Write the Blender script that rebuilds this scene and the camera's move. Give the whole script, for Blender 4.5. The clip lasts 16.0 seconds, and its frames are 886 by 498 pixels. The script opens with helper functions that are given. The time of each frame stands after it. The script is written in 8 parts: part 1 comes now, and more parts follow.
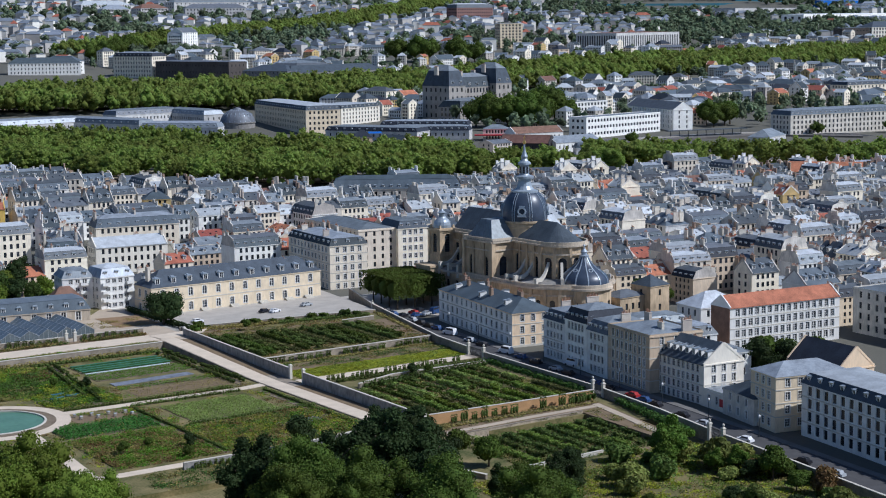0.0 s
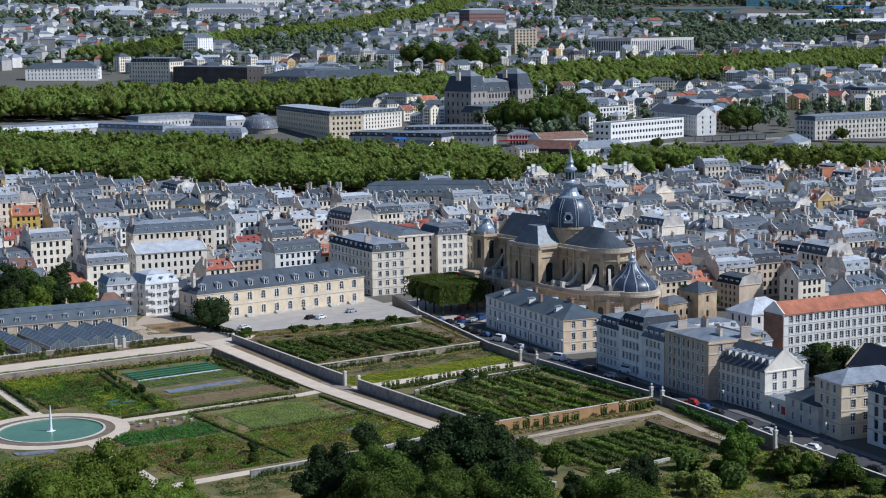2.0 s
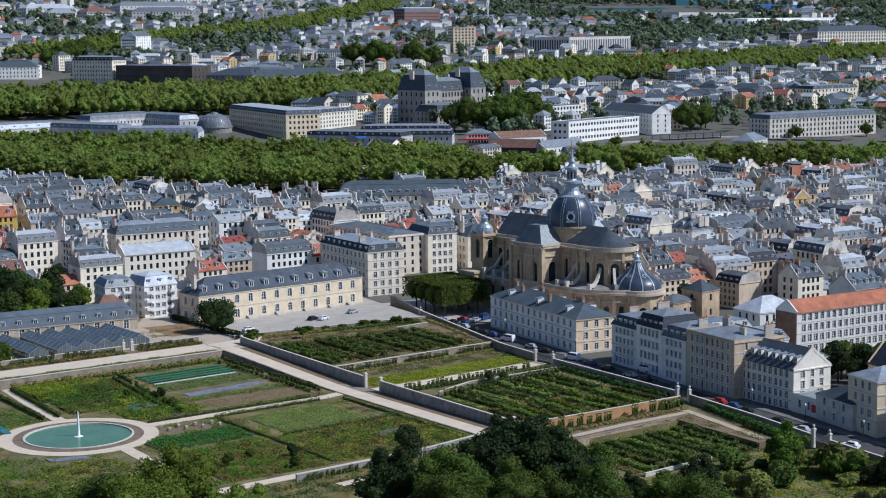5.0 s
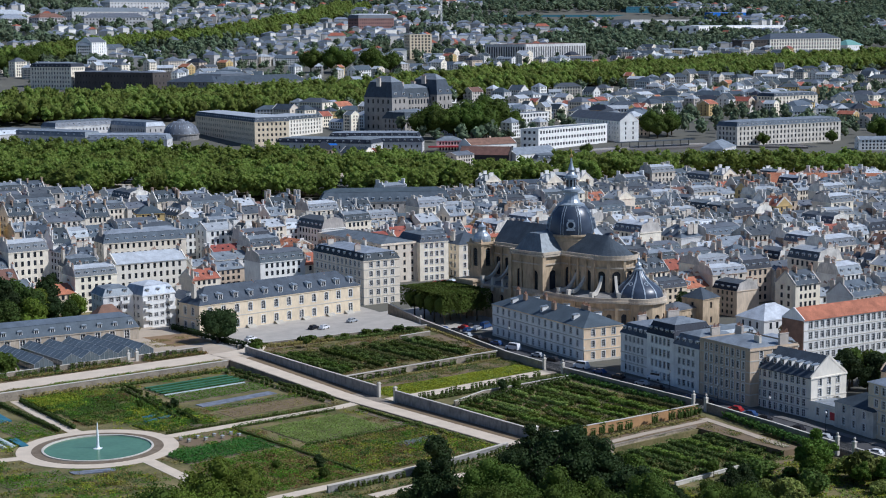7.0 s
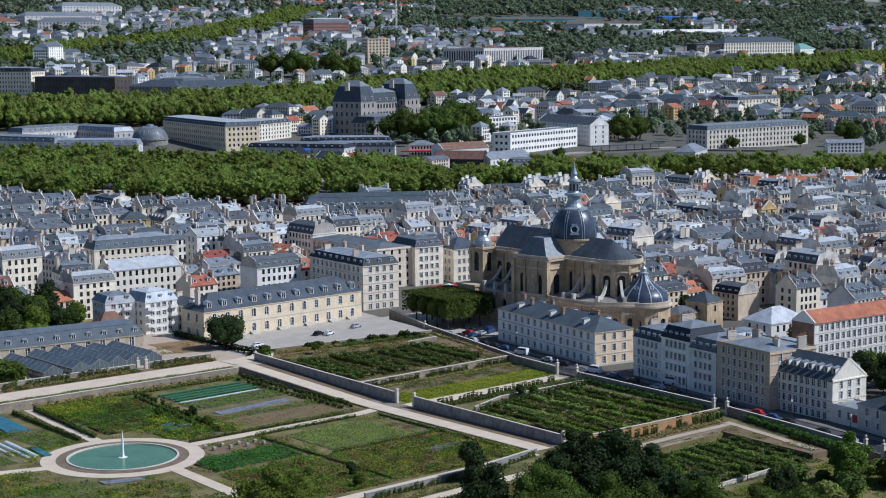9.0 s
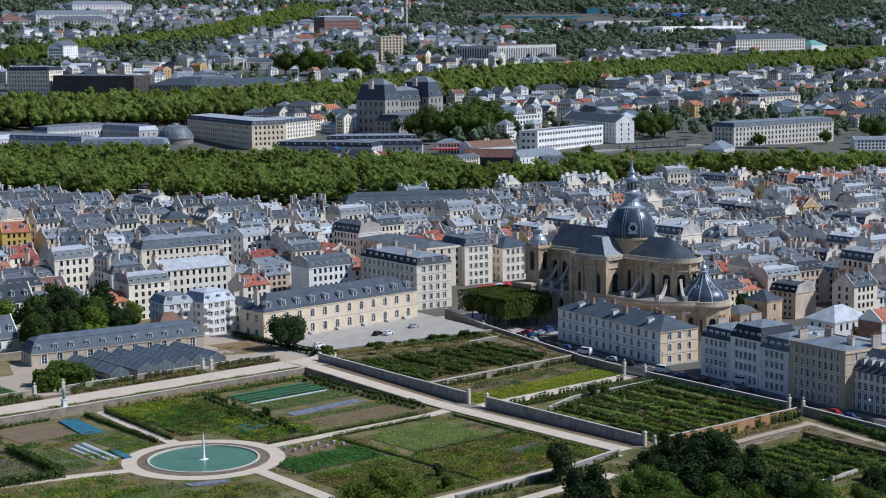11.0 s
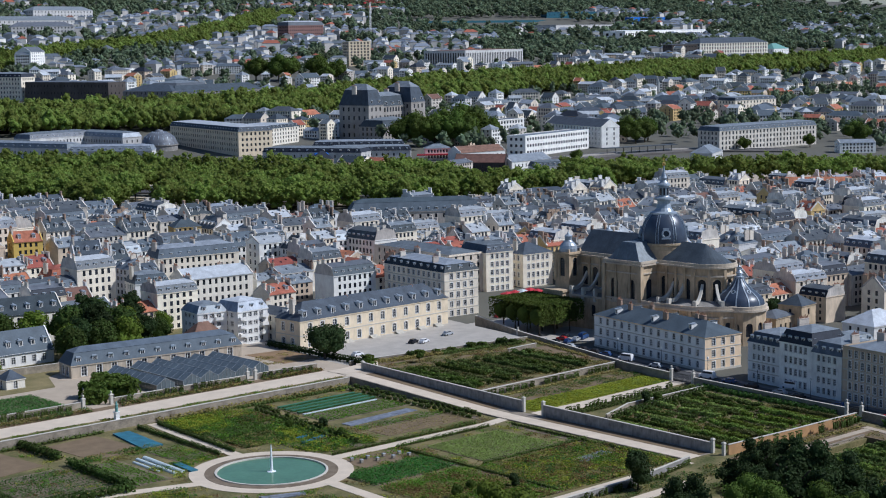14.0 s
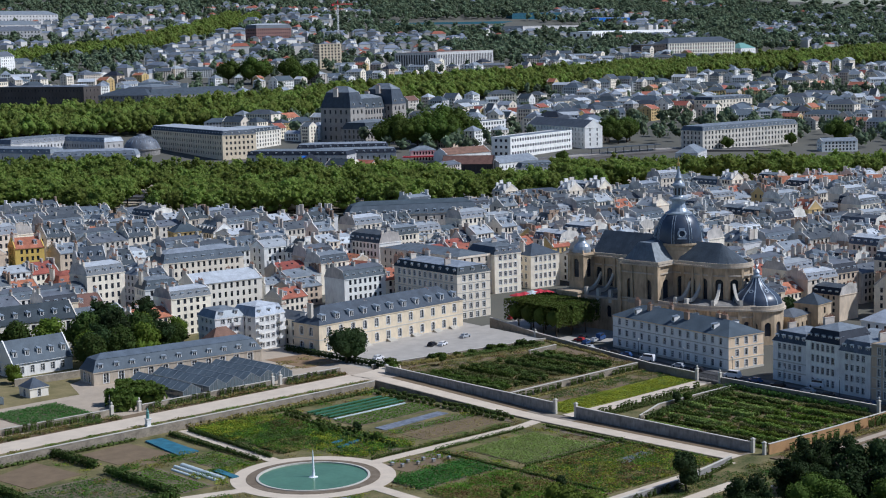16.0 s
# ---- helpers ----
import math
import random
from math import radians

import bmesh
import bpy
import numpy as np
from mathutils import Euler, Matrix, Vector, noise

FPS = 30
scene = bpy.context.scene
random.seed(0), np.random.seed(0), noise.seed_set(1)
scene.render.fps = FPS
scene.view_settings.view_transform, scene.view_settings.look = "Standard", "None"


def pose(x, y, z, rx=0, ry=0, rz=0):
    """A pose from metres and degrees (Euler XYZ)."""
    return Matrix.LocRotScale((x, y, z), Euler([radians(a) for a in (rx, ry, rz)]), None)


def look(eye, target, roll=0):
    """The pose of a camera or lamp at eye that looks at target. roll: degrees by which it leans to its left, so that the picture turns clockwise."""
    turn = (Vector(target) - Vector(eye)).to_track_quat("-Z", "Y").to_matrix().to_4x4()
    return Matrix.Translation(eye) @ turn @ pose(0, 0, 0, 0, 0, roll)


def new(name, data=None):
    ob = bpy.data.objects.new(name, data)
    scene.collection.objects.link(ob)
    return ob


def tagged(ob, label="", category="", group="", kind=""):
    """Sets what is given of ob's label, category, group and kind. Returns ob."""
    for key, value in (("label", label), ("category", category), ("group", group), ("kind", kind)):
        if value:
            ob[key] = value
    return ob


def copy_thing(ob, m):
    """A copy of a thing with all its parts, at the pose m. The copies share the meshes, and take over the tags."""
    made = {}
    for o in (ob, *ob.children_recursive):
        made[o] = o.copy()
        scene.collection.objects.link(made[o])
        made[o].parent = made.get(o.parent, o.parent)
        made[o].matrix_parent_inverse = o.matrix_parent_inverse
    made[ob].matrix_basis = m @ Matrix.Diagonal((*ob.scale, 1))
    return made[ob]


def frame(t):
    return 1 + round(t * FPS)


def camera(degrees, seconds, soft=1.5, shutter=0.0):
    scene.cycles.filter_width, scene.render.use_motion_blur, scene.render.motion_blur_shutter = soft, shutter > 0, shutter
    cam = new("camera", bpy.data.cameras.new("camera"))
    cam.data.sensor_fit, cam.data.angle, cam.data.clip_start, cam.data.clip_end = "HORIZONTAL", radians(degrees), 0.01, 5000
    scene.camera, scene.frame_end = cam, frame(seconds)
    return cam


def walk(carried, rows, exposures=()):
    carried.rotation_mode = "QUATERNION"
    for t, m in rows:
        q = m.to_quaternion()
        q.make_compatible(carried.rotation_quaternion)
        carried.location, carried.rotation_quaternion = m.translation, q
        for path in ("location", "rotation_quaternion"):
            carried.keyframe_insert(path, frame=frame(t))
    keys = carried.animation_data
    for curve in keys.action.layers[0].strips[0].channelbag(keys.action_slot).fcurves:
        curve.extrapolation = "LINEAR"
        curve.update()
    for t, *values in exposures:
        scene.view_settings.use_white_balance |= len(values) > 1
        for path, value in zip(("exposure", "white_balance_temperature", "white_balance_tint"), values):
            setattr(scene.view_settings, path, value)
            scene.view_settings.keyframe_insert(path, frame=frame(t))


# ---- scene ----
cam = camera(29.1, 16.0, 1.05)
PATH = [
    (0, (-138.206, -414.1, 99.245), (-137.108, -412.45, 98.981), -0.7),
    (0.5, (-140.557, -412.035, 99.462), (-139.461, -410.383, 99.199), -0.7),
    (1, (-143.416, -409.974, 99.558), (-142.324, -408.319, 99.297), -0.7),
    (1.5, (-145.962, -407.245, 99.355), (-144.873, -405.588, 99.096), -0.7),
    (2, (-149.025, -404.495, 99.467), (-147.93, -402.841, 99.209), -0.7),
    (2.5, (-152.511, -401.617, 99.672), (-151.407, -399.97, 99.412), -0.7),
    (3, (-156.282, -398.983, 99.891), (-155.165, -397.345, 99.629), -0.7),
    (3.5, (-159.824, -395.856, 99.83), (-158.696, -394.225, 99.568), -0.7),
    (4, (-163.272, -392.587, 99.753), (-162.13, -390.966, 99.491), -0.7),
    (6.5, (-182.089, -376.403, 100.5), (-180.876, -374.834, 100.244), -0.5),
    (7, (-185.524, -373.101, 100.682), (-184.298, -371.542, 100.428), -0.5),
    (7.5, (-188.984, -369.514, 100.84), (-187.74, -367.969, 100.589), -0.5),
    (8, (-192.619, -366.046, 100.872), (-191.359, -364.512, 100.623), -0.5),
    (10.5, (-210.869, -348.416, 101.351), (-209.585, -346.904, 101.098), -0.6),
    (11, (-213.975, -344.823, 101.589), (-212.698, -343.305, 101.336), -0.7),
    (11.5, (-217.048, -341.271, 101.708), (-215.773, -339.751, 101.455), -0.8),
    (12, (-220.308, -337.899, 101.747), (-219.03, -336.382, 101.495), -0.9),
    (12.5, (-223.553, -334.514, 101.963), (-222.267, -333.004, 101.711), -0.9),
    (13, (-227.058, -330.871, 102.137), (-225.759, -329.372, 101.886), -0.9),
    (13.5, (-230.138, -327.269, 102.521), (-228.825, -325.782, 102.271), -0.9),
    (14, (-233.615, -323.652, 102.582), (-232.292, -322.173, 102.333), -0.9),
    (14.5, (-236.896, -320.052, 102.776), (-235.568, -318.577, 102.528), -1.0),
    (15, (-240.198, -316.437, 102.847), (-238.863, -314.969, 102.599), -1.1),
    (15.5, (-243.69, -312.863, 102.873), (-242.344, -311.405, 102.624), -1.2),
    (16, (-246.746, -309.314, 102.946), (-245.387, -307.867, 102.698), -1.3),
]
walk(cam, [(t, look(eye, target, roll)) for t, eye, target, roll in PATH], [(0.0, -0.23, 5180, 13.5), (7.0, -0.25, 5180, 13.5), (16.0, -0.31, 5180, 13.5)])

# ---- light ----
SUN_TO = Vector((0.68, -0.73, 0.0)).normalized()
SUN_UP = radians(46)
world = bpy.data.worlds.new("world")
scene.world = world
world.use_nodes = True
sky = world.node_tree.nodes.new("ShaderNodeTexSky")
sky.sky_type, sky.sun_disc = "NISHITA", False
sky.sun_elevation, sky.sun_rotation = SUN_UP, math.atan2(SUN_TO.x, SUN_TO.y)
sky.dust_density, sky.air_density, sky.ozone_density = 0.3, 1.0, 2.2
back = world.node_tree.nodes["Background"]
back.inputs["Strength"].default_value = 0.070
world.node_tree.links.new(sky.outputs["Color"], back.inputs["Color"])
sun = new("sun", bpy.data.lights.new("sun", "SUN"))
sun.data.energy, sun.data.angle, sun.data.color = 5.0, radians(0.53), (1.0, 0.91, 0.76)
sun.matrix_world = look((SUN_TO.x * 300, SUN_TO.y * 300, 300 * math.tan(SUN_UP)), (0, 0, 0))


# ---- materials ----
def mat(name, col, rough=0.8, var=0.25, scale=0.4, fine=5.0, bump=0.0, rand=0.0, metal=0.0, col2=None, spec=0.4, island=0.0, thin=0.0, streak=0.0):
    m = bpy.data.materials.new(name)
    m.use_nodes = True
    nt = m.node_tree
    bs = nt.nodes["Principled BSDF"]
    lk = nt.links.new
    geo = nt.nodes.new("ShaderNodeNewGeometry")
    n1, n2 = nt.nodes.new("ShaderNodeTexNoise"), nt.nodes.new("ShaderNodeTexNoise")
    for n, s, d in ((n1, scale, 3.0), (n2, fine, 2.0)):
        n.inputs["Scale"].default_value = s
        n.inputs["Detail"].default_value = d
        lk(geo.outputs["Position"], n.inputs["Vector"])
    if streak:
        # runs of rain and soot drawn out downwards
        run = nt.nodes.new("ShaderNodeVectorMath")
        run.operation = "MULTIPLY"
        run.inputs[1].default_value = (1.0, 1.0, streak)
        lk(geo.outputs["Position"], run.inputs[0])
        lk(run.outputs["Vector"], n2.inputs["Vector"])
    add = nt.nodes.new("ShaderNodeMath")
    add.operation = "MULTIPLY_ADD"
    lk(n2.outputs["Fac"], add.inputs[0])
    add.inputs[1].default_value = 0.6
    lk(n1.outputs["Fac"], add.inputs[2])
    rng = nt.nodes.new("ShaderNodeMapRange")
    rng.inputs["From Min"].default_value, rng.inputs["From Max"].default_value = 0.5, 1.1
    lk(add.outputs[0], rng.inputs["Value"])
    mix = nt.nodes.new("ShaderNodeMix")
    mix.data_type = "RGBA"
    lk(rng.outputs["Result"], mix.inputs["Factor"])
    a = [max(0.0, c * (1 - var)) for c in col]
    b = [min(1.0, c * (1 + var)) for c in (col2 or col)]
    mix.inputs["A"].default_value, mix.inputs["B"].default_value = (*a, 1), (*b, 1)
    out = mix.outputs["Result"]
    for amount, source in ((rand, "ShaderNodeObjectInfo"), (island, None)):
        if amount:
            hs = nt.nodes.new("ShaderNodeHueSaturation")
            mr = nt.nodes.new("ShaderNodeMapRange")
            mr.inputs["To Min"].default_value, mr.inputs["To Max"].default_value = 1 - amount, 1 + amount
            if source:
                tint, both = nt.nodes.new("ShaderNodeAttribute"), nt.nodes.new("ShaderNodeMath")
                tint.attribute_name, both.operation = "tint", "ADD"
                lk(nt.nodes.new(source).outputs["Random"], both.inputs[0])
                lk(tint.outputs["Fac"], both.inputs[1])
                wrap = nt.nodes.new("ShaderNodeMath")
                wrap.operation = "FRACT"
                lk(both.outputs[0], wrap.inputs[0])
                lk(wrap.outputs[0], mr.inputs["Value"])
            else:
                lk(geo.outputs["Random Per Island"], mr.inputs["Value"])
            lk(mr.outputs["Result"], hs.inputs["Value"])
            hm = nt.nodes.new("ShaderNodeMapRange")
            hm.inputs["To Min"].default_value, hm.inputs["To Max"].default_value = 0.5 - amount * 0.05, 0.5 + amount * 0.05
            lk(mr.outputs["Result"], hm.inputs["Value"])
            hm.inputs["From Min"].default_value, hm.inputs["From Max"].default_value = 1 - amount, 1 + amount
            lk(hm.outputs["Result"], hs.inputs["Hue"])
            lk(out, hs.inputs["Color"])
            out = hs.outputs["Color"]
    lk(out, bs.inputs["Base Color"])
    if thin:
        tl, ms = nt.nodes.new("ShaderNodeBsdfTranslucent"), nt.nodes.new("ShaderNodeMixShader")
        ms.inputs["Fac"].default_value = thin
        lk(out, tl.inputs["Color"])
        lk(bs.outputs["BSDF"], ms.inputs[1])
        lk(tl.outputs["BSDF"], ms.inputs[2])
        lk(ms.outputs["Shader"], nt.nodes["Material Output"].inputs["Surface"])
    bs.inputs["Roughness"].default_value = rough
    bs.inputs["Metallic"].default_value = metal
    bs.inputs["Specular IOR Level"].default_value = spec
    if bump:
        bp = nt.nodes.new("ShaderNodeBump")
        bp.inputs["Strength"].default_value, bp.inputs["Distance"].default_value = bump, 0.08
        lk(n2.outputs["Fac"], bp.inputs["Height"])
        lk(bp.outputs["Normal"], bs.inputs["Normal"])
    return m


M_TOWN = mat("town_ground", (0.135, 0.13, 0.105), 0.95, 0.3, 0.012, 1.5, col2=(0.105, 0.10, 0.078))
M_ASPHALT = mat("asphalt", (0.07, 0.068, 0.07), 0.9, 0.2, 0.3, 6)
M_PAVE = mat("paving", (0.42, 0.385, 0.335), 0.9, 0.15, 0.3, 4)
M_GRAVEL = mat("pale_gravel", (0.63, 0.53, 0.405), 0.95, 0.12, 0.25, 6, bump=0.2)
M_STABIL = mat("sandy_gravel", (0.45, 0.37, 0.275), 0.95, 0.15, 0.2, 5)
M_SOIL = mat("garden_soil", (0.16, 0.115, 0.075), 0.98, 0.3, 0.3, 5, bump=0.4, col2=(0.2, 0.16, 0.11))
M_DRYSOIL = mat("dry_soil", (0.19, 0.137, 0.08), 0.98, 0.2, 0.3, 5, bump=0.3)
M_LAWN = mat("lawn_grass", (0.21, 0.235, 0.016), 0.95, 0.25, 0.25, 4, bump=0.4, col2=(0.20, 0.205, 0.02))
M_ROUGHGRASS = mat("rough_grass", (0.078, 0.112, 0.015), 0.95, 0.45, 0.14, 1.6, bump=0.6, col2=(0.185, 0.145, 0.065))
M_STONE = mat("wall_stone", (0.29, 0.245, 0.185), 0.92, 0.4, 0.4, 2, bump=0.4, rand=0.12)
M_GREYWALL = mat("weathered_render", (0.27, 0.257, 0.24), 0.92, 0.4, 0.5, 1.6, bump=0.2, streak=0.3)
M_BRICK = mat("orange_brick", (0.46, 0.27, 0.12), 0.9, 0.2, 0.5, 6, bump=0.2)
M_CHURCH = mat("church_limestone", (0.49, 0.375, 0.24), 0.88, 0.4, 0.16, 1.2, bump=0.25, streak=0.3)
M_DRESSED = mat("church_dressed_stone", (0.52, 0.44, 0.335), 0.88, 0.3, 0.2, 1.6, bump=0.1, streak=0.3)
M_CREAM = mat("cream_limestone", (0.78, 0.65, 0.455), 0.88, 0.16, 0.3, 2.5, streak=0.25)
M_CREAM2 = mat("pale_render", (0.82, 0.76, 0.64), 0.9, 0.15, 0.25, 2.5, streak=0.25)
M_WHITE = mat("white_render", (0.89, 0.86, 0.80), 0.9, 0.14, 0.2, 2.5, rand=0.08, streak=0.25)
M_TRIM = mat("stone_trim", (0.58, 0.54, 0.46), 0.88, 0.1, 0.5, 4)
WALLS = [
    mat("townhouse_ivory", (0.86, 0.755, 0.60), 0.9, 0.19, 0.25, 2.2, rand=0.14, streak=0.25),
    mat("townhouse_white", (0.89, 0.85, 0.785), 0.9, 0.17, 0.25, 2.2, rand=0.10, streak=0.25),
    mat("townhouse_beige", (0.68, 0.55, 0.40), 0.9, 0.23, 0.25, 2.2, rand=0.16, streak=0.25),
    mat("townhouse_stone", (0.60, 0.55, 0.47), 0.9, 0.28, 0.3, 2.2, rand=0.16, streak=0.25),
    mat("townhouse_yellow", (0.62, 0.45, 0.19), 0.9, 0.19, 0.25, 2.2, rand=0.08, streak=0.25),
    mat("townhouse_grey", (0.60, 0.585, 0.56), 0.9, 0.23, 0.25, 2.2, rand=0.14, streak=0.25),
]
M_SLATE = mat("slate_roof", (0.060, 0.075, 0.090), 0.62, 0.3, 0.3, 2.2, rand=0.32, bump=0.1, spec=0.2, streak=0.4)
M_SLATE_BLUE = mat("blue_slate_roof", (0.098, 0.122, 0.145), 0.6, 0.25, 0.3, 2.5, rand=0.22, bump=0.1, spec=0.2, streak=0.4)
M_DARKSLATE = mat("dark_slate_roof", (0.034, 0.040, 0.054), 0.6, 0.3, 0.3, 2.5, bump=0.1, spec=0.2, streak=0.4)
M_ZINC = mat("zinc_roof", (0.25, 0.278, 0.305), 0.5, 0.32, 0.35, 1.6, rand=0.34, metal=0.15, spec=0.35, streak=0.35)
M_ZINCPALE = mat("pale_zinc_roof", (0.47, 0.495, 0.515), 0.5, 0.25, 0.35, 1.6, rand=0.2, metal=0.1, spec=0.35, streak=0.35)
M_ZINCDARK = mat("aged_zinc_roof", (0.125, 0.138, 0.155), 0.55, 0.3, 0.3, 2.0, rand=0.3, metal=0.1, spec=0.3, streak=0.35)
M_LEAD = mat("lead_sheet", (0.36, 0.41, 0.46), 0.42, 0.15, 0.5, 4, metal=0.3)
M_TILE = mat("red_clay_tile", (0.34, 0.115, 0.07), 0.85, 0.4, 0.35, 3, rand=0.25, bump=0.2)
M_TILEBROWN = mat("brown_clay_tile", (0.19, 0.105, 0.075), 0.85, 0.35, 0.4, 4, rand=0.18, bump=0.2)
M_PARTY = mat("party_wall_render", (0.66, 0.615, 0.54), 0.92, 0.35, 0.3, 2.2, rand=0.3, streak=0.25)
M_CHIM = mat("chimney_render", (0.62, 0.55, 0.46), 0.92, 0.15, 0.4, 3, rand=0.2)
M_CHIMWHITE = mat("whitened_chimney", (0.80, 0.77, 0.71), 0.92, 0.2, 0.4, 3, rand=0.12, streak=0.3)
M_CHIMBRICK = mat("chimney_brick", (0.40, 0.285, 0.20), 0.9, 0.18, 0.4, 5, rand=0.15)
M_POT = mat("terracotta_pot", (0.36, 0.20, 0.125), 0.85, 0.15, 1.0, 5)
M_GLASS = mat("window_glass", (0.03, 0.034, 0.042), 0.12, 0.3, 0.35, 0.8, spec=0.4, island=0.5)
M_FRAME = mat("white_window_frame", (0.82, 0.80, 0.75), 0.6, 0.08, 1.0, 6)
M_GHGLASS = mat("greenhouse_glass", (0.125, 0.15, 0.16), 0.16, 0.3, 0.3, 2.0, spec=0.7, island=0.2)
M_ALU = mat("grey_metal", (0.42, 0.44, 0.45), 0.45, 0.1, 1.0, 5, metal=0.5)
M_IRON = mat("dark_iron", (0.05, 0.055, 0.06), 0.5, 0.2, 1.0, 5, metal=0.3)
M_WATER = mat("green_pool_water", (0.105, 0.215, 0.125), 0.22, 0.15, 0.15, 0.8, spec=0.25)
M_POND = mat("reservoir_water", (0.035, 0.12, 0.16), 0.15, 0.15, 0.01, 0.1)
M_SPRAY = mat("white_spray", (0.85, 0.88, 0.88), 0.5, 0.05, 1.0, 6)
M_VERDIGRIS = mat("verdigris_bronze", (0.16, 0.33, 0.29), 0.7, 0.2, 2.0, 6)
M_BARK = mat("bark", (0.10, 0.075, 0.05), 0.95, 0.3, 1.0, 5, bump=0.5)
M_LEAF = mat("tree_foliage", (0.088, 0.128, 0.019), 0.8, 0.3, 0.12, 0.9, rand=0.2, island=0.2, spec=0.2, thin=0.35)
M_LEAFMID = mat("light_tree_foliage", (0.142, 0.190, 0.022), 0.8, 0.3, 0.12, 0.9, rand=0.2, island=0.2, spec=0.2, thin=0.35)
M_LEAFLIGHT = mat("plane_foliage", (0.215, 0.270, 0.053), 0.8, 0.25, 0.06, 0.5, rand=0.24, island=0.16, spec=0.2, thin=0.5)
M_LEAFDARK = mat("dark_foliage", (0.042, 0.066, 0.02), 0.8, 0.3, 0.15, 0.9, rand=0.2, island=0.2, spec=0.2, thin=0.35)
M_HEDGE = mat("clipped_foliage", (0.066, 0.100, 0.020), 0.85, 0.35, 0.2, 1.5, island=0.3, rand=0.15, spec=0.2, thin=0.35)
M_VINE = mat("trained_foliage", (0.11, 0.145, 0.034), 0.85, 0.35, 0.15, 1.5, island=0.35, rand=0.2, spec=0.2, thin=0.35)
M_CROP = [
    mat("dark_green_crop", (0.078, 0.15, 0.03), 0.85, 0.3, 0.2, 2, island=0.3, spec=0.2, thin=0.35),
    mat("bright_green_crop", (0.20, 0.28, 0.05), 0.85, 0.3, 0.2, 2, island=0.3, spec=0.2, thin=0.35),
    mat("blue_green_crop", (0.045, 0.15, 0.075), 0.85, 0.3, 0.2, 2, island=0.3, spec=0.2, thin=0.35),
    mat("dry_yellow_crop", (0.29, 0.245, 0.08), 0.85, 0.3, 0.2, 2, island=0.3, spec=0.2, thin=0.35),
    mat("rusty_crop", (0.20, 0.125, 0.05), 0.85, 0.3, 0.2, 2, island=0.3, spec=0.2, thin=0.35),
]
M_LIME = mat("yellow_green_crop", (0.32, 0.345, 0.028), 0.85, 0.3, 0.2, 2, island=0.3, spec=0.2, thin=0.35)
M_FRESH = mat("fresh_green_crop", (0.125, 0.235, 0.02), 0.85, 0.3, 0.2, 2, island=0.3, spec=0.2, thin=0.35)
M_ROWDRY = mat("dry_fruit_bush", (0.12, 0.125, 0.04), 0.85, 0.3, 0.2, 2, island=0.3, spec=0.2, thin=0.35)
M_NETBLUE = mat("blue_crop_net", (0.045, 0.16, 0.22), 0.6, 0.4, 0.4, 3)
M_NETGREY = mat("violet_grey_sheet", (0.19, 0.205, 0.24), 0.5, 0.6, 0.6, 2.5)
M_NETWHITE = mat("white_fleece", (0.55, 0.62, 0.62), 0.7, 0.15, 0.5, 3)
M_RED = mat("red_paint", (0.50, 0.04, 0.05), 0.5, 0.1, 1, 5)
M_BLUE = mat("blue_tarpaulin", (0.02, 0.14, 0.52), 0.6, 0.15, 0.3, 3)
M_CARS = [mat("car_paint_" + n, c, 0.25, 0.05, 1, 5) for n, c in (("white", (0.75, 0.75, 0.75)), ("black", (0.02, 0.02, 0.025)), ("silver", (0.4, 0.42, 0.44)), ("blue", (0.04, 0.08, 0.2)), ("red", (0.35, 0.03, 0.03)))]
M_RUBBER = mat("tyre_rubber", (0.02, 0.02, 0.02), 0.9, 0.1, 1, 5)


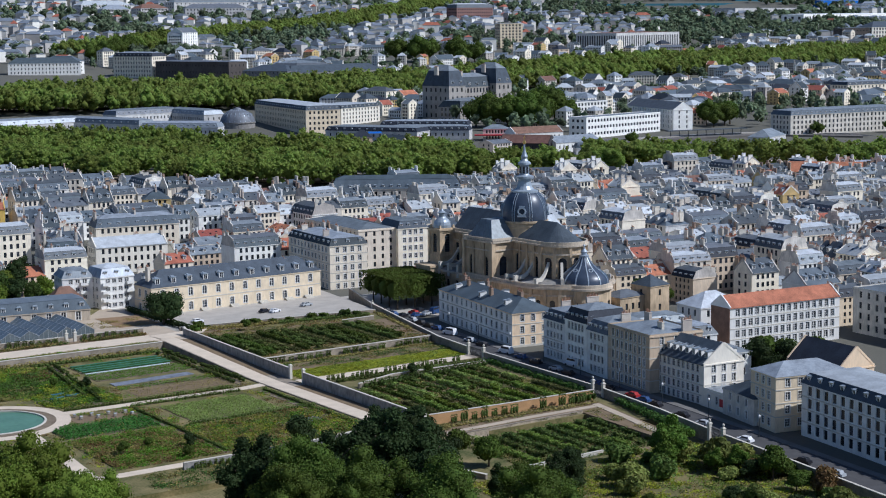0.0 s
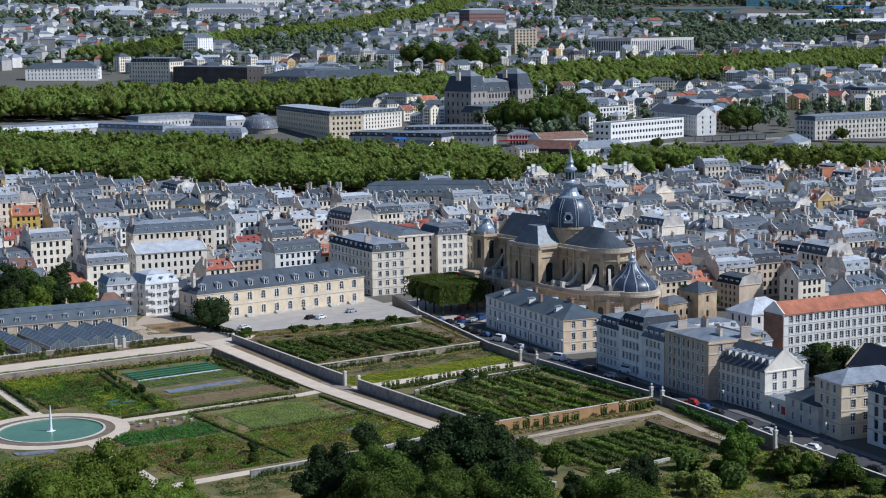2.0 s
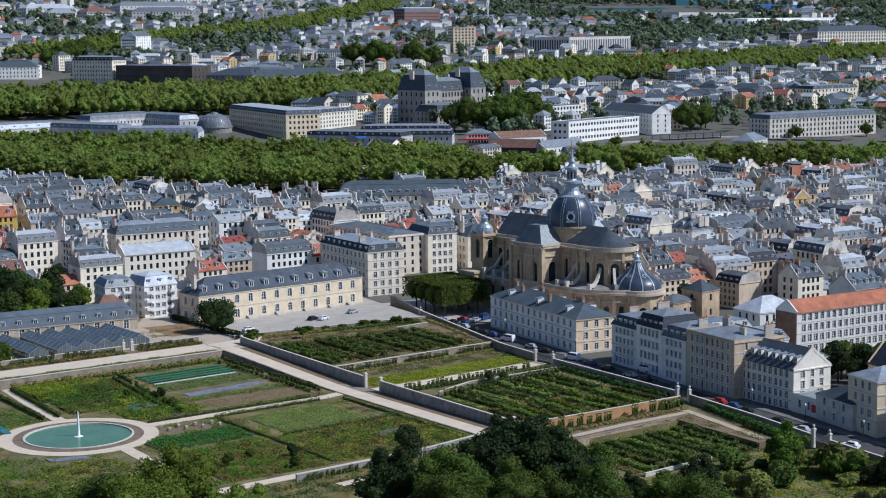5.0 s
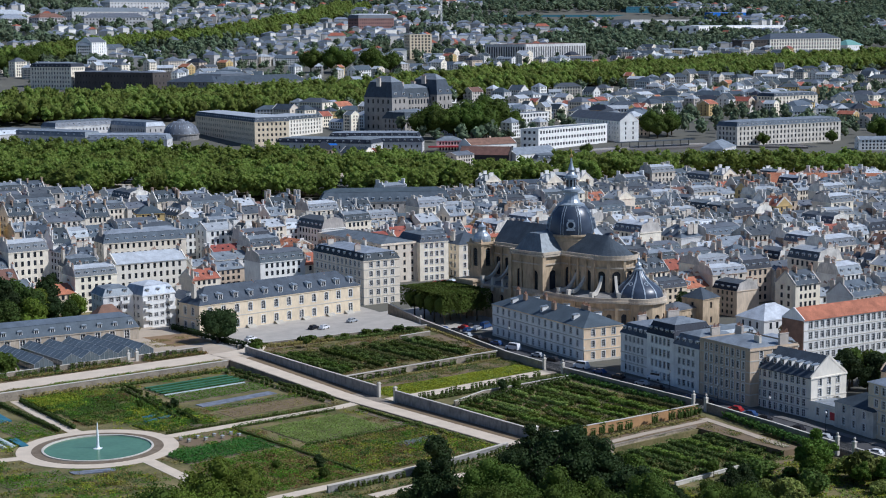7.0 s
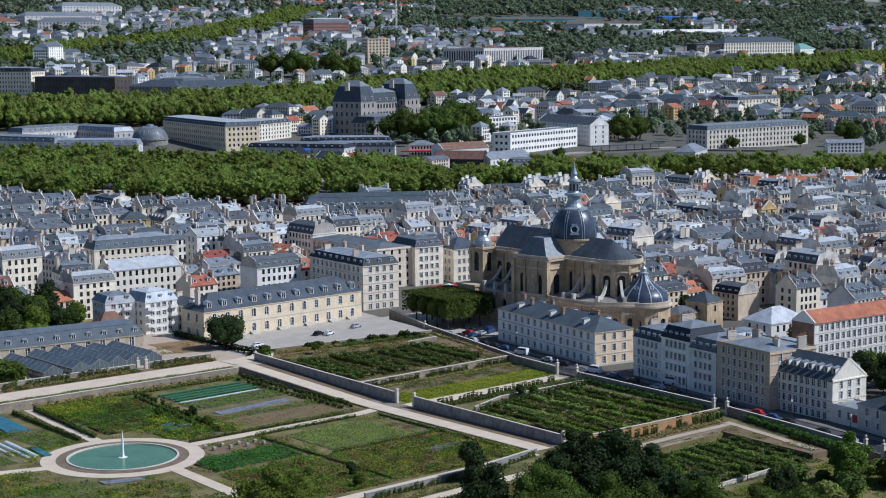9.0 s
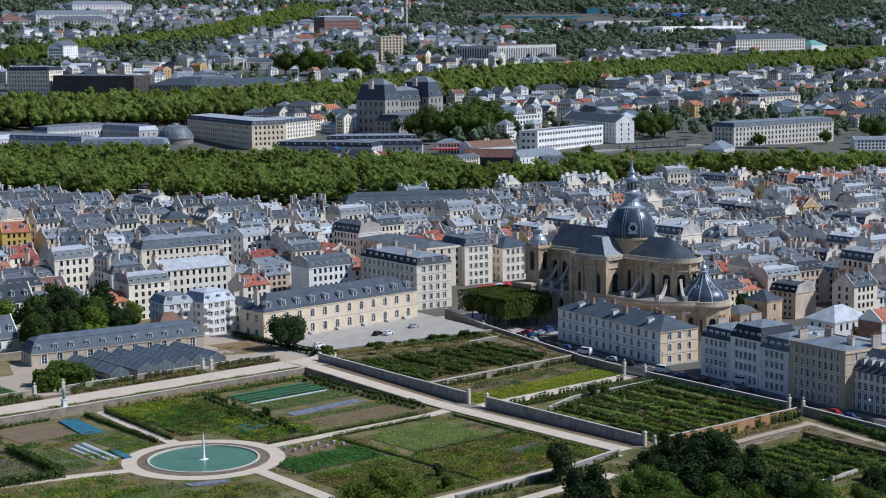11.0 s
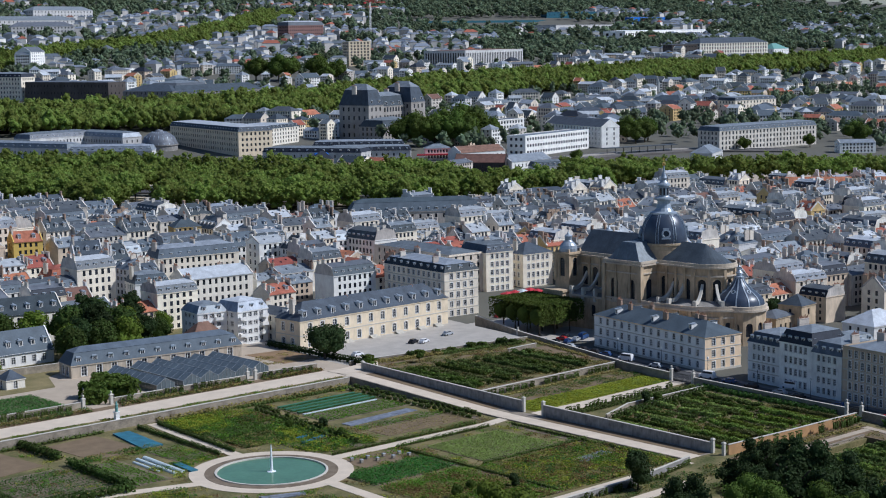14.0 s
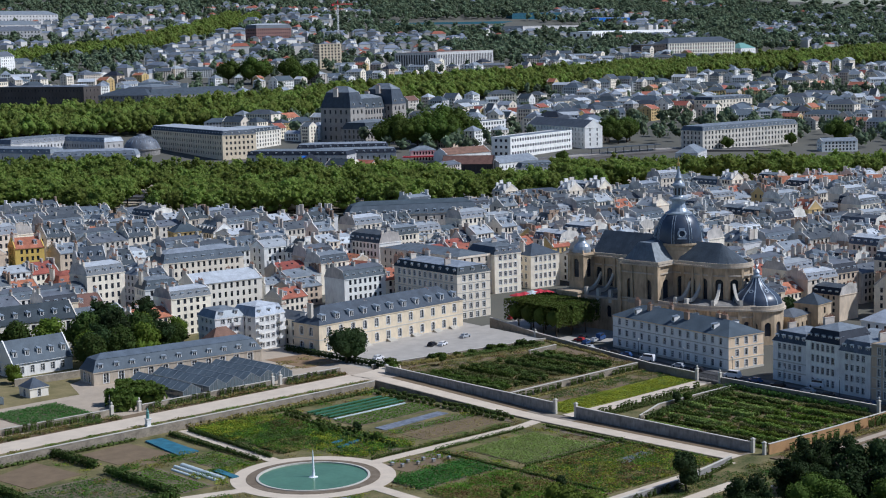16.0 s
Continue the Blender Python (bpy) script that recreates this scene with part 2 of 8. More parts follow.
# ---- mesh tools ----
class Mesh:
    """Gathers corners and faces of one part."""

    def __init__(self):
        self.v, self.f = [], []

    def poly(self, pts):
        n = len(self.v)
        self.v += [tuple(p) for p in pts]
        self.f.append(tuple(range(n, n + len(pts))))

    def box(self, x0, y0, z0, x1, y1, z1, top=True, bottom=True, taper=0.0):
        n, a = len(self.v), taper
        self.v += [(x0, y0, z0), (x1, y0, z0), (x1, y1, z0), (x0, y1, z0), (x0 + a, y0 + a, z1), (x1 - a, y0 + a, z1), (x1 - a, y1 - a, z1), (x0 + a, y1 - a, z1)]
        self.f += [tuple(n + i for i in q) for q in ((0, 1, 5, 4), (1, 2, 6, 5), (2, 3, 7, 6), (3, 0, 4, 7))]
        if top:
            self.f.append((n + 4, n + 5, n + 6, n + 7))
        if bottom:
            self.f.append((n + 3, n + 2, n + 1, n))

    def lattice(self, xs, zs, face, back):
        """One connected body of cells between upright and level cuts, each with its own face depth."""
        seen = {}

        def at(i, j, y):
            k = (i, j, y)
            if k not in seen:
                seen[k] = len(self.v)
                self.v.append((xs[i], y, zs[j]))
            return seen[k]

        for i in range(len(xs) - 1):
            for j in range(len(zs) - 1):
                f = face(i, j)
                if f is None:
                    continue
                self.f.append((at(i, j, f), at(i + 1, j, f), at(i + 1, j + 1, f), at(i, j + 1, f)))
                self.f.append((at(i, j + 1, back), at(i + 1, j + 1, back), at(i + 1, j, back), at(i, j, back)))
                for di, dj, p, q in ((-1, 0, (i, j + 1), (i, j)), (1, 0, (i + 1, j), (i + 1, j + 1)), (0, -1, (i, j), (i + 1, j)), (0, 1, (i + 1, j + 1), (i, j + 1))):
                    g = face(i + di, j + dj)
                    g = back if g is None else g
                    if g > f:
                        self.f.append((at(*p, f), at(*p, g), at(*q, g), at(*q, f)))

    def cbox(self, cx, cy, z0, sx, sy, h, **k):
        self.box(cx - sx / 2, cy - sy / 2, z0, cx + sx / 2, cy + sy / 2, z0 + h, **k)

    def prism(self, pts, z0, z1):
        """A standing prism over a counter-clockwise outline."""
        n, k = len(self.v), len(pts)
        self.v += [(p[0], p[1], z0) for p in pts] + [(p[0], p[1], z1) for p in pts]
        for i in range(k):
            j = (i + 1) % k
            self.f.append((n + i, n + j, n + k + j, n + k + i))
        self.f.append(tuple(n + k + i for i in range(k)))
        self.f.append(tuple(n + k - 1 - i for i in range(k)))

    def lathe(self, prof, seg=24, cx=0, cy=0, a0=0.0, a1=360.0, cap=True):
        """Turns (radius, height) round an upright axis."""
        n, full = len(self.v), abs(a1 - a0) >= 360
        cols = seg if full else seg + 1
        for r, z in prof:
            for i in range(cols):
                a = radians(a0 + (a1 - a0) * i / seg)
                self.v.append((cx + r * math.cos(a), cy + r * math.sin(a), z))
        for j in range(len(prof) - 1):
            for i in range(seg):
                k = (i + 1) % cols
                self.f.append((n + j * cols + i, n + j * cols + k, n + (j + 1) * cols + k, n + (j + 1) * cols + i))
        if cap and full and prof[-1][0] > 0.01:
            self.f.append(tuple(n + (len(prof) - 1) * cols + i for i in range(cols)))

    def beam(self, a, b, w, h=None):
        """A bar of rectangular section between two points."""
        a, b, h = Vector(a), Vector(b), h or w
        d = (b - a).normalized()
        s = d.cross(Vector((0, 0, 1)))
        s = s.normalized() if s.length > 1e-4 else Vector((1, 0, 0))
        u = s.cross(d)
        n = len(self.v)
        for p in (a, b):
            for i, j in ((-1, -1), (1, -1), (1, 1), (-1, 1)):
                self.v.append(tuple(p + s * i * w / 2 + u * j * h / 2))
        self.f += [tuple(n + i for i in q) for q in ((0, 1, 5, 4), (1, 2, 6, 5), (2, 3, 7, 6), (3, 0, 4, 7), (3, 2, 1, 0), (4, 5, 6, 7))]

    def hip(self, w, d, z, h, over=0.3, ridge=None):
        """A hipped roof over a w x d plan about the origin, ridge along the longer side."""
        X, Y = w / 2 + over, d / 2 + over
        if w >= d:
            r = X - Y if ridge is None else ridge
            A, B = (-r, 0, z + h), (r, 0, z + h)
            self.poly([(-X, -Y, z), (X, -Y, z), B, A])
            self.poly([(X, Y, z), (-X, Y, z), A, B])
            self.poly([(X, -Y, z), (X, Y, z), B])
            self.poly([(-X, Y, z), (-X, -Y, z), A])
        else:
            r = Y - X if ridge is None else ridge
            A, B = (0, -r, z + h), (0, r, z + h)
            self.poly([(X, -Y, z), (X, Y, z), B, A])
            self.poly([(-X, Y, z), (-X, -Y, z), A, B])
            self.poly([(-X, -Y, z), (X, -Y, z), A])
            self.poly([(X, Y, z), (-X, Y, z), B])
        self.poly([(-X, -Y, z), (-X, Y, z), (X, Y, z), (X, -Y, z)])

    def gable(self, w, d, z, h, over=0.3, thick=0.18):
        """A saddle roof, ridge along x, with its thickness."""
        X, Y = w / 2 + 0.05, d / 2 + over
        k = h * over / (d / 2)
        for s in (-1, 1):
            lo, hi = (s * Y, z - k), (0, z + h)
            q = [(-X, lo[0], lo[1]), (X, lo[0], lo[1]), (X, hi[0], hi[1]), (-X, hi[0], hi[1])]
            up = [(p[0], p[1], p[2] + thick) for p in q]
            if s > 0:
                q.reverse()
                up.reverse()
            self.poly(up)
            n = len(self.v)
            self.poly([q[0], q[1], up[1], up[0]])
            self.poly([q[1], q[2], up[2], up[1]])
            self.poly([q[3], q[0], up[0], up[3]])

    def mansard(self, w, d, z, h1, inset, h2, over=0.25, lid=None):
        X, Y = w / 2 + over, d / 2 + over
        x, y = X - inset, Y - inset
        c = [(-X, -Y), (X, -Y), (X, Y), (-X, Y)]
        e = [(-x, -y), (x, -y), (x, y), (-x, y)]
        for i in range(4):
            j = (i + 1) % 4
            self.poly([(*c[i], z), (*c[j], z), (*e[j], z + h1), (*e[i], z + h1)])
        self.poly([(-X, -Y, z), (-X, Y, z), (X, Y, z), (X, -Y, z)])
        top = Mesh()
        top.hip(2 * x, 2 * y, z + h1, h2, over=0.12)
        (lid or self).join(top)

    def terrace(self, w, d, z, h1, inset, h2, lid):
        """A mansard of a terraced house: steep slopes to street and court, a low saddle on top, open to the party walls."""
        X, Y = w / 2, d / 2 + 0.25
        y = Y - inset
        for e in (-1, 1):
            for mesh, (ya, za), (yb, zb) in ((self, (Y, z), (y, z + h1)), (lid, (y + 0.1, z + h1 + 0.03), (0, z + h1 + h2))):
                q = [(-X, e * ya, za), (X, e * ya, za), (X, e * yb, zb), (-X, e * yb, zb)]
                mesh.poly(q if e < 0 else q[::-1])
        self.poly([(-X, -Y, z), (-X, Y, z), (X, Y, z), (X, -Y, z)])

    def join(self, other, m=None):
        n = len(self.v)
        self.v += [tuple(m @ Vector(p)) for p in other.v] if m else other.v
        self.f += [tuple(i + n for i in q) for q in other.f]

    def weld(self):
        """Joins corners that lie on one spot, so that the faces hang together."""
        seat, order, kept = {}, [], []
        for v in self.v:
            key = tuple(round(c, 3) for c in v)
            if key not in seat:
                seat[key] = len(kept)
                kept.append(v)
            order.append(seat[key])
        self.v, self.f = kept, [tuple(order[i] for i in f) for f in self.f]
        return self

    def data(self, name, material, smooth=False):
        me = bpy.data.meshes.new(name)
        me.from_pydata(self.v, [], self.f)
        me.materials.append(material)
        if smooth:
            me.polygons.foreach_set("use_smooth", [True] * len(me.polygons))
        me.update()
        return me


def part(name, mesh, material, parent=None, label="", at=None, smooth=False, kind=""):
    """Links a mesh as one object, under a thing or a part."""
    data = mesh.data(name, material, smooth) if isinstance(mesh, Mesh) else mesh
    ob = new(name, data)
    if parent:
        ob.parent = parent
    if at is not None:
        ob.matrix_basis = at
    return tagged(ob, label=label, kind=kind)


def thing(name, m, label, category, group="", kind=""):
    ob = new(name)
    ob.matrix_basis = m
    return tagged(ob, label, category, group, kind)


def soft(v, w=40.0):
    return w * math.log1p(math.exp(v / w)) if v < 40 * w else v


def land(x, y):
    """The height of the open ground: level at the garden, rising to the far hills."""
    return 0.03 * soft(y - 110, 15) + 0.004 * soft(x - 220) + 0.02 * soft(y - 900, 80) + 0.055 * soft(y - 1700, 150)


# ---- facades ----
def facade(walls, panes, o, u, n, w, z0, z1, cols, rows, ww, depth=0.28, arch=False, spots=None):
    """One wall face with real openings. o: lower left corner, u: along, n: outward; cols: centres, rows: (sill, height)."""
    o, u, n = Vector(o), Vector(u), Vector(n)

    def P(s, z, t=0.0):
        return o + u * s + n * t + Vector((0, 0, z - o.z))

    cuts = sorted({0.0, w, *(c - ww / 2 for c in cols), *(c + ww / 2 for c in cols)})
    zs = sorted({z0, z1, *(a for a, h in rows), *(a + h for a, h in rows)})
    for i in range(len(cuts) - 1):
        sm = (cuts[i] + cuts[i + 1]) / 2
        inc = any(abs(sm - c) < ww / 2 for c in cols)
        run = None
        for j in range(len(zs) - 1):
            zm = (zs[j] + zs[j + 1]) / 2
            hole = inc and any(a < zm < a + h for a, h in rows)
            if not hole:
                run = zs[j] if run is None else run
            if run is not None and (hole or j == len(zs) - 2):
                e = zs[j] if hole else zs[j + 1]
                walls.poly([P(cuts[i], run), P(cuts[i + 1], run), P(cuts[i + 1], e), P(cuts[i], e)])
                run = None
    for c in cols:
        for a, h in rows:
            l, r, b, t = c - ww / 2, c + ww / 2, a, a + h
            walls.poly([P(l, b), P(l, b, -depth), P(l, t, -depth), P(l, t)])
            walls.poly([P(r, b, -depth), P(r, b), P(r, t), P(r, t, -depth)])
            walls.poly([P(l, b), P(r, b), P(r, b, -depth), P(l, b, -depth)])
            walls.poly([P(l, t, -depth), P(r, t, -depth), P(r, t), P(l, t)])
            if arch:
                R, k = ww / 2, 6
                for s in (-1, 1):
                    pts = [P(c + s * R, t)] + [P(c + s * R * math.cos(radians(90 * q / k)), t - R + R * math.sin(radians(90 * q / k))) for q in range(k + 1)]
                    walls.poly(pts if s < 0 else pts[::-1])
            if spots is not None:
                spots.append((P(c, b, -depth + 0.02), u, n, ww, h))
            else:
                panes.poly([P(l, b, -depth + 0.02), P(r, b, -depth + 0.02), P(r, t, -depth + 0.02), P(l, t, -depth + 0.02)])


WINDOWS = {}


def window_set(spots, parent, bars=True, name="window"):
    """A window of its own in every opening: frame with glazing bars, and a pane under it."""
    for place, u, n, ww, h in spots:
        key = (round(ww, 2), round(h, 2), bars)
        if key not in WINDOWS:
            fr, gl = Mesh(), Mesh()
            b, m = 0.08 * ww, 0.045 * ww
            xs = [-ww / 2 - 0.18, -ww / 2, -ww / 2 + b, -m, m, ww / 2 - b, ww / 2, ww / 2 + 0.18]
            zs = [-0.12, 0.0, b, h * 0.36 - 0.03, h * 0.36 + 0.03, h * 0.68 - 0.03, h * 0.68 + 0.03, h - b, h, h + 0.2]

            def face(i, j):
                """How far the face of a cell stands out: surround, frame and bars; None where the glass shows."""
                if not (0 <= i < 7 and 0 <= j < 9):
                    return None
                if i in (0, 6) or j in (0, 8):
                    return -0.27
                if i in (1, 5) or j in (1, 7):
                    return -0.06
                return -0.05 if bars and (i == 3 or j in (3, 5)) else None

            fr.lattice(xs, zs, face, 0.06)
            gl.box(-ww / 2 + b, -0.01, b, ww / 2 - b, 0.01, h - b)
            WINDOWS[key] = (fr.data("window", M_FRAME), gl.data("pane", M_GLASS))
        f, g = WINDOWS[key]
        m = Matrix.LocRotScale(place + n * 0.06, Euler((0, 0, math.atan2(u.y, u.x))), None)
        w = part(name, f, None, parent, at=m)
        part("pane", g, None, w)


def spread(w, n, margin=1.6):
    return [margin + (w - 2 * margin) * (i + 0.5) / n for i in range(n)] if n > 0 else []


def building_walls(w, d, z0, z1, rows, ww, front, side, walls, panes, spots=None, backs=True, arch=False, front_walls=None):
    """Four faces about the origin; front looks to -y."""
    for o, u, n, L, k in (((-w / 2, -d / 2, z0), (1, 0, 0), (0, -1, 0), w, front), ((w / 2, -d / 2, z0), (0, 1, 0), (1, 0, 0), d, side),
                          ((w / 2, d / 2, z0), (-1, 0, 0), (0, 1, 0), w, front if backs else 0), ((-w / 2, d / 2, z0), (0, -1, 0), (-1, 0, 0), d, side)):
        facade(front_walls if front_walls is not None and n[1] < 0 else walls, panes, o, u, n, L, z0, z1, spread(L, k), rows if k else [], ww, spots=spots, arch=arch)


def dormer(mesh_wall, mesh_roof, mesh_pane, x, y, z, turn, w=1.1, h=1.5, deep=2.3):
    m = pose(x, y, z, 0, 0, turn)
    a, b, c = Mesh(), Mesh(), Mesh()
    a.box(-w / 2, 0, 0, w / 2, deep, h)
    a.box(-0.05, -0.05, 0.2, 0.05, -0.0, h - 0.2)
    a.box(-w / 2 - 0.1, -0.12, -0.05, w / 2 + 0.1, 0.0, 0.12)
    b.poly([(-w / 2 - 0.15, -0.2, h), (w / 2 + 0.15, -0.2, h), (w / 2 + 0.15, deep, h + 0.25), (-w / 2 - 0.15, deep, h + 0.25)])
    b.box(-w / 2 - 0.15, -0.2, h - 0.02, w / 2 + 0.15, -0.05, h + 0.14)
    b.poly([(-w / 2 - 0.15, -0.2, h + 0.14), (w / 2 + 0.15, -0.2, h + 0.14), (0, deep, h + 0.6)])
    c.poly([(-w / 2 + 0.24, -0.02, 0.26), (w / 2 - 0.24, -0.02, 0.26), (w / 2 - 0.24, -0.02, h - 0.22), (-w / 2 + 0.24, -0.02, h - 0.22)])
    mesh_wall.join(a, m)
    mesh_roof.join(b, m)
    mesh_pane.join(c, m)


def chimney(parent, x, y, z, sx, sy, h, brick=False):
    a, b = Mesh(), Mesh()
    a.cbox(0, 0, -1.5, sx, sy, h + 1.5)
    a.cbox(0, 0, h, sx + 0.2, sy + 0.2, 0.2)
    a.cbox(0, 0, h * 0.45, sx + 0.1, sy + 0.1, 0.14)
    k = max(1, int(max(sx, sy) / 0.5))
    for i in range(k):
        t = (i + 0.5) / k - 0.5
        px, py = (t * sx, 0) if sx > sy else (0, t * sy)
        b.lathe([(0.17, h + 0.2), (0.13, h + 0.75 + 0.25 * (i * 7 % 3))], 5, px, py)
    n = len(a.f)
    a.join(b)
    me = a.data("chimney", brick if isinstance(brick, bpy.types.Material) else M_CHIMBRICK if brick else M_CHIM)
    me.materials.append(M_POT)
    me.polygons.foreach_set("material_index", [0] * n + [1] * (len(a.f) - n))
    part("chimney", me, None, parent, at=pose(x, y, z))


TAKEN = []


def take(x, y, w, d, rot=0.0, grow=0.0):
    TAKEN.append((x, y, w / 2 + grow, d / 2 + grow, math.cos(radians(rot)), math.sin(radians(rot))))


def is_free(x, y, r=0.0):
    for cx, cy, a, b, c, s in TAKEN:
        dx, dy = x - cx, y - cy
        if abs(dx * c + dy * s) < a + r and abs(-dx * s + dy * c) < b + r:
            return False
    return True


# ---- ground ----
def make_ground():
    xs = sorted({*range(-900, 0, 60), *range(0, 900, 45), 152, *range(900, 4400, 110)})
    ys = sorted({*range(-900, 0, 60), *range(0, 900, 45), *range(900, 4600, 110)})
    g = Mesh()
    for y in ys:
        for x in xs:
            g.v.append((x, y, -1.7 if x < 140 and y < 88 else land(x, y) - 0.3))
    k = len(xs)
    for j in range(len(ys) - 1):
        for i in range(k - 1):
            g.f.append((j * k + i, j * k + i + 1, (j + 1) * k + i + 1, (j + 1) * k + i))
    ob = part("ground", g, M_TOWN, label="open ground of the town rising to far hills", kind="structure", smooth=True)
    ob["category"] = "ground"


make_ground()


def slab(name, pts, z0, z1, material, label="", kind="structure", category=""):
    g = Mesh()
    g.prism(pts, z0, z1)
    ob = part(name, g, material, label=label, kind=kind)
    if category:
        ob["category"] = category
    return ob


def strip(pts, half, z, thick=0.05):
    """A flat band along a line of points; z a number or a function of the place."""
    g = Mesh()
    rows = []
    for i, p in enumerate(pts):
        a, b = Vector(pts[max(0, i - 1)][:2]), Vector(pts[min(len(pts) - 1, i + 1)][:2])
        d = (b - a).normalized()
        s = Vector((-d.y, d.x)) * half
        h = z if not callable(z) else z(p[0], p[1])
        rows.append(((p[0] + s.x, p[1] + s.y, h), (p[0] - s.x, p[1] - s.y, h)))
    for (a, b), (c, e) in zip(rows, rows[1:]):
        g.poly([a, b, e, c])
        for p, q in ((a, c), (e, b)):
            g.poly([p, q, (q[0], q[1], q[2] - thick), (p[0], p[1], p[2] - thick)])
    return g


# garden floor, the upper terrace and the raised plots
slab("garden_ground", [(-140, -260), (118, -260), (134, -120), (137, -98), (126, -80.8), (84, -80.8), (60, -84), (-140, -84)], -4.0, -1.3, M_ROUGHGRASS, "rough grass below the kitchen garden", category="ground")
slab("garden_ground", [(-140, -84), (60, -84), (84, -80.8), (126, -80.8), (137, -98), (142.5, -65), (146, 0), (149, 20), (162, 80), (162, 95), (-140, 95)], -2.0, 0.0, M_ROUGHGRASS, "rough grass and bare earth of the walled kitchen garden", category="ground")
slab("terrace_ground", [(-140, 66), (88, 66), (88, 185), (-140, 185)], -1.0, 2.3, M_STABIL, "sandy gravel terrace above the kitchen garden", category="terrace")
slab("upper_plot_ground", [(87.5, 25.5), (150.2, 27), (160.5, 78), (87.5, 78)], -1.0, 1.7, M_DRYSOIL, "raised soil plot behind a retaining wall", category="ground")
slab("courtyard_ground", [(88, 83.2), (124, 78.8), (159.6, 73.6), (162, 84), (168, 128), (88, 185)], -1.0, 2.0, M_PAVE, "pale gravel forecourt of the school", category="courtyard")

# basin, its gravel ring and the paths
ring = Mesh()
ring.lathe([(19.6, 0.02), (19.6, 0.10), (15.9, 0.10), (15.9, 0.02)], 72, cap=False)
part("garden_path", ring, M_GRAVEL, label="pale gravel ring walk round the basin", kind="structure")
bed = Mesh()
bed.lathe([(15.9, 0.02), (15.9, 0.16), (13.5, 0.16), (13.5, 0.0)], 72, cap=False)
part("border", bed, M_SOIL, label="bare soil border round the basin", kind="structure")
PATHS = [
    [(17.5, -0.4), (44, -0.6), (70, -0.8), (79, 0.8)],
    [(3.3, 19.0), (5, 42), (7.5, 64)],
    [(-18.5, 2.5), (-33, 7.0), (-60, 13)],
    [(3.5, -18.5), (2, -44), (0, -66)],
    [(-66, -66.5), (0, -66.5), (76, -64.5)],
    [(26, -78.5), (62, -77)],
]
for p in PATHS:
    part("garden_path", strip(p, 1.7, 0.11, 0.1), M_GRAVEL, label="pale gravel path between vegetable plots", kind="structure")


def avenue_z(x, y):
    return 0.12 + 2.24 * min(1.0, max(0.0, (y - 6) / 58))


LINE = [(80.2, y) for y in (78, 66, 52, 38, 24, 10, 2, -8, -22, -36, -50, -63)]
part("garden_path", strip(LINE, 2.6, avenue_z, 0.1), M_GRAVEL, label="broad pale gravel walk beside the high wall", kind="structure")
part("border", strip([(84.7, y) for _, y in LINE[1:6]], 1.9, lambda x, y: avenue_z(x, y) - 0.03, 0.1), M_DRYSOIL, label="brown soil border at the foot of the wall", kind="structure")
part("border", strip([(84.7, y) for y in (-7, -20, -34, -48, -62)], 1.9, 0.1, 0.1), M_DRYSOIL, label="brown soil border at the foot of the wall", kind="structure")
bank = Mesh()
for y0, y1 in zip([p[1] for p in LINE[1:]], [p[1] for p in LINE[2:]]):
    h0, h1 = avenue_z(0, y0), avenue_z(0, y1)
    n = len(bank.v)
    bank.v += [(77.1, y0, -1), (77.6, y0, -1), (77.6, y0, h0 + 0.12), (77.1, y0, h0 + 0.12), (77.1, y1, -1), (77.6, y1, -1), (77.6, y1, h1 + 0.12), (77.1, y1, h1 + 0.12)]
    bank.f += [tuple(n + i for i in q) for q in ((0, 3, 7, 4), (1, 5, 6, 2), (3, 2, 6, 7))]
    bank.v += [(77.6, y0, h0 - 0.06), (86.6, y0, h0 - 0.06), (86.6, y1, h1 - 0.06), (77.6, y1, h1 - 0.06)]
    bank.f.append((n + 8, n + 11, n + 10, n + 9))
part("retaining_wall", bank, M_STONE, label="low stone wall carrying the gravel walk", kind="structure")
part("garden_path", strip([(-140, 74), (-60, 74), (0, 74), (78, 74)], 4.9, 2.36, 0.1), M_GRAVEL, label="pale gravel terrace walk above the kitchen garden", kind="structure")
part("garden_path", strip([(78, 73), (92, 76), (98, 84)], 3.6, 2.41, 0.1), M_GRAVEL, label="pale gravel forecourt where the walks meet", kind="structure")
part("garden_path", strip([(87, -2.4), (110, -2.3), (147, -1.1)], 2.7, 0.12, 0.1), M_GRAVEL, label="gravel path to the street gate", kind="structure")
part("garden_path", strip([(86, -77.5), (112, -76), (135, -76)], 1.05, 0.32, 0.1), M_STABIL, label="gravel walk on a low stone terrace", kind="structure")
part("garden_path", strip([(135, -74), (131.5, -92), (128, -108)], 1.1, 0.36, 0.1), M_STABIL, label="gravel ramp beside the street wall", kind="structure")
slab("terrace_ground", [(85, -80.5), (126.5, -79.0), (124.5, -110), (130.2, -110), (137.5, -69.5), (85, -69.5)], -3, 0.25, M_DRYSOIL, "low terrace with a gravel walk", category="terrace")
slab("lawn", [(89.5, 0.6), (110, 1.0), (146.4, 2.1), (147.8, 13.4), (118, 12.2), (98, 11.4), (89.5, 9.5)], 0.0, 0.09, M_LAWN, "strip of bright green lawn in the garden", category="lawn")

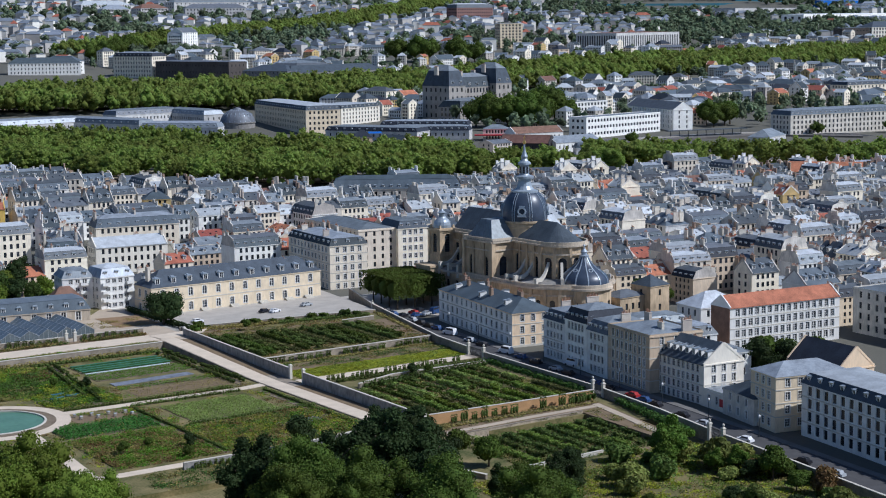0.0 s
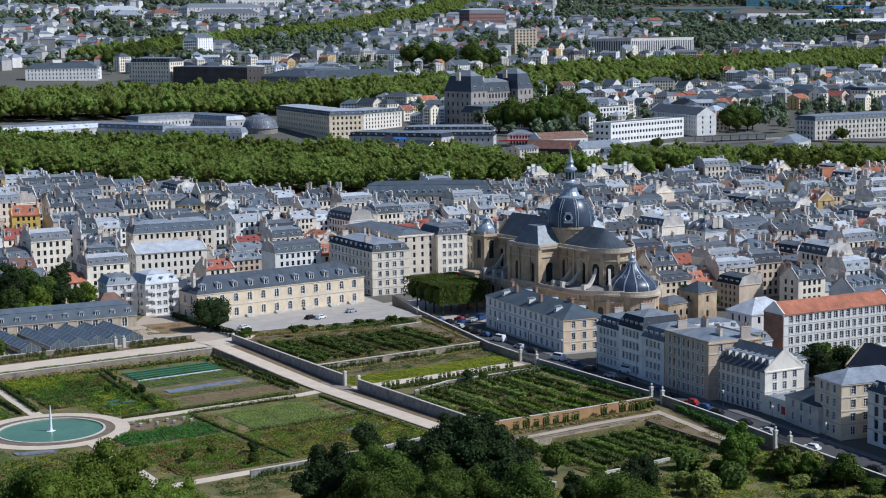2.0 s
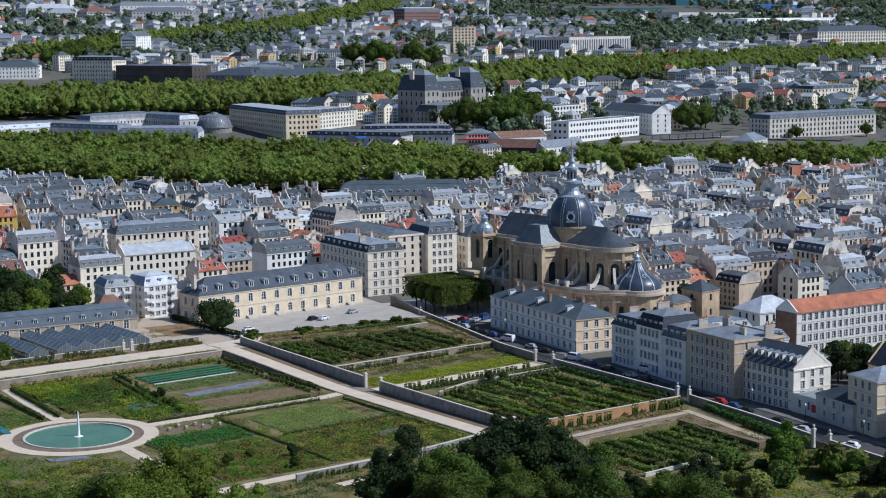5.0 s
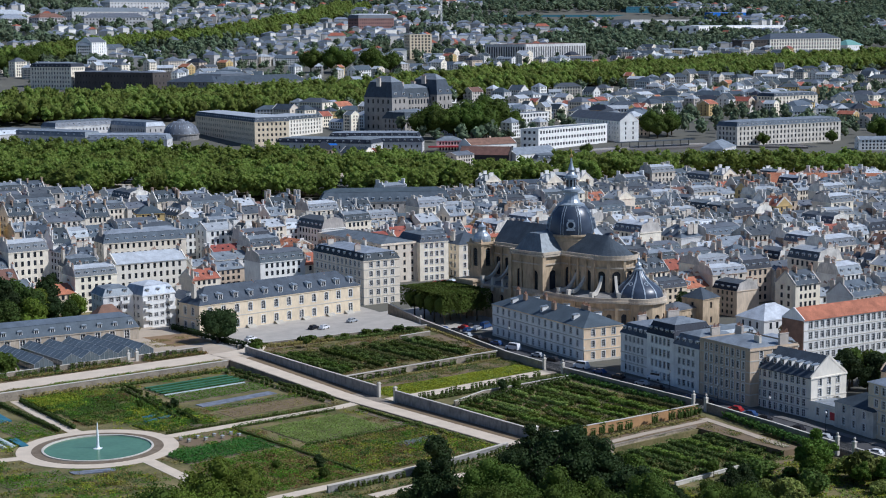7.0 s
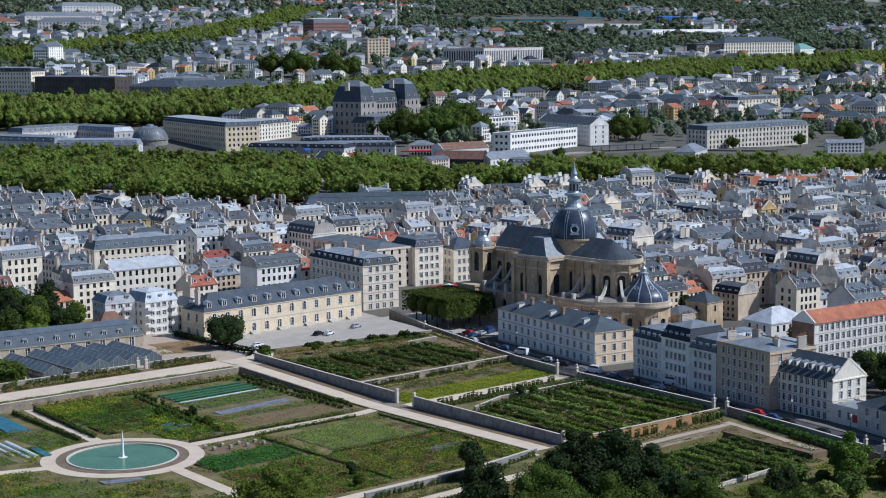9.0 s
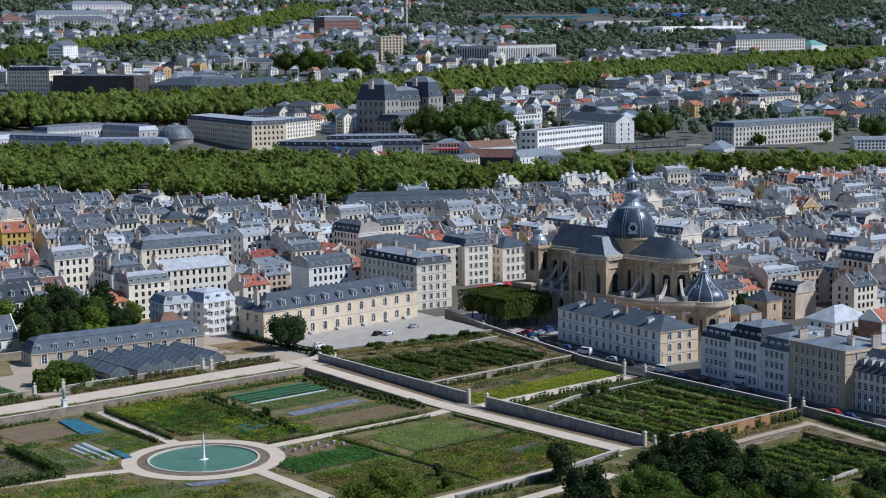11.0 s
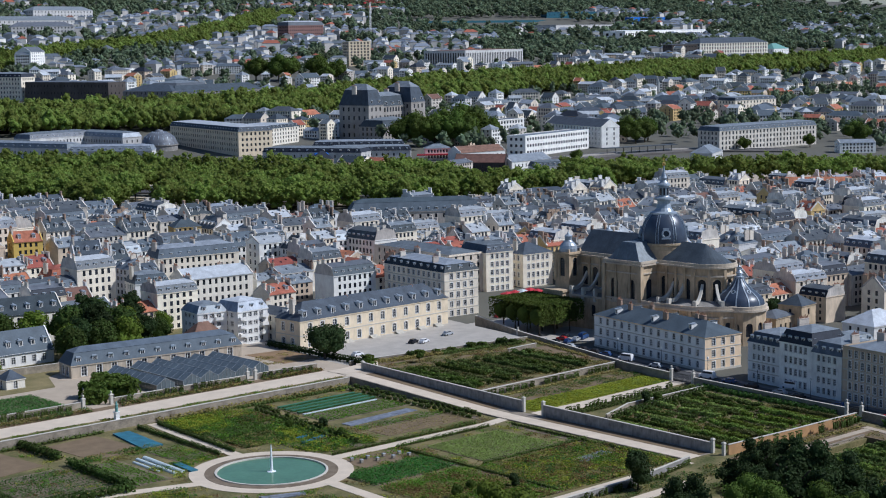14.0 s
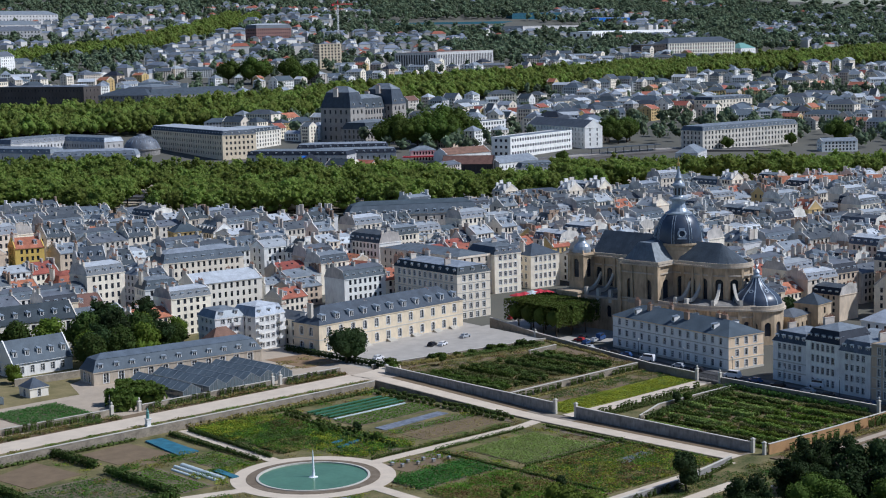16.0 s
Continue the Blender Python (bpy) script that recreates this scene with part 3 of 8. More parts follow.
slab("soil_plot", [(89.5, 10.2), (98, 12.1), (118, 13.0), (147.8, 14.1), (149, 20.3), (91, 20.3)], 0.0, 0.08, M_DRYSOIL, "dry soil strip between lawn and retaining wall", category="soil")
slab("grass_strip", [(-140, 66.3), (76, 66.3), (76, 68.6), (-140, 68.6)], 2.3, 2.39, M_ROUGHGRASS, "strip of rough grass along the terrace walk", category="grass")
slab("border", [(-140, 79.2), (77, 79.2), (77, 82.6), (-140, 82.6)], 2.3, 2.37, M_DRYSOIL, "dry soil border beside the terrace walk", category="border")
slab("dry_meadow", [(-140, 117), (8, 117), (14, 132), (24, 138), (24, 185), (-140, 185)], 2.3, 2.38, mat("dry_meadow_grass", (0.16, 0.15, 0.05), 0.95, 0.3, 0.15, 3, bump=0.5, col2=(0.24, 0.19, 0.09)), "dry grass behind the terrace court", category="grass")
slab("dry_meadow", [(24, 133), (78, 126), (96, 150), (96, 185), (24, 185)], 2.3, 2.37, M_ROUGHGRASS, "shaded grass under the trees behind the orangery", category="grass")
for a, b in (((38.6, 60), (30.6, 4)), ((73.3, 62), (73.0, 4)), ((34.6, -5), (34.6, -62)), ((73.4, -6), (73.2, -60))):
    part("garden_path", strip([a, b], 1.3, 0.07, 0.06), M_SOIL, label="bare brown earth path between plots", kind="structure")
water = Mesh()
water.lathe([(12.92, 0.05), (0.001, 0.05)], 72, cap=False)
part("water", water, M_WATER, label="still green water of the round basin", kind="structure")


def round_basin():
    t = thing("basin", pose(0, 0, 0), "round basin with a pale stone rim and a jet", "basin")
    g = Mesh()
    g.lathe([(13.5, 0.0), (13.5, 0.34), (12.95, 0.34), (12.9, -0.3)], 72, cap=False)
    part("stone_rim", g, M_TRIM, t)
    j = Mesh()
    j.lathe([(0.55, 0.03), (0.42, 0.3), (0.33, 1.5), (0.27, 3.5), (0.18, 5.2), (0.10, 6.3), (0.0, 6.7)], 9)
    part("water_jet", j, M_SPRAY, t, "white water jet", smooth=True)
    f = Mesh()
    f.lathe([(1.2, 0.03), (0.9, 0.12), (0.0, 0.2)], 14)
    part("foam", f, M_SPRAY, t, "white foam")


round_basin()


# ---- garden walls ----
def long_wall(name, pts, z0, tops, thick, material, label, cope=M_TRIM, category="wall"):
    """A wall along a line, its top following the heights given, with a coping."""
    t = thing(name, Matrix(), label, category, kind="structure")
    a, b = Mesh(), Mesh()
    for (p, h0), (q, h1) in zip(zip(pts, tops), zip(pts[1:], tops[1:])):
        d = (Vector(q) - Vector(p)).normalized()
        s = Vector((-d.y, d.x)) * thick / 2
        for mesh, k, lo, hi in ((a, 1.0, None, 0.0), (b, 1.25, -0.02, 0.13)):
            w = s * k
            n = len(mesh.v)
            for e, h in ((p, h0), (q, h1)):
                bot = z0 if lo is None else h + lo
                top = h + (0 if lo is None else hi)
                mesh.v += [(e[0] + w.x, e[1] + w.y, bot), (e[0] - w.x, e[1] - w.y, bot), (e[0] - w.x, e[1] - w.y, top), (e[0] + w.x, e[1] + w.y, top)]
            mesh.f += [tuple(n + i for i in f) for f in ((0, 4, 7, 3), (1, 2, 6, 5), (3, 7, 6, 2), (0, 3, 2, 1), (4, 5, 6, 7), (0, 1, 5, 4))]
    part("wall_body", a, material, t)
    part("coping", b, cope, t)
    return t


def pier(x, y, z0, h, size=0.9, ball=False, group=""):
    t = thing("gate_pier", pose(x, y, z0), "pale stone pier with a moulded cap", "pier", group)
    a, b = Mesh(), Mesh()
    a.cbox(0, 0, -1, size, size, h + 1)
    b.cbox(0, 0, h, size + 0.22, size + 0.22, 0.18)
    b.cbox(0, 0, h + 0.18, size + 0.22, size + 0.22, 0.3, taper=0.35)
    if ball:
        b.lathe([(0.05, h + 0.5), (0.3, h + 0.7), (0.33, h + 0.95), (0.2, h + 1.2), (0.0, h + 1.3)], 10)
    part("shaft", a, M_TRIM, t)
    part("cap", b, M_TRIM, t)


long_wall("garden_wall", [(87, 3.2), (87, 30), (87, 72)], -1, [3.1, 3.6, 4.5], 0.5, M_GREYWALL, "high grey rendered garden wall with a stone coping")
long_wall("garden_wall", [(87, -5.0), (87, -30), (87, -62.5)], -1, [3.1, 2.9, 2.6], 0.5, M_GREYWALL, "high grey rendered garden wall with a stone coping")
for y, z, h in ((2.9, 0, 3.8), (-4.6, 0, 3.8), (-62.9, 0, 3.3), (72.3, 2, 2.6), (-66.3, 0, 2.9)):
    pier(87.2, y, z, h, 0.75, group="piers of the garden walls")
long_wall("retaining_wall", [(88, 25), (120, 25.8), (150, 26.8)], -1, [1.9, 1.9, 1.9], 0.5, M_STONE, "cream stone retaining wall with trained shrubs")
long_wall("retaining_wall", [(96, -19.5), (110, -14.5), (142, -14.5)], -1, [1.3, 1.4, 1.4], 0.4, M_STONE, "low stone garden wall half hidden by leaves")
long_wall("brick_wall", [(88, -67), (112, -68.5), (138, -69.2)], -1, [2.6, 2.7, 2.8], 0.45, M_BRICK, "orange brick garden wall lit by the sun")
long_wall("retaining_wall", [(84.6, -81), (126.6, -79.4)], -3, [0.6, 0.6], 0.5, mat("sunlit_rubble", (0.37, 0.305, 0.22), 0.92, 0.5, 0.7, 3, bump=0.6), "long rough stone retaining wall", cope=M_STONE)
long_wall("retaining_wall", [(-140, 65.7), (-60, 65.7), (-6, 65.7), (76.5, 65.7)], -1, [2.4, 2.4, 2.4, 2.4], 0.6, M_STONE, "long stone retaining wall below the terrace walk")
long_wall("retaining_wall", [(20, -70), (50, -69.5), (77, -64)], -1, [1.6, 1.6, 1.2], 0.5, M_GREYWALL, "low rendered wall with espaliers")
long_wall("retaining_wall", [(86, -111.5), (108, -110.5)], -3, [-0.5, -0.5], 0.5, M_TRIM, "low pale stone wall at the end of a plot")
slab("soil_plot", [(110, -119), (117, -119), (125, -113), (119, -112)], -1.4, -1.22, M_DRYSOIL, "bare trodden soil on the slope", category="soil")
long_wall("retaining_wall", [(64, -85), (73, -113)], -3, [0.2, -0.2], 0.7, M_STONE, "dark stone wall among shrubs")
long_wall("espalier_wall", [(-140, 88.6), (-60, 87.2), (-2, 85.4)], 1, [4.1, 4.1, 4.1], 0.4, M_STONE, "pale stone wall carrying espaliers")
long_wall("espalier_wall", [(8, 84.5), (40, 84), (52, 83.6)], 1, [4.0, 4.0, 4.0], 0.4, M_STONE, "pale stone wall carrying espaliers")
long_wall("espalier_wall", [(56, 83.6), (78, 83.2)], 1, [4.0, 4.0], 0.4, M_STONE, "pale stone wall carrying espaliers")
long_wall("court_wall", [(1, 141.6), (24, 139)], 1, [4.5, 4.5], 0.4, M_STONE, "weathered stone wall beside the garden pavilion")
long_wall("parapet_wall", [(90.5, 83), (125, 78.6), (158.6, 73.7)], 0, [2.9, 2.9, 2.9], 0.4, M_STONE, "low stone wall along the forecourt")
for x, y in ((-1.2, 85.3), (7.2, 84.6), (52.6, 83.6), (55.4, 83.6)):
    pier(x, y, 2.3, 2.6, 0.9, True, group="piers of the espalier walls")

STREETWALL = [(171, 112), (162.5, 82), (149.5, 21), (147.2, 2)]
long_wall("street_wall", STREETWALL, -1, [4.2, 3.4, 2.4, 2.4], 0.5, M_STONE, "high stone wall between garden and street")
long_wall("street_wall", [(146.4, -8), (145.4, -30), (143.6, -62)], -1, [2.3, 2.2, 2.2], 0.5, M_STONE, "high stone wall between garden and street")
long_wall("street_wall", [(143.0, -68), (139, -95), (135, -117)], -1, [2.2, 2.2, 2.1], 0.5, M_STONE, "high stone wall between garden and street")
long_wall("street_wall", [(133.8, -124), (124, -185), (112, -260)], -1, [2.1, 2.0, 2.0], 0.5, M_STONE, "high stone wall between garden and street")
for x, y in ((147.2, 1.6), (146.4, -7.4), (143.5, -62.5), (143.0, -67.5), (134.9, -117.6), (133.9, -123.4), (162.5, 82)):
    pier(x, y, 0, 3.4, 0.8, True, group="piers of the street gates")


def iron_gate(x0, y0, x1, y1):
    t = thing("iron_gate", Matrix(), "closed iron gate between stone piers", "gate", "street gates")
    L = math.hypot(x1 - x0, y1 - y0)
    k = int(L / 0.22)
    bar = Mesh()
    bar.box(-0.03, -0.03, 0.1, 0.03, 0.03, 2.7)
    data = bar.data("bar", M_IRON)
    for i in range(1, k):
        f = i / k
        part("bar", data, None, t, at=pose(x0 + (x1 - x0) * f, y0 + (y1 - y0) * f, 0.1))
    for z in (0.35, 1.4, 2.5):
        r = Mesh()
        r.beam((x0, y0, z), (x1, y1, z), 0.08)
        part("rail", r, M_IRON, t)


iron_gate(147.1, 1.0, 146.5, -6.8)
iron_gate(143.4, -63.1, 143.1, -66.9)
iron_gate(134.8, -118.2, 134.0, -122.8)

# ---- street ----
ROAD = [(176, 130), (170, 95), (163, 60), (157.5, 22), (154, -10), (150, -60), (143, -115), (132, -190), (122, -260)]
part("road", strip(ROAD, 3.9, 0.12, 0.3), M_ASPHALT, label="asphalt street along the garden wall", kind="structure")
for off in (-5.0, 5.0):
    g = strip([(x + off, y) for x, y in ROAD], 1.1, 0.26, 1.9)
    part("pavement", g, mat("footway_paving", (0.17, 0.16, 0.15), 0.9, 0.2, 0.3, 4), label="grey paved footway with a kerb", kind="structure")
slab("square", [(163, 84), (178, 62), (203, 66), (204, 128), (172, 128)], -0.6, 0.30, M_PAVE, "paved church square with parked cars", category="square")


# ---- buildings ----
DORMERS = {}


def one_dormer(t, x, y, z, turn, w=1.1, h=1.5):
    """A dormer of its own: pale front, lead roof and pane."""
    if (w, h) not in DORMERS:
        a, b, c = Mesh(), Mesh(), Mesh()
        dormer(a, b, c, 0, 0, 0, 0, w, h)
        DORMERS[w, h] = (a.data("dormer", M_FRAME), b.data("dormer_roof", M_LEAD), c.data("pane", M_GLASS))
    a, b, c = DORMERS[w, h]
    o = part("dormer", a, None, t, at=pose(x, y, z, 0, 0, turn))
    part("dormer_roof", b, None, o)
    part("pane", c, None, o)


def building(name, label, category, x, y, rot, w, d, z0, eave, floors, front, side, roof, rh, wall, roofmat, ww=1.1, dormers=0, chims=(), each=False,
             backs=True, brick=False, group="", side_dorm=0, wh=None, arch=False, sink=2.5, taken=True, inset=1.6, cornice=True, simple=False, dsize=(1.25, 1.65), courses=0, lid=None, lights=0, low=0.14, street=None):
    t = thing(name, pose(x, y, 0, 0, 0, rot), label, category, group)
    if taken:
        take(x, y, w, d, rot)
    a, p, r, dw, dr, top = Mesh(), Mesh(), Mesh(), Mesh(), Mesh(), Mesh()
    ends = {-1: Mesh(), 1: Mesh()}
    spots = [] if each else None
    front_mesh = Mesh()
    fh = (eave - z0) / floors
    hh = wh or min(2.1, fh * 0.6)
    rows = [(z0 + i * fh + (fh - hh) * 0.55, hh) for i in range(floors)]
    if simple:
        a.box(-w / 2, -d / 2, z0, w / 2, d / 2, eave, top=False, bottom=False)
        for turn, L, off, k in ((0, w, d, front), (90, d, w, side), (180, w, d, front), (270, d, w, side)):
            q = Mesh()
            for c in spread(L, k):
                for b, h in rows:
                    q.poly([(c - L / 2 - ww / 2, -off / 2 - 0.04, b), (c - L / 2 + ww / 2, -off / 2 - 0.04, b), (c - L / 2 + ww / 2, -off / 2 - 0.04, b + h), (c - L / 2 - ww / 2, -off / 2 - 0.04, b + h)])
            p.join(q, pose(0, 0, 0, 0, 0, turn))
    else:
        building_walls(w, d, z0, eave, rows, ww, front, side, a, p, spots, backs, arch, front_mesh if street else None)
    a.box(-w / 2, -d / 2, z0 - sink, w / 2, d / 2, z0, top=False, bottom=False)
    if cornice:
        a.box(-w / 2 - 0.22, -d / 2 - 0.22, eave - 0.35, w / 2 + 0.22, d / 2 + 0.22, eave)
    if roof == "hip":
        r.hip(w, d, eave, rh)
    elif roof == "gable":
        r.gable(w, d, eave, rh)
        for s in (-1, 1):
            q = [(s * w / 2, -d / 2, eave), (s * w / 2, d / 2, eave), (s * w / 2, 0, eave + rh)]
            a.poly(q if s > 0 else q[::-1])
            for e in (-1, 1):
                (ends[s] if taken is False else a).beam((s * (w / 2 - 0.12), e * d / 2, eave + 0.1), (s * (w / 2 - 0.12), 0, eave + rh + 0.15), 0.4, 0.6)
    elif roof == "mansard":
        r.mansard(w, d, eave, rh * 0.72, inset, rh * 0.28, lid=top)
    elif roof == "terrace":
        r.terrace(w, d, eave, rh * 0.72, inset, rh * 0.28, top)
        for e in (-1, 1):
            q = [(e * (w / 2 - 0.02), -d / 2 - 0.1, eave - 0.3), (e * (w / 2 - 0.02), d / 2 + 0.1, eave - 0.3), (e * (w / 2 - 0.02), d / 2 - inset + 0.2, eave + rh * 0.72 + 0.25), (e * (w / 2 - 0.02), 0, eave + rh + 0.35), (e * (w / 2 - 0.02), -d / 2 + inset - 0.2, eave + rh * 0.72 + 0.25)]
            inner = [(x - e * 0.35, y, z) for x, y, z in q]
            ends[e].poly(q if e > 0 else q[::-1])
            ends[e].poly(inner[::-1] if e > 0 else inner)
            for k in range(1, 5):
                n = (k + 1) % 5
                ends[e].poly([q[k], inner[k], inner[n], q[n]] if e > 0 else [q[n], inner[n], inner[k], q[k]])
    elif roof == "flat":
        a.box(-w / 2, -d / 2, eave, w / 2, d / 2, eave + 0.5, top=False)
        r.hip(w - 0.6, d - 0.6, eave + 0.15, rh, over=0)
    for i in range(lights):
        # roof lights on the slopes of a saddle roof
        lx = -w / 2 + w * (i + 0.8) / (lights + 0.6)
        for e in (-1, 1):
            f0, f1 = (0.62, 0.45) if i % 2 else (0.4, 0.26)
            q = [(lx + dx, e * d / 2 * f, eave + rh * (1 - f) + 0.26) for dx, f in ((-0.4, f0), (0.4, f0), (0.4, f1), (-0.4, f1))]
            p.poly(q if e < 0 else q[::-1])
    part("wall", a, wall, t)
    if front_mesh.f:
        part("street_front", front_mesh, street, t, "pale rendered street front")
    for end in ends.values():
        if end.f:
            part("party_wall", end, M_PARTY, t)
    part("roof", r.weld(), roofmat, t)
    if top.f:
        part("roof_top", top, lid or M_ZINC, t)
    for i in range(courses):
        zc = z0 + (i + 1) * fh - 0.12 if i < floors - 1 else z0 - 0.2
        c = Mesh()
        c.box(-w / 2 - 0.1, -d / 2 - 0.1, zc, w / 2 + 0.1, d / 2 + 0.1, zc + (0.3 if i < floors - 1 else 0.8))
        part("string_course", c, M_TRIM, t)
    if dormers or side_dorm:
        k = 0.35 if roof in ("mansard", "terrace") else d * low
        zz = eave + (0.25 if roof in ("mansard", "terrace") else rh * low * 2)
        for i in range(dormers):
            dx = -w / 2 + w * (i + 0.5) / dormers
            for dy, turn in ((-d / 2 + k, 0), (d / 2 - k, 180)):
                if each:
                    one_dormer(t, dx, dy, zz, turn, *dsize)
                else:
                    dormer(dw, dr, p, dx, dy, zz, turn, *dsize)
        for i in range(side_dorm):
            dy = -d / 2 + d * (i + 0.5) / side_dorm
            for dx, turn in ((-w / 2 + k, -90), (w / 2 - k, 90)):
                if each:
                    one_dormer(t, dx, dy, zz, turn)
                else:
                    dormer(dw, dr, p, dx, dy, zz, turn)
        if dw.f:
            part("dormer_front", dw, M_FRAME, t, kind="stuff")
            part("dormer_roof", dr, M_LEAD, t, kind="stuff")
    if p.f:
        part("window_panes", p, M_GLASS, t, kind="stuff")
    if spots:
        window_set(spots, t)
    for cx, cy, sx, sy, h in chims:
        chimney(t, cx, cy, eave + rh * 0.6, sx, sy, h, brick)
    return t


# the school on the garden terrace
building("school_building", "long cream stone school with a slate hip roof", "building", 127.5, 120.5, 2.4, 67, 12.5, 1.6, 11.4, 2, 12, 2, "hip", 5.2, M_CREAM, M_SLATE, ww=1.6, dormers=11, wh=2.8, dsize=(1.7, 2.0), courses=2, each=True, low=0.085, arch=True,
         chims=[(-31.5, 0, 0.9, 2.0, 3.2), (-8, 0, 0.9, 1.6, 1.2), (22, 0, 0.9, 1.6, 1.2)])
building("school_wing", "cream rendered rear wing with a zinc roof", "building", 103.5, 136.4, 2.4, 8, 19, 1.5, 10.6, 3, 2, 5, "hip", 2.2, M_CREAM2, M_ZINCDARK, chims=[(0, 6, 2.0, 0.7, 2.0), (0, -5, 2.0, 0.7, 2.0)])
for sx in (-24, -13.5, -2, 9.5, 20, 28):
    st = Mesh()
    for i in range(5):
        st.box(-1.6, -0.4 * (5 - i), 0, 1.6, 0, 0.2 * (i + 1))
    ang = radians(2.4)
    part("steps", st, M_TRIM, label="stone doorsteps of the school", kind="structure", at=pose(127.5 + sx * math.cos(ang) + 6.27 * math.sin(ang), 120.5 - 6.3 * math.cos(ang) + sx * math.sin(ang), 2.0, 0, 0, 2.4))

building("orangery", "long low stone orangery under a slate mansard", "building", 46.5, 125.5, -7.6, 57, 9.5, 2.0, 6.2, 1, 11, 2, "mansard", 4.8, M_DRESSED, M_SLATE_BLUE, ww=1.7, dormers=11, wh=3.0, each=True, arch=True, inset=2.0, dsize=(1.5, 1.9), lid=M_SLATE_BLUE)
building("villa", "white house with a steep slate roof and dormers", "house", 17.5, 159, 0, 21, 11, 2.0, 6.5, 1, 5, 2, "gable", 6.5, M_WHITE, M_SLATE_BLUE, dormers=5, each=True, wh=2.2, ww=1.3, dsize=(1.4, 1.8))
building("garden_pavilion", "small stone garden pavilion with a slate hip roof", "pavilion", -1.5, 126, 0, 6, 6, 2.0, 5.2, 1, 1, 1, "hip", 2.6, M_CREAM2, M_SLATE, each=True, wh=2.2, arch=True)
building("tile_cottage", "low cottage with a red tile hip roof", "house", 73, 136.6, -6, 11.5, 8, 2.0, 7.0, 2, 3, 2, "hip", 4.4, M_CREAM2, M_TILEBROWN)

# the presbytery beside the church
M_PRESB = mat("warm_limestone", (0.86, 0.66, 0.44), 0.88, 0.16, 0.25, 2.5, streak=0.25)
building("presbytery", "long pale stone presbytery with a slate hip roof", "building", 176.3, 29.1, -99.6, 55, 14.5, -0.2, 10.4, 3, 14, 3, "hip", 3.6, M_PRESB, M_SLATE_BLUE, ww=1.3, wh=2.1, dormers=3, each=True, brick=True, courses=3, street=M_WHITE,
         chims=[(-24.5, 1, 2.2, 0.8, 2.2), (-15, -2, 1.6, 0.8, 2.2), (-9, 2, 1.6, 0.8, 2.2), (4, -3, 2.0, 0.8, 2.0), (17, 1, 2.6, 0.9, 2.4), (12, 3, 1.6, 0.8, 2.0)])

# the street row
building("row_house", "pale grey five-storey house in shade", "house", 170.3, -20.7, -97.5, 13, 14, 0, 11.5, 4, 5, 3, "mansard", 4.2, M_WHITE, M_SLATE, dormers=5, each=True, courses=2, chims=[(5.5, 0, 0.7, 3, 2), (-5.5, 0, 0.7, 3, 2)])
building("row_house", "pale house with a dark slate mansard and dormers", "house", 168.0, -33.7, -97.5, 12.6, 14, 0, 13.5, 4, 5, 3, "mansard", 5.0, WALLS[1], M_DARKSLATE, dormers=5, each=True, chims=[(-5.7, 2, 0.8, 4, 2.5)])
building("row_house", "narrow pale house with a zinc mansard", "house", 166.2, -45.6, -97.5, 11.2, 14, 0, 12.2, 4, 4, 3, "mansard", 4.4, WALLS[1], M_ZINCDARK, dormers=4, each=True, chims=[(4, 0, 0.7, 3, 2.6)])
building("row_house", "broad beige house with a low zinc roof", "house", 165.6, -62.0, -97.5, 21.0, 17, 0.0, 15.2, 5, 8, 3, "flat", 1.8, mat("brown_limestone", (0.56, 0.44, 0.31), 0.9, 0.2, 0.25, 2.2, streak=0.25), M_ZINC, each=True, wh=2.1, courses=4, chims=[(6, -2, 2.2, 0.8, 1.6), (-5, 1, 2.6, 0.8, 2.4), (9.5, 4, 0.8, 3, 2.2)])
building("row_house", "cream house with a slate saddle roof and gable end", "house", 165.1, -80.2, -94, 21.5, 13.2, -0.6, 10.4, 4, 9, 3, "gable", 5.0, M_CREAM2, M_SLATE, dormers=8, courses=2, each=True, ww=1.25, wh=2.0, chims=[(1, 1, 2.2, 0.8, 1.0), (-4, 2, 2, 0.8, 1.0)])
building("gate_lodge", "low stone gatehouse wing with a red poster", "house", 161.2, -95.6, -97, 10.0, 9, 0.2, 4.2, 1, 2, 2, "flat", 0.4, M_CREAM2, M_ZINC, each=True)
building("street_house", "low stone house with a slate hip roof", "house", 159.2, -108.6, -103, 15.0, 11, 0.2, 6.4, 2, 3, 2, "hip", 2.8, WALLS[3], M_SLATE, each=True)
building("corner_house", "tall cream corner building with a slate hip roof", "building", 162.9, -119.6, -103, 11.5, 21, 0.2, 13.4, 4, 3, 5, "hip", 2.6, M_CREAM, M_ZINC, each=True, ww=1.3, courses=3)
building("corner_house", "long grey stone building with a slate and zinc mansard", "building", 158.3, -159.0, -99.5, 60, 17, 0.2, 12.6, 4, 18, 4, "mansard", 3.6, WALLS[1], M_SLATE, dormers=14, ww=1.5, wh=2.3, lid=M_ZINCPALE, courses=3)
poster = Mesh()
poster.box(-0.06, -1.3, 0, 0.06, 1.3, 2.0)
part("poster", poster, M_RED, label="red and white poster board by the gate", at=pose(156.2, -99.2, 1.0, 0, 0, -7))["category"] = "poster"

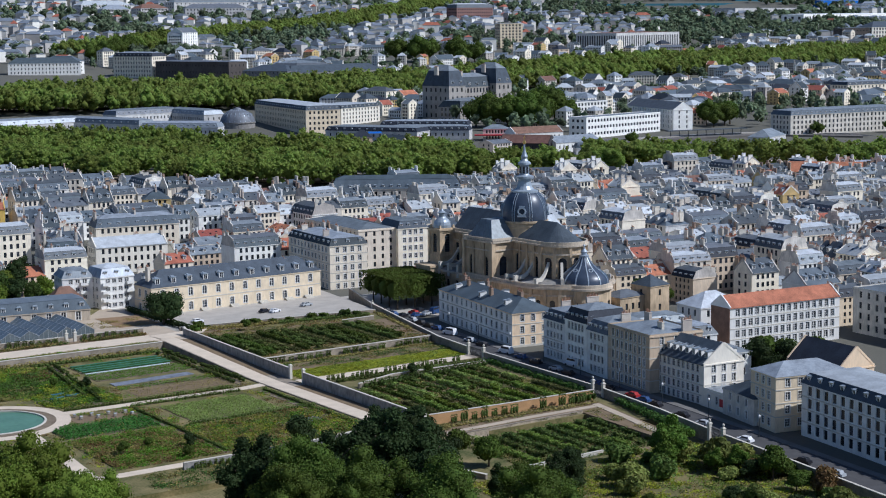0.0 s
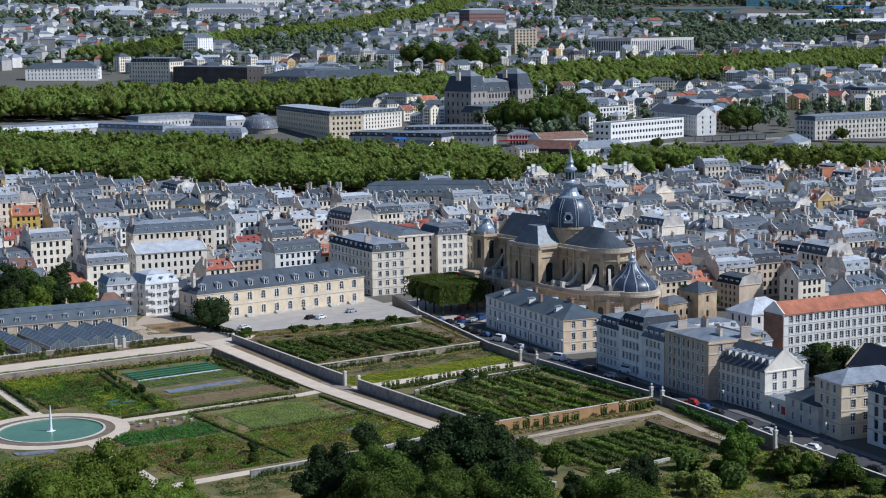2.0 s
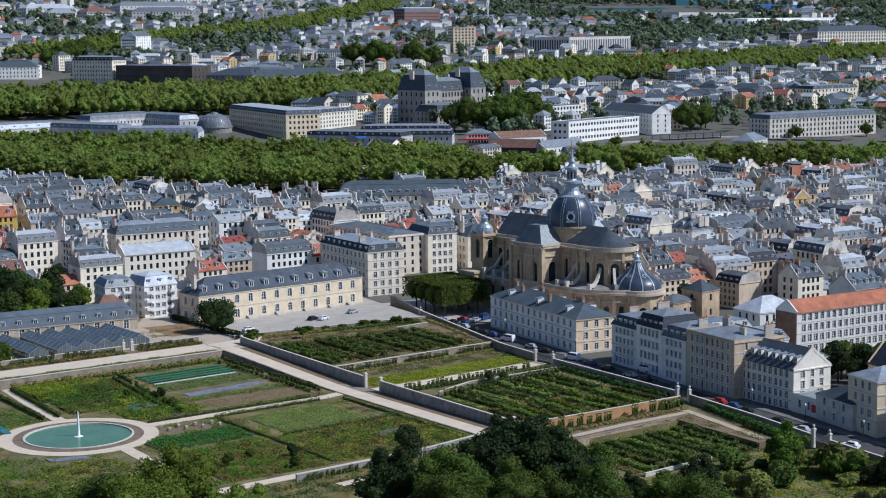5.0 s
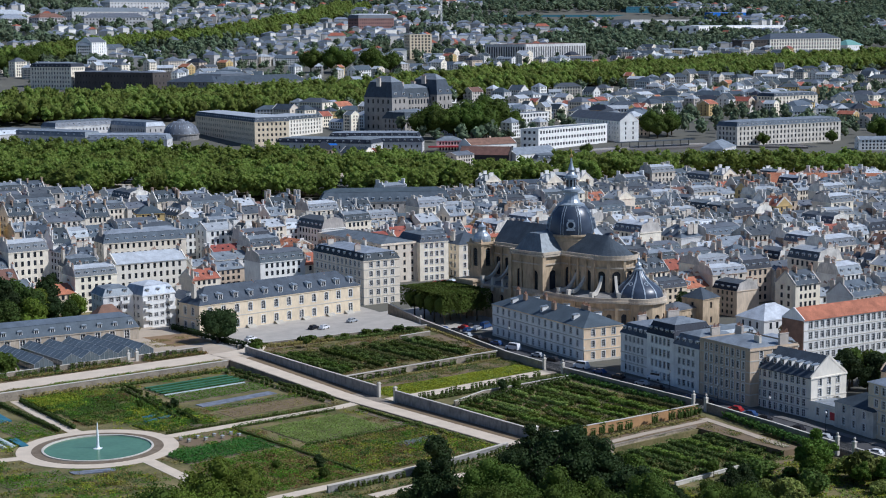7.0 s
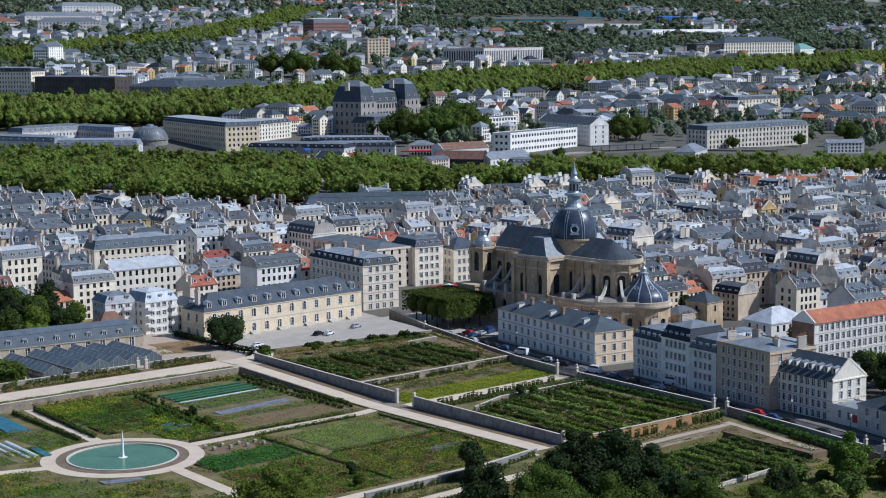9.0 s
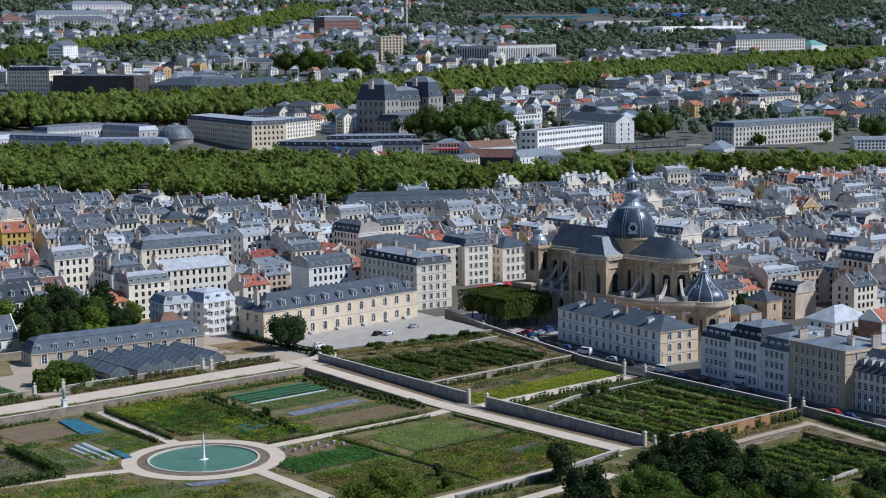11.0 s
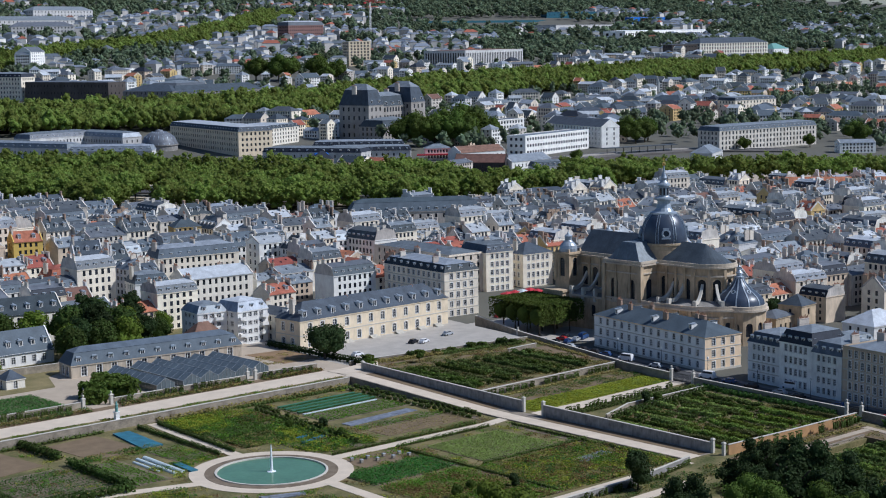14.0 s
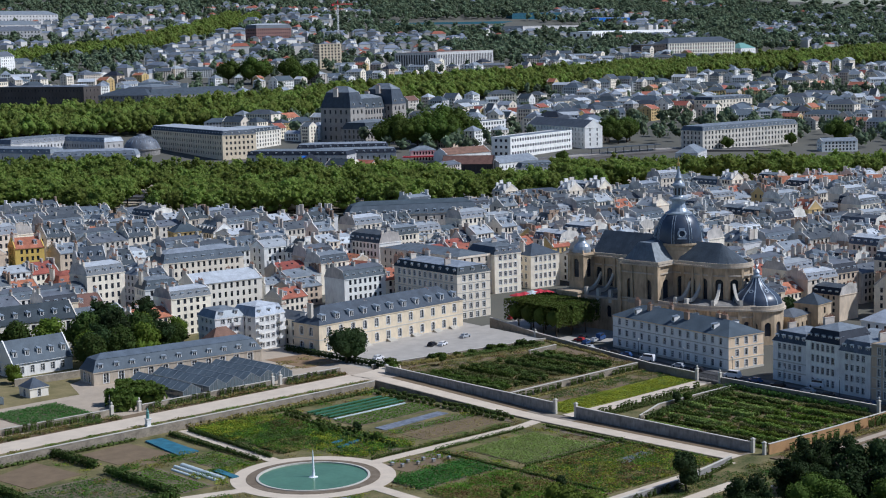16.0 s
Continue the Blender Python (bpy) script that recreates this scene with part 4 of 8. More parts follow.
# the red-roofed block and its neighbours
red_block = building("red_roofed_block", "four-storey white block under a red tile roof", "building", 232.8, -40.7, -5, 42.6, 9.0, 0.5, 13.4, 4, 16, 1, "gable", 3.2, M_WHITE, M_TILE, ww=1.5, wh=2.2, each=True, courses=3)
blank = Mesh()
blank.box(-21.6, -4.4, -1, -21.32, 4.4, 13.3)
part("party_wall", blank, M_TILEBROWN, red_block, "dark weathered party wall")
building("side_block", "tall stone block with a zinc roof", "building", 272, -62, -5, 16, 40, 0.5, 14, 4, 4, 10, "flat", 1.8, WALLS[3], M_ZINC, each=False)
building("white_annex", "low white annex with a zinc hip roof", "building", 184, -68, -8, 13, 12, 0.5, 8.0, 2, 5, 3, "hip", 2.2, M_WHITE, M_ZINC)
building("chapel_hall", "dark slate-roofed hall with a stone gable", "hall", 197.2, -97, -94, 20, 12.5, 0.5, 7.5, 1, 4, 0, "gable", 5.5, M_PRESB, M_DARKSLATE, wh=3.0)
building("white_block", "white house with a pale zinc hip roof", "house", 232.6, -11.4, -6, 17, 13, 0.5, 8.6, 2, 5, 3, "hip", 4.2, M_WHITE, M_ZINCPALE)
building("rear_house", "low rear house with steep blue zinc slopes", "house", 203.1, -21.3, -6, 14, 10, 0.5, 7.0, 2, 3, 2, "mansard", 3.6, M_WHITE, M_ZINC, dormers=3, lid=M_ZINC)
building("rear_house", "pale house with blue zinc roof slopes", "house", 193, -24, -8, 15, 11, 0.5, 8.4, 3, 4, 3, "mansard", 3.4, M_WHITE, M_ZINC, dormers=3)
building("rear_house", "pale house with blue zinc roof slopes", "house", 190.5, -47, -8, 14, 11, 0.5, 9.0, 3, 4, 3, "mansard", 3.4, M_WHITE, M_ZINCDARK, dormers=3, lid=M_ZINC)
building("vestry", "square limestone vestry tower with a slate pyramid roof", "building", 236, 22, 5, 9, 9, 0.5, 10.5, 2, 1, 1, "hip", 3.4, M_CHURCH, M_SLATE)
building("vestry", "limestone vestry range with a zinc roof", "building", 226, 24, 5, 12, 9, 0.5, 7.5, 1, 3, 1, "hip", 2.0, M_CHURCH, M_ZINCDARK)

take(232, -75, 62, 75, -5)
take(200, -66, 40, 34, -5)
take(246, 2, 44, 52, -5)

# the corner block on the square, and its neighbours
building("corner_block", "ivory five-storey corner block with a slate roof", "building", 184.5, 151, -5, 15.5, 38, 0.0, 17.0, 5, 4, 11, "mansard", 3.6, WALLS[0], M_SLATE, ww=1.4, each=True, courses=4, dormers=3, side_dorm=9, chims=[(-5, -10, 2.4, 0.8, 2.5), (5, 2, 0.8, 2.4, 2.5), (-4, 12, 2.4, 0.8, 2.5), (6, 16, 0.8, 2.4, 2.5)])
building("corner_block", "cream corner block with a slate hip roof", "building", 231.5, 170, -9, 13, 18, 1.0, 17.0, 5, 4, 5, "mansard", 4.0, WALLS[0], M_SLATE, ww=1.3, each=True, dormers=4, chims=[(0, 0, 2.4, 0.8, 2.2)])
building("corner_block", "ivory townhouse on the square with a slate hip roof", "building", 250, 166, -5, 15.5, 14, 1.2, 14.8, 4, 5, 4, "hip", 4.0, WALLS[0], M_SLATE, ww=1.2, each=True, chims=[(-6, 0, 0.8, 2.4, 2.2), (6, 2, 0.8, 2.4, 2.2)])
building("town_block", "long cream town block with zinc roofs", "building", 218, 190, -4, 18, 50, 1.5, 17.0, 5, 4, 13, "flat", 2.0, WALLS[0], M_ZINC)
for x, y, rot, w, d, eave, k, cols, rh, rm, top, label in ((91.2, 140.8, 3, 12.6, 12, 13.2, 4, 4, 4.2, M_ZINC, M_ZINCPALE, "white apartment block with balconies and a zinc mansard"), (80.2, 146.6, -8, 10.6, 12, 13.2, 4, 3, 3.2, M_ZINC, M_ZINC, "pale modern apartment block with loggias")):
    flat = building("apartment_block", label, "building", x, y, rot, w, d, 2.0, eave, k, cols, 3, "mansard", rh, M_WHITE, rm, each=True, ww=1.5, wh=1.5, dormers=cols - 1, lid=top)
    for f in range(1, k):
        for bx in ((-4.6, 4.6) if cols == 4 else (2.2,)):
            bal = Mesh()
            bal.box(-1.3, -1.1, 0, 1.3, 0.1, 0.15)
            bal.box(-1.3, -1.1, 0.15, 1.3, -1.02, 1.05)
            bal.box(-1.3, -1.02, 0.15, -1.22, 0.1, 1.05)
            bal.box(1.22, -1.02, 0.15, 1.3, 0.1, 1.05)
            part("balcony", bal, M_FRAME, flat, "white concrete balcony", at=pose(bx, -d / 2, 2.0 + f * (eave - 2.0) / k))


# ---- greenhouses ----
def greenhouse(x0, x1, y0, y1, z):
    t = thing("greenhouse", pose((x0 + x1) / 2, (y0 + y1) / 2, z), "glazed greenhouse with a metal frame", "greenhouse", "greenhouses by the orangery")
    w, L = (x1 - x0) / 2, (y1 - y0) / 2
    fr = Mesh()
    eh, rh = 2.1, 3.9
    n = int(2 * L / 3)
    pane = Mesh()
    pl = 2 * L / n
    sl = math.hypot(w - 0.05, rh - eh)
    pane.box(0.04, 0, 0, pl - 0.04, sl, 0.02)
    pd = pane.data("pane", M_GHGLASS)
    sidep = Mesh()
    sidep.box(0.04, -0.01, 0.3, pl - 0.04, 0.01, eh - 0.05)
    sd = sidep.data("pane", M_GHGLASS)
    for i in range(n + 1):
        y = -L + i * pl
        for s in (-1, 1):
            fr.beam((s * w, y, 0), (s * w, y, eh), 0.1)
            fr.beam((s * w, y, eh), (0, y, rh), 0.1)
    fr.beam((0, -L, rh), (0, L, rh), 0.14)
    for s in (-1, 1):
        fr.beam((s * w, -L, eh), (s * w, L, eh), 0.16)
        fr.box(min(s * w, s * w - s * 0.12), -L, -0.2, max(s * w, s * w - s * 0.12), L, 0.3)
    part("frame", fr, M_ALU, t)
    tilt = math.degrees(math.atan2(rh - eh, w))
    for i in range(n):
        y = -L + i * pl
        part("pane", pd, None, t, at=Matrix.Translation((w, y, eh)) @ pose(0, 0, 0, 0, 0, 90) @ pose(0, 0, 0, tilt, 0, 0))
        part("pane", pd, None, t, at=Matrix.Translation((-w, y + pl, eh)) @ pose(0, 0, 0, 0, 0, -90) @ pose(0, 0, 0, tilt, 0, 0))
        part("pane", sd, None, t, at=Matrix.Translation((-w, y + pl, 0)) @ pose(0, 0, 0, 0, 0, -90))
        part("pane", sd, None, t, at=Matrix.Translation((w, y, 0)) @ pose(0, 0, 0, 0, 0, 90))
    for s in (-1, 1):
        e = Mesh()
        q = [(-w, s * L, 0.3), (w, s * L, 0.3), (w, s * L, eh), (0, s * L, rh), (-w, s * L, eh)]
        e.poly(q if s < 0 else q[::-1])
        part("end_pane", e, M_GHGLASS, t)
        fr2 = Mesh()
        for k in (-0.5, 0, 0.5):
            fr2.beam((k * w, s * (L + 0.03), 0), (k * w, s * (L + 0.03), rh - abs(k) * (rh - eh)), 0.09)
        part("end_frame", fr2, M_ALU, t)


greenhouse(-20, -14, 121, 137, 2.3)
greenhouse(24.5, 30.5, 88.5, 116, 2.3)
for i in range(5):
    greenhouse(33.5 + i * 6.1, 39.4 + i * 6.1, 88.5, 117.5 - i * 1.0, 2.3)


# ---- the church ----
M_WORNLEAD = mat("worn_lead_roof", (0.26, 0.245, 0.225), 0.6, 0.35, 0.3, 1.5, spec=0.3)
M_DOME = mat("domed_slate", (0.05, 0.066, 0.098), 0.36, 0.25, 0.4, 5, bump=0.1, spec=0.5)
M_GILT = mat("gilded_copper", (0.75, 0.50, 0.16), 0.3, 0.1, 1.0, 5, metal=0.9)
def church():
    t = thing("church", pose(211.5, 60, 0, 0, 0, 1.5), "baroque limestone church with a dark slate dome", "church")
    take(211.5, 66, 52, 120, 0, 2)
    C, G = M_CHURCH, M_GLASS

    def ring_wall(name, cx, cy, r, z0, z1, a0, a1, k, ww, rows, arch=True, label=""):
        w, p = Mesh(), Mesh()
        for i in range(k):
            a, b = radians(a0 + (a1 - a0) * i / k), radians(a0 + (a1 - a0) * (i + 1) / k)
            A = Vector((cx + r * math.cos(a), cy + r * math.sin(a), z0))
            B = Vector((cx + r * math.cos(b), cy + r * math.sin(b), z0))
            u = (B - A).normalized()
            n = Vector((u.y, -u.x, 0))
            L = (B - A).length
            facade(w, p, A, u, n, L, z0, z1, [L / 2], rows, ww, depth=0.5, arch=arch)
        part(name, w, C, t, label)
        part("window_panes", p, G, t, kind="stuff")

    def straight(name, pts, z0, z1, bays, ww, rows, arch=True):
        w, p = Mesh(), Mesh()
        for (A, B), k in zip(zip(pts, pts[1:]), bays):
            A, B = Vector((*A, z0)), Vector((*B, z0))
            u = (B - A).normalized()
            n = Vector((u.y, -u.x, 0))
            L = (B - A).length
            facade(w, p, A, u, n, L, z0, z1, spread(L, k, 0.6), rows if k else [], ww, depth=0.5, arch=arch)
        part(name, w, C, t)
        part("window_panes", p, G, t, kind="stuff")

    # high nave (to +y), crossing, transept and choir
    E = 24.6
    straight("nave_wall", [(-8, 32), (-8, 12)], -2, E, [4], 2.6, [(14.2, 6.5)])
    straight("nave_wall", [(8, 12), (8, 32)], -2, E, [4], 2.6, [(14.2, 6.5)])
    straight("transept_wall", [(-8, 12), (-17, 12), (-17, -4), (-8, -4)], -2, E - 0.5, [1, 2, 1], 3.2, [(11.0, 8.5)])
    straight("transept_wall", [(8, -4), (17, -4), (17, 12), (8, 12)], -2, E - 0.5, [1, 2, 1], 3.2, [(11.0, 8.5)])
    straight("choir_wall", [(-8.5, -4), (-8.5, -20)], -2, E, [3], 2.6, [(13.0, 7.5)])
    straight("choir_wall", [(8.5, -20), (8.5, -4)], -2, E, [3], 2.6, [(13.0, 7.5)])
    ring_wall("apse_wall", 0, -20, 8.5, -2, E, 180, 360, 5, 2.8, [(13.0, 7.5)])
    # balustrades
    for nm, pts in (("balustrade", [(-8.4, 32), (-8.4, 12.4), (-17.4, 12.4), (-17.4, -4.4), (-8.9, -4.4), (-8.9, -20)]), ("balustrade", [(8.9, -20), (8.9, -4.4), (17.4, -4.4), (17.4, 12.4), (8.4, 12.4), (8.4, 32)])):
        for A, B in zip(pts, pts[1:]):
            for hz, bw, bh, what in ((-0.1, 0.9, 0.5, "cornice"), (0.8, 0.35, 0.9, nm)):
                b = Mesh()
                b.beam((*A, E + hz), (*B, E + hz), bw, bh)
                part(what, b, M_DRESSED, t)
    b = Mesh()
    b.lathe([(8.5, E - 0.4), (9.2, E - 0.4), (9.2, E + 0.2), (8.95, E + 0.2), (8.95, E + 1.2), (8.5, E + 1.2)], 20, 0, -20, 180, 360)
    part("balustrade", b, M_DRESSED, t)
    # roofs
    r = Mesh()
    for x0, y0, y1 in ((7.6, 8, 33),):
        r.poly([(-x0, y1, E), (-x0, y0, E), (0, y0, E + 8.2), (0, y1, E + 8.2)])
        r.poly([(x0, y0, E), (x0, y1, E), (0, y1, E + 8.2), (0, y0, E + 8.2)])
        r.poly([(x0, y1, E), (-x0, y1, E), (0, y1, E + 8.2)])
    part("nave_roof", r, M_SLATE, t, "dark slate roof")
    r = Mesh()
    n = 12
    ridge = (0, -18, E + 6.9)
    r.poly([(-8.2, -5, E), (-8.2, -20, E), ridge, (0, -5, E + 6.9)])
    r.poly([(8.2, -20, E), (8.2, -5, E), (0, -5, E + 6.9), ridge])
    for i in range(n):
        a, b2 = radians(180 + 180 * i / n), radians(180 + 180 * (i + 1) / n)
        r.poly([(8.2 * math.cos(a), -20 + 8.2 * math.sin(a), E), (8.2 * math.cos(b2), -20 + 8.2 * math.sin(b2), E), ridge])
    part("choir_roof", r, M_SLATE, t, "dark slate roof")
    for s in (-1, 1):
        r = Mesh()
        base = [(s * 17, -3.6), (s * 17, 11.6), (0, 11.6), (0, -3.6)]
        head = [(s * 13.6, 1.2), (s * 13.6, 6.8), (0, 6.8), (0, 1.2)]
        for k in range(4):
            n = (k + 1) % 4
            q = [(*base[k], E), (*base[n], E), (*head[n], E + 7.0), (*head[k], E + 7.0)]
            r.poly(q if s > 0 else q[::-1])
        q = [(*p, E + 7.0) for p in head]
        r.poly(q if s > 0 else q[::-1])
        part("transept_roof", r, M_ZINC, t, "pale lead truncated roof")
    # aisles, ambulatory and their lean-to roofs
    straight("aisle_wall", [(-16.5, 32), (-16.5, 9)], -2, 12.0, [4], 2.0, [(5.0, 4.0)])
    straight("aisle_wall", [(16.5, 9), (16.5, 32)], -2, 12.0, [4], 2.0, [(5.0, 4.0)])
    straight("chapel_wall", [(-17.6, 8), (-17.6, -20)], -2, 12.0, [0], 2.0, [(3.5, 3.6)])
    straight("chapel_wall", [(17.6, -20), (17.6, 8)], -2, 12.0, [4], 2.0, [(3.5, 3.6)])
    straight("chapel_wall", [(-16.5, 9), (-17.6, 8)], -2, 12.0, [0], 2.0, [(3.5, 3.6)])
    ring_wall("ambulatory_wall", 0, -20, 17.6, -2, 12.0, 180, 360, 11, 1.8, [(3.5, 4.2)])
    r = Mesh()
    for s in (-1, 1):
        q = [(s * 16.8, 32, 12.0), (s * 16.8, 9, 12.0), (s * 8, 9, 14.0), (s * 8, 32, 14.0)]
        r.poly(q if s < 0 else q[::-1])
        q = [(s * 17.9, 8, 12.0), (s * 17.9, -20, 12.0), (s * 8.5, -20, 13.6), (s * 8.5, 8, 13.6)]
        r.poly(q if s < 0 else q[::-1])
    n = 22
    for i in range(n):
        a, c = radians(180 + 180 * i / n), radians(180 + 180 * (i + 1) / n)
        r.poly([(17.9 * math.cos(a), -20 + 17.9 * math.sin(a), 12.0), (17.9 * math.cos(c), -20 + 17.9 * math.sin(c), 12.0), (8.5 * math.cos(c), -20 + 8.5 * math.sin(c), 13.6), (8.5 * math.cos(a), -20 + 8.5 * math.sin(a), 13.6)])
    part("aisle_roof", r, M_WORNLEAD, t, "grey lead aisle roof")
    b = Mesh()
    b.lathe([(17.6, 11.3), (18.3, 11.3), (18.3, 12.0), (17.9, 12.0), (17.9, 13.0), (17.5, 13.0), (17.5, 11.9)], 40, 0, -20, 180, 360)
    part("parapet", b, M_DRESSED, t)
    for s in (-1, 1):
        for x, y0, y1, z, bw, bh in ((17.85, 8, -20, 11.65, 0.9, 0.7), (17.7, 8, -20, 12.5, 0.4, 1.0), (16.7, 32, 9, 11.65, 0.7, 0.7)):
            b = Mesh()
            b.beam((s * x, y0, z), (s * x, y1, z), bw, bh)
            part("parapet", b, M_DRESSED, t)
    # curved flying buttresses
    fb = Mesh()
    arc = [(-7.9 * u / 8, 18.6 - 5.3 * (1 - (1 - u / 8) ** 2.6) + 1.0 * (u / 8) ** 4) for u in range(9)]
    for y, z in arc:
        fb.v += [(-0.45, y, z - 0.7), (0.45, y, z - 0.7), (0.45, y, z + 0.5), (-0.45, y, z + 0.5)]
    for u in range(8):
        fb.f += [tuple(4 * u + q for q in f) for f in ((0, 4, 5, 1), (1, 5, 6, 2), (2, 6, 7, 3), (3, 7, 4, 0))]
    fb.box(-0.55, -8.6, 10, 0.55, -7.4, 14.6)
    data = fb.data("flying_buttress", M_TRIM)
    for s in (-1, 1):
        for y in (-11, -15.5, 17, 22.5, 28):
            part("flying_buttress", data, None, t, at=pose(s * 8.3, y, 0, 0, 0, -90 if s < 0 else 90))
    for a in (200, 232, 270, 308, 340):
        part("flying_buttress", data, None, t, at=pose(8.4 * math.cos(radians(a)), -20 + 8.4 * math.sin(radians(a)), 0, 0, 0, a + 90))
    for s in (-1, 1):
        for y in (-20, -4, 12, 32):
            b = Mesh()
            b.box(-0.8, -0.7, -2, 0.8, 0.7, E - 0.3)
            part("pilaster", b, C, t, at=pose(s * (8.7 if y in (-20, 32) else 17.1), y, 0))
    ring = Mesh()
    ring.box(-0.55, -0.35, -2, 0.55, 0.35, 11.3)
    low = ring.data("pilaster", C)
    for k in range(12):
        a = 180 + 180 * k / 11
        part("pilaster", low, None, t, at=pose(17.7 * math.cos(radians(a)), -20 + 17.7 * math.sin(radians(a)), 0, 0, 0, a + 90))
    high = Mesh()
    high.box(-0.5, -0.35, 12, 0.5, 0.4, E - 0.4)
    hd = high.data("high_pilaster", C)
    for k in range(6):
        a = 180 + 36 * k
        part("pilaster", hd, None, t, at=pose(8.6 * math.cos(radians(a)), -20 + 8.6 * math.sin(radians(a)), 0, 0, 0, a + 90))
    for sx in (-1, 1):
        for y in (-8.3, -12.2, -16.1):
            part("pilaster", hd, None, t, at=pose(sx * 8.6, y, 0, 0, 0, 90 * sx))
        for y in (17, 22, 27):
            part("pilaster", hd, None, t, at=pose(sx * 8.1, y, 0, 0, 0, 90 * sx))
        for y in (1.0, 7.0):
            part("pilaster", hd, None, t, at=pose(sx * 17.0, y, 0, 0, 0, 90 * sx))
    for z0, z1 in ((9.0, 9.5), (2.2, 2.6)):
        b = Mesh()
        b.lathe([(17.6, z0), (17.95, z0), (17.95, z1), (17.6, z1)], 44, 0, -20, 180, 360)
        part("string_course", b, M_DRESSED, t)
    for z0, z1 in ((21.4, 21.9), (12.4, 12.9)):
        b = Mesh()
        b.lathe([(8.5, z0), (8.9, z0), (8.9, z1), (8.5, z1)], 24, 0, -20, 180, 360)
        part("string_course", b, M_DRESSED, t)
        for A, B in (((-8.65, -20), (-8.65, -4)), ((-17.15, -4), (-17.15, 12)), ((-8.5, -4.15), (-17, -4.15)), ((-8.15, 12), (-8.15, 32)), ((8.65, -20), (8.65, -4))):
            b = Mesh()
            b.beam((*A, z0 + 0.25), (*B, z0 + 0.25), 0.5, 0.5)
            part("string_course", b, M_DRESSED, t)
    # drum, dome and lantern
    d = Mesh()
    d.lathe([(7.6, 20), (7.6, 28.6), (7.8, 29.0), (7.8, 30.0), (8.2, 30.3), (8.2, 30.9), (7.6, 31.0)], 40)
    part("drum", d, C, t, smooth=False)
    dome = Mesh()
    prof = [(7.85, 31.0), (8.0, 32.4), (7.9, 34.0), (7.6, 35.6), (7.1, 37.2), (6.3, 38.7), (5.4, 39.8), (4.7, 40.5)]
    dome.lathe(prof, 40)
    part("dome", dome, M_DOME, t, "dark slate dome", smooth=True)
    for i in range(8):
        rb = Mesh()
        for (r0, z0), (r1, z1) in zip(prof, prof[1:]):
            for off in (-0.45, 0.45):
                rb.beam((r0 + 0.02, off, z0), (r1 + 0.02, off * 0.8, z1), 0.2, 0.2)
        part("dome_rib", rb, M_LEAD, t, "pale lead rib", at=pose(0, 0, 0, 0, 0, 22.5 + i * 45))
    for i in range(4):
        place = pose(0, 0, 34.4, 0, 0, i * 90 - 45) @ pose(7.75, 0, 0, 0, 80, 0)
        o = Mesh()
        o.lathe([(1.55, -0.3), (1.55, 0.5), (1.1, 0.6), (1.0, 0.5), (1.0, 0.05)], 16, cap=False)
        o.box(1.3, -1.5, -0.3, 1.9, 1.5, 0.55)
        o.box(-1.9, -1.0, -0.3, -1.4, 1.0, 0.6)
        oculus = part("dome_oculus", o, M_LEAD, t, "lead-framed round dormer", at=place)
        o = Mesh()
        o.lathe([(1.05, 0.12), (0.0, 0.14)], 16, cap=False)
        part("oculus_pane", o, M_GLASS, oculus)
    L = Mesh()
    L.lathe([(4.7, 40.3), (4.7, 41.0), (3.3, 41.5), (2.6, 42.6), (2.25, 44.0), (2.2, 45.0), (3.3, 45.4), (3.3, 46.0), (1.9, 46.4), (1.65, 46.8), (1.65, 49.8), (2.3, 50.1), (2.2, 50.7), (1.5, 51.2), (0.95, 52.0), (1.2, 52.8), (0.85, 53.6), (0.45, 54.8), (0.25, 57.0)], 16)
    part("lantern", L, M_LEAD, t, "tiered lead lantern", smooth=False)
    f = Mesh()
    f.lathe([(0.0, 56.8), (0.5, 57.1), (0.62, 57.6), (0.5, 58.1), (0.0, 58.4)], 10)
    f.beam((0, 0, 58.3), (0, 0, 59.8), 0.16)
    f.beam((-0.45, 0, 59.3), (0.45, 0, 59.3), 0.16)
    part("finial_cross", f, M_GILT, t, "gilded ball and cross")
    for i in range(8):
        g = Mesh()
        g.box(1.45, -0.34, 47.0, 1.72, 0.34, 49.4)
        part("lantern_opening", g, M_GLASS, t, at=pose(0, 0, 0, 0, 0, i * 45))
    # axial chapel with its bell-shaped dome
    cy = -32
    ring_wall("axial_chapel_wall", 0, cy, 9.0, -2, 11.4, 135, 405, 9, 2.4, [(2.6, 4.6)])
    b = Mesh()
    b.lathe([(9.0, 10.9), (9.7, 10.9), (9.7, 11.6), (9.3, 11.6), (9.3, 12.7), (8.4, 12.7)], 40, 0, cy, cap=False)
    part("parapet", b, M_DRESSED, t)
    prof = [(8.3, 12.0), (8.35, 12.8), (8.0, 14.1), (7.2, 15.3), (5.8, 16.5), (4.3, 17.5), (3.1, 18.6), (2.2, 19.7), (1.6, 20.8), (1.25, 21.4)]
    d = Mesh()
    d.lathe(prof, 40, 0, 0)
    part("chapel_dome", d, M_DOME, t, "bell-shaped slate dome", at=pose(0, cy, 0), smooth=True)
    for i in range(12):
        rb = Mesh()
        for (r0, z0), (r1, z1) in zip(prof, prof[1:]):
            rb.beam((r0 + 0.02, 0, z0), (r1 + 0.02, 0, z1), 0.42, 0.22)
        part("dome_rib", rb, M_LEAD, t, "pale lead rib", at=pose(0, cy, 0, 0, 0, i * 30))
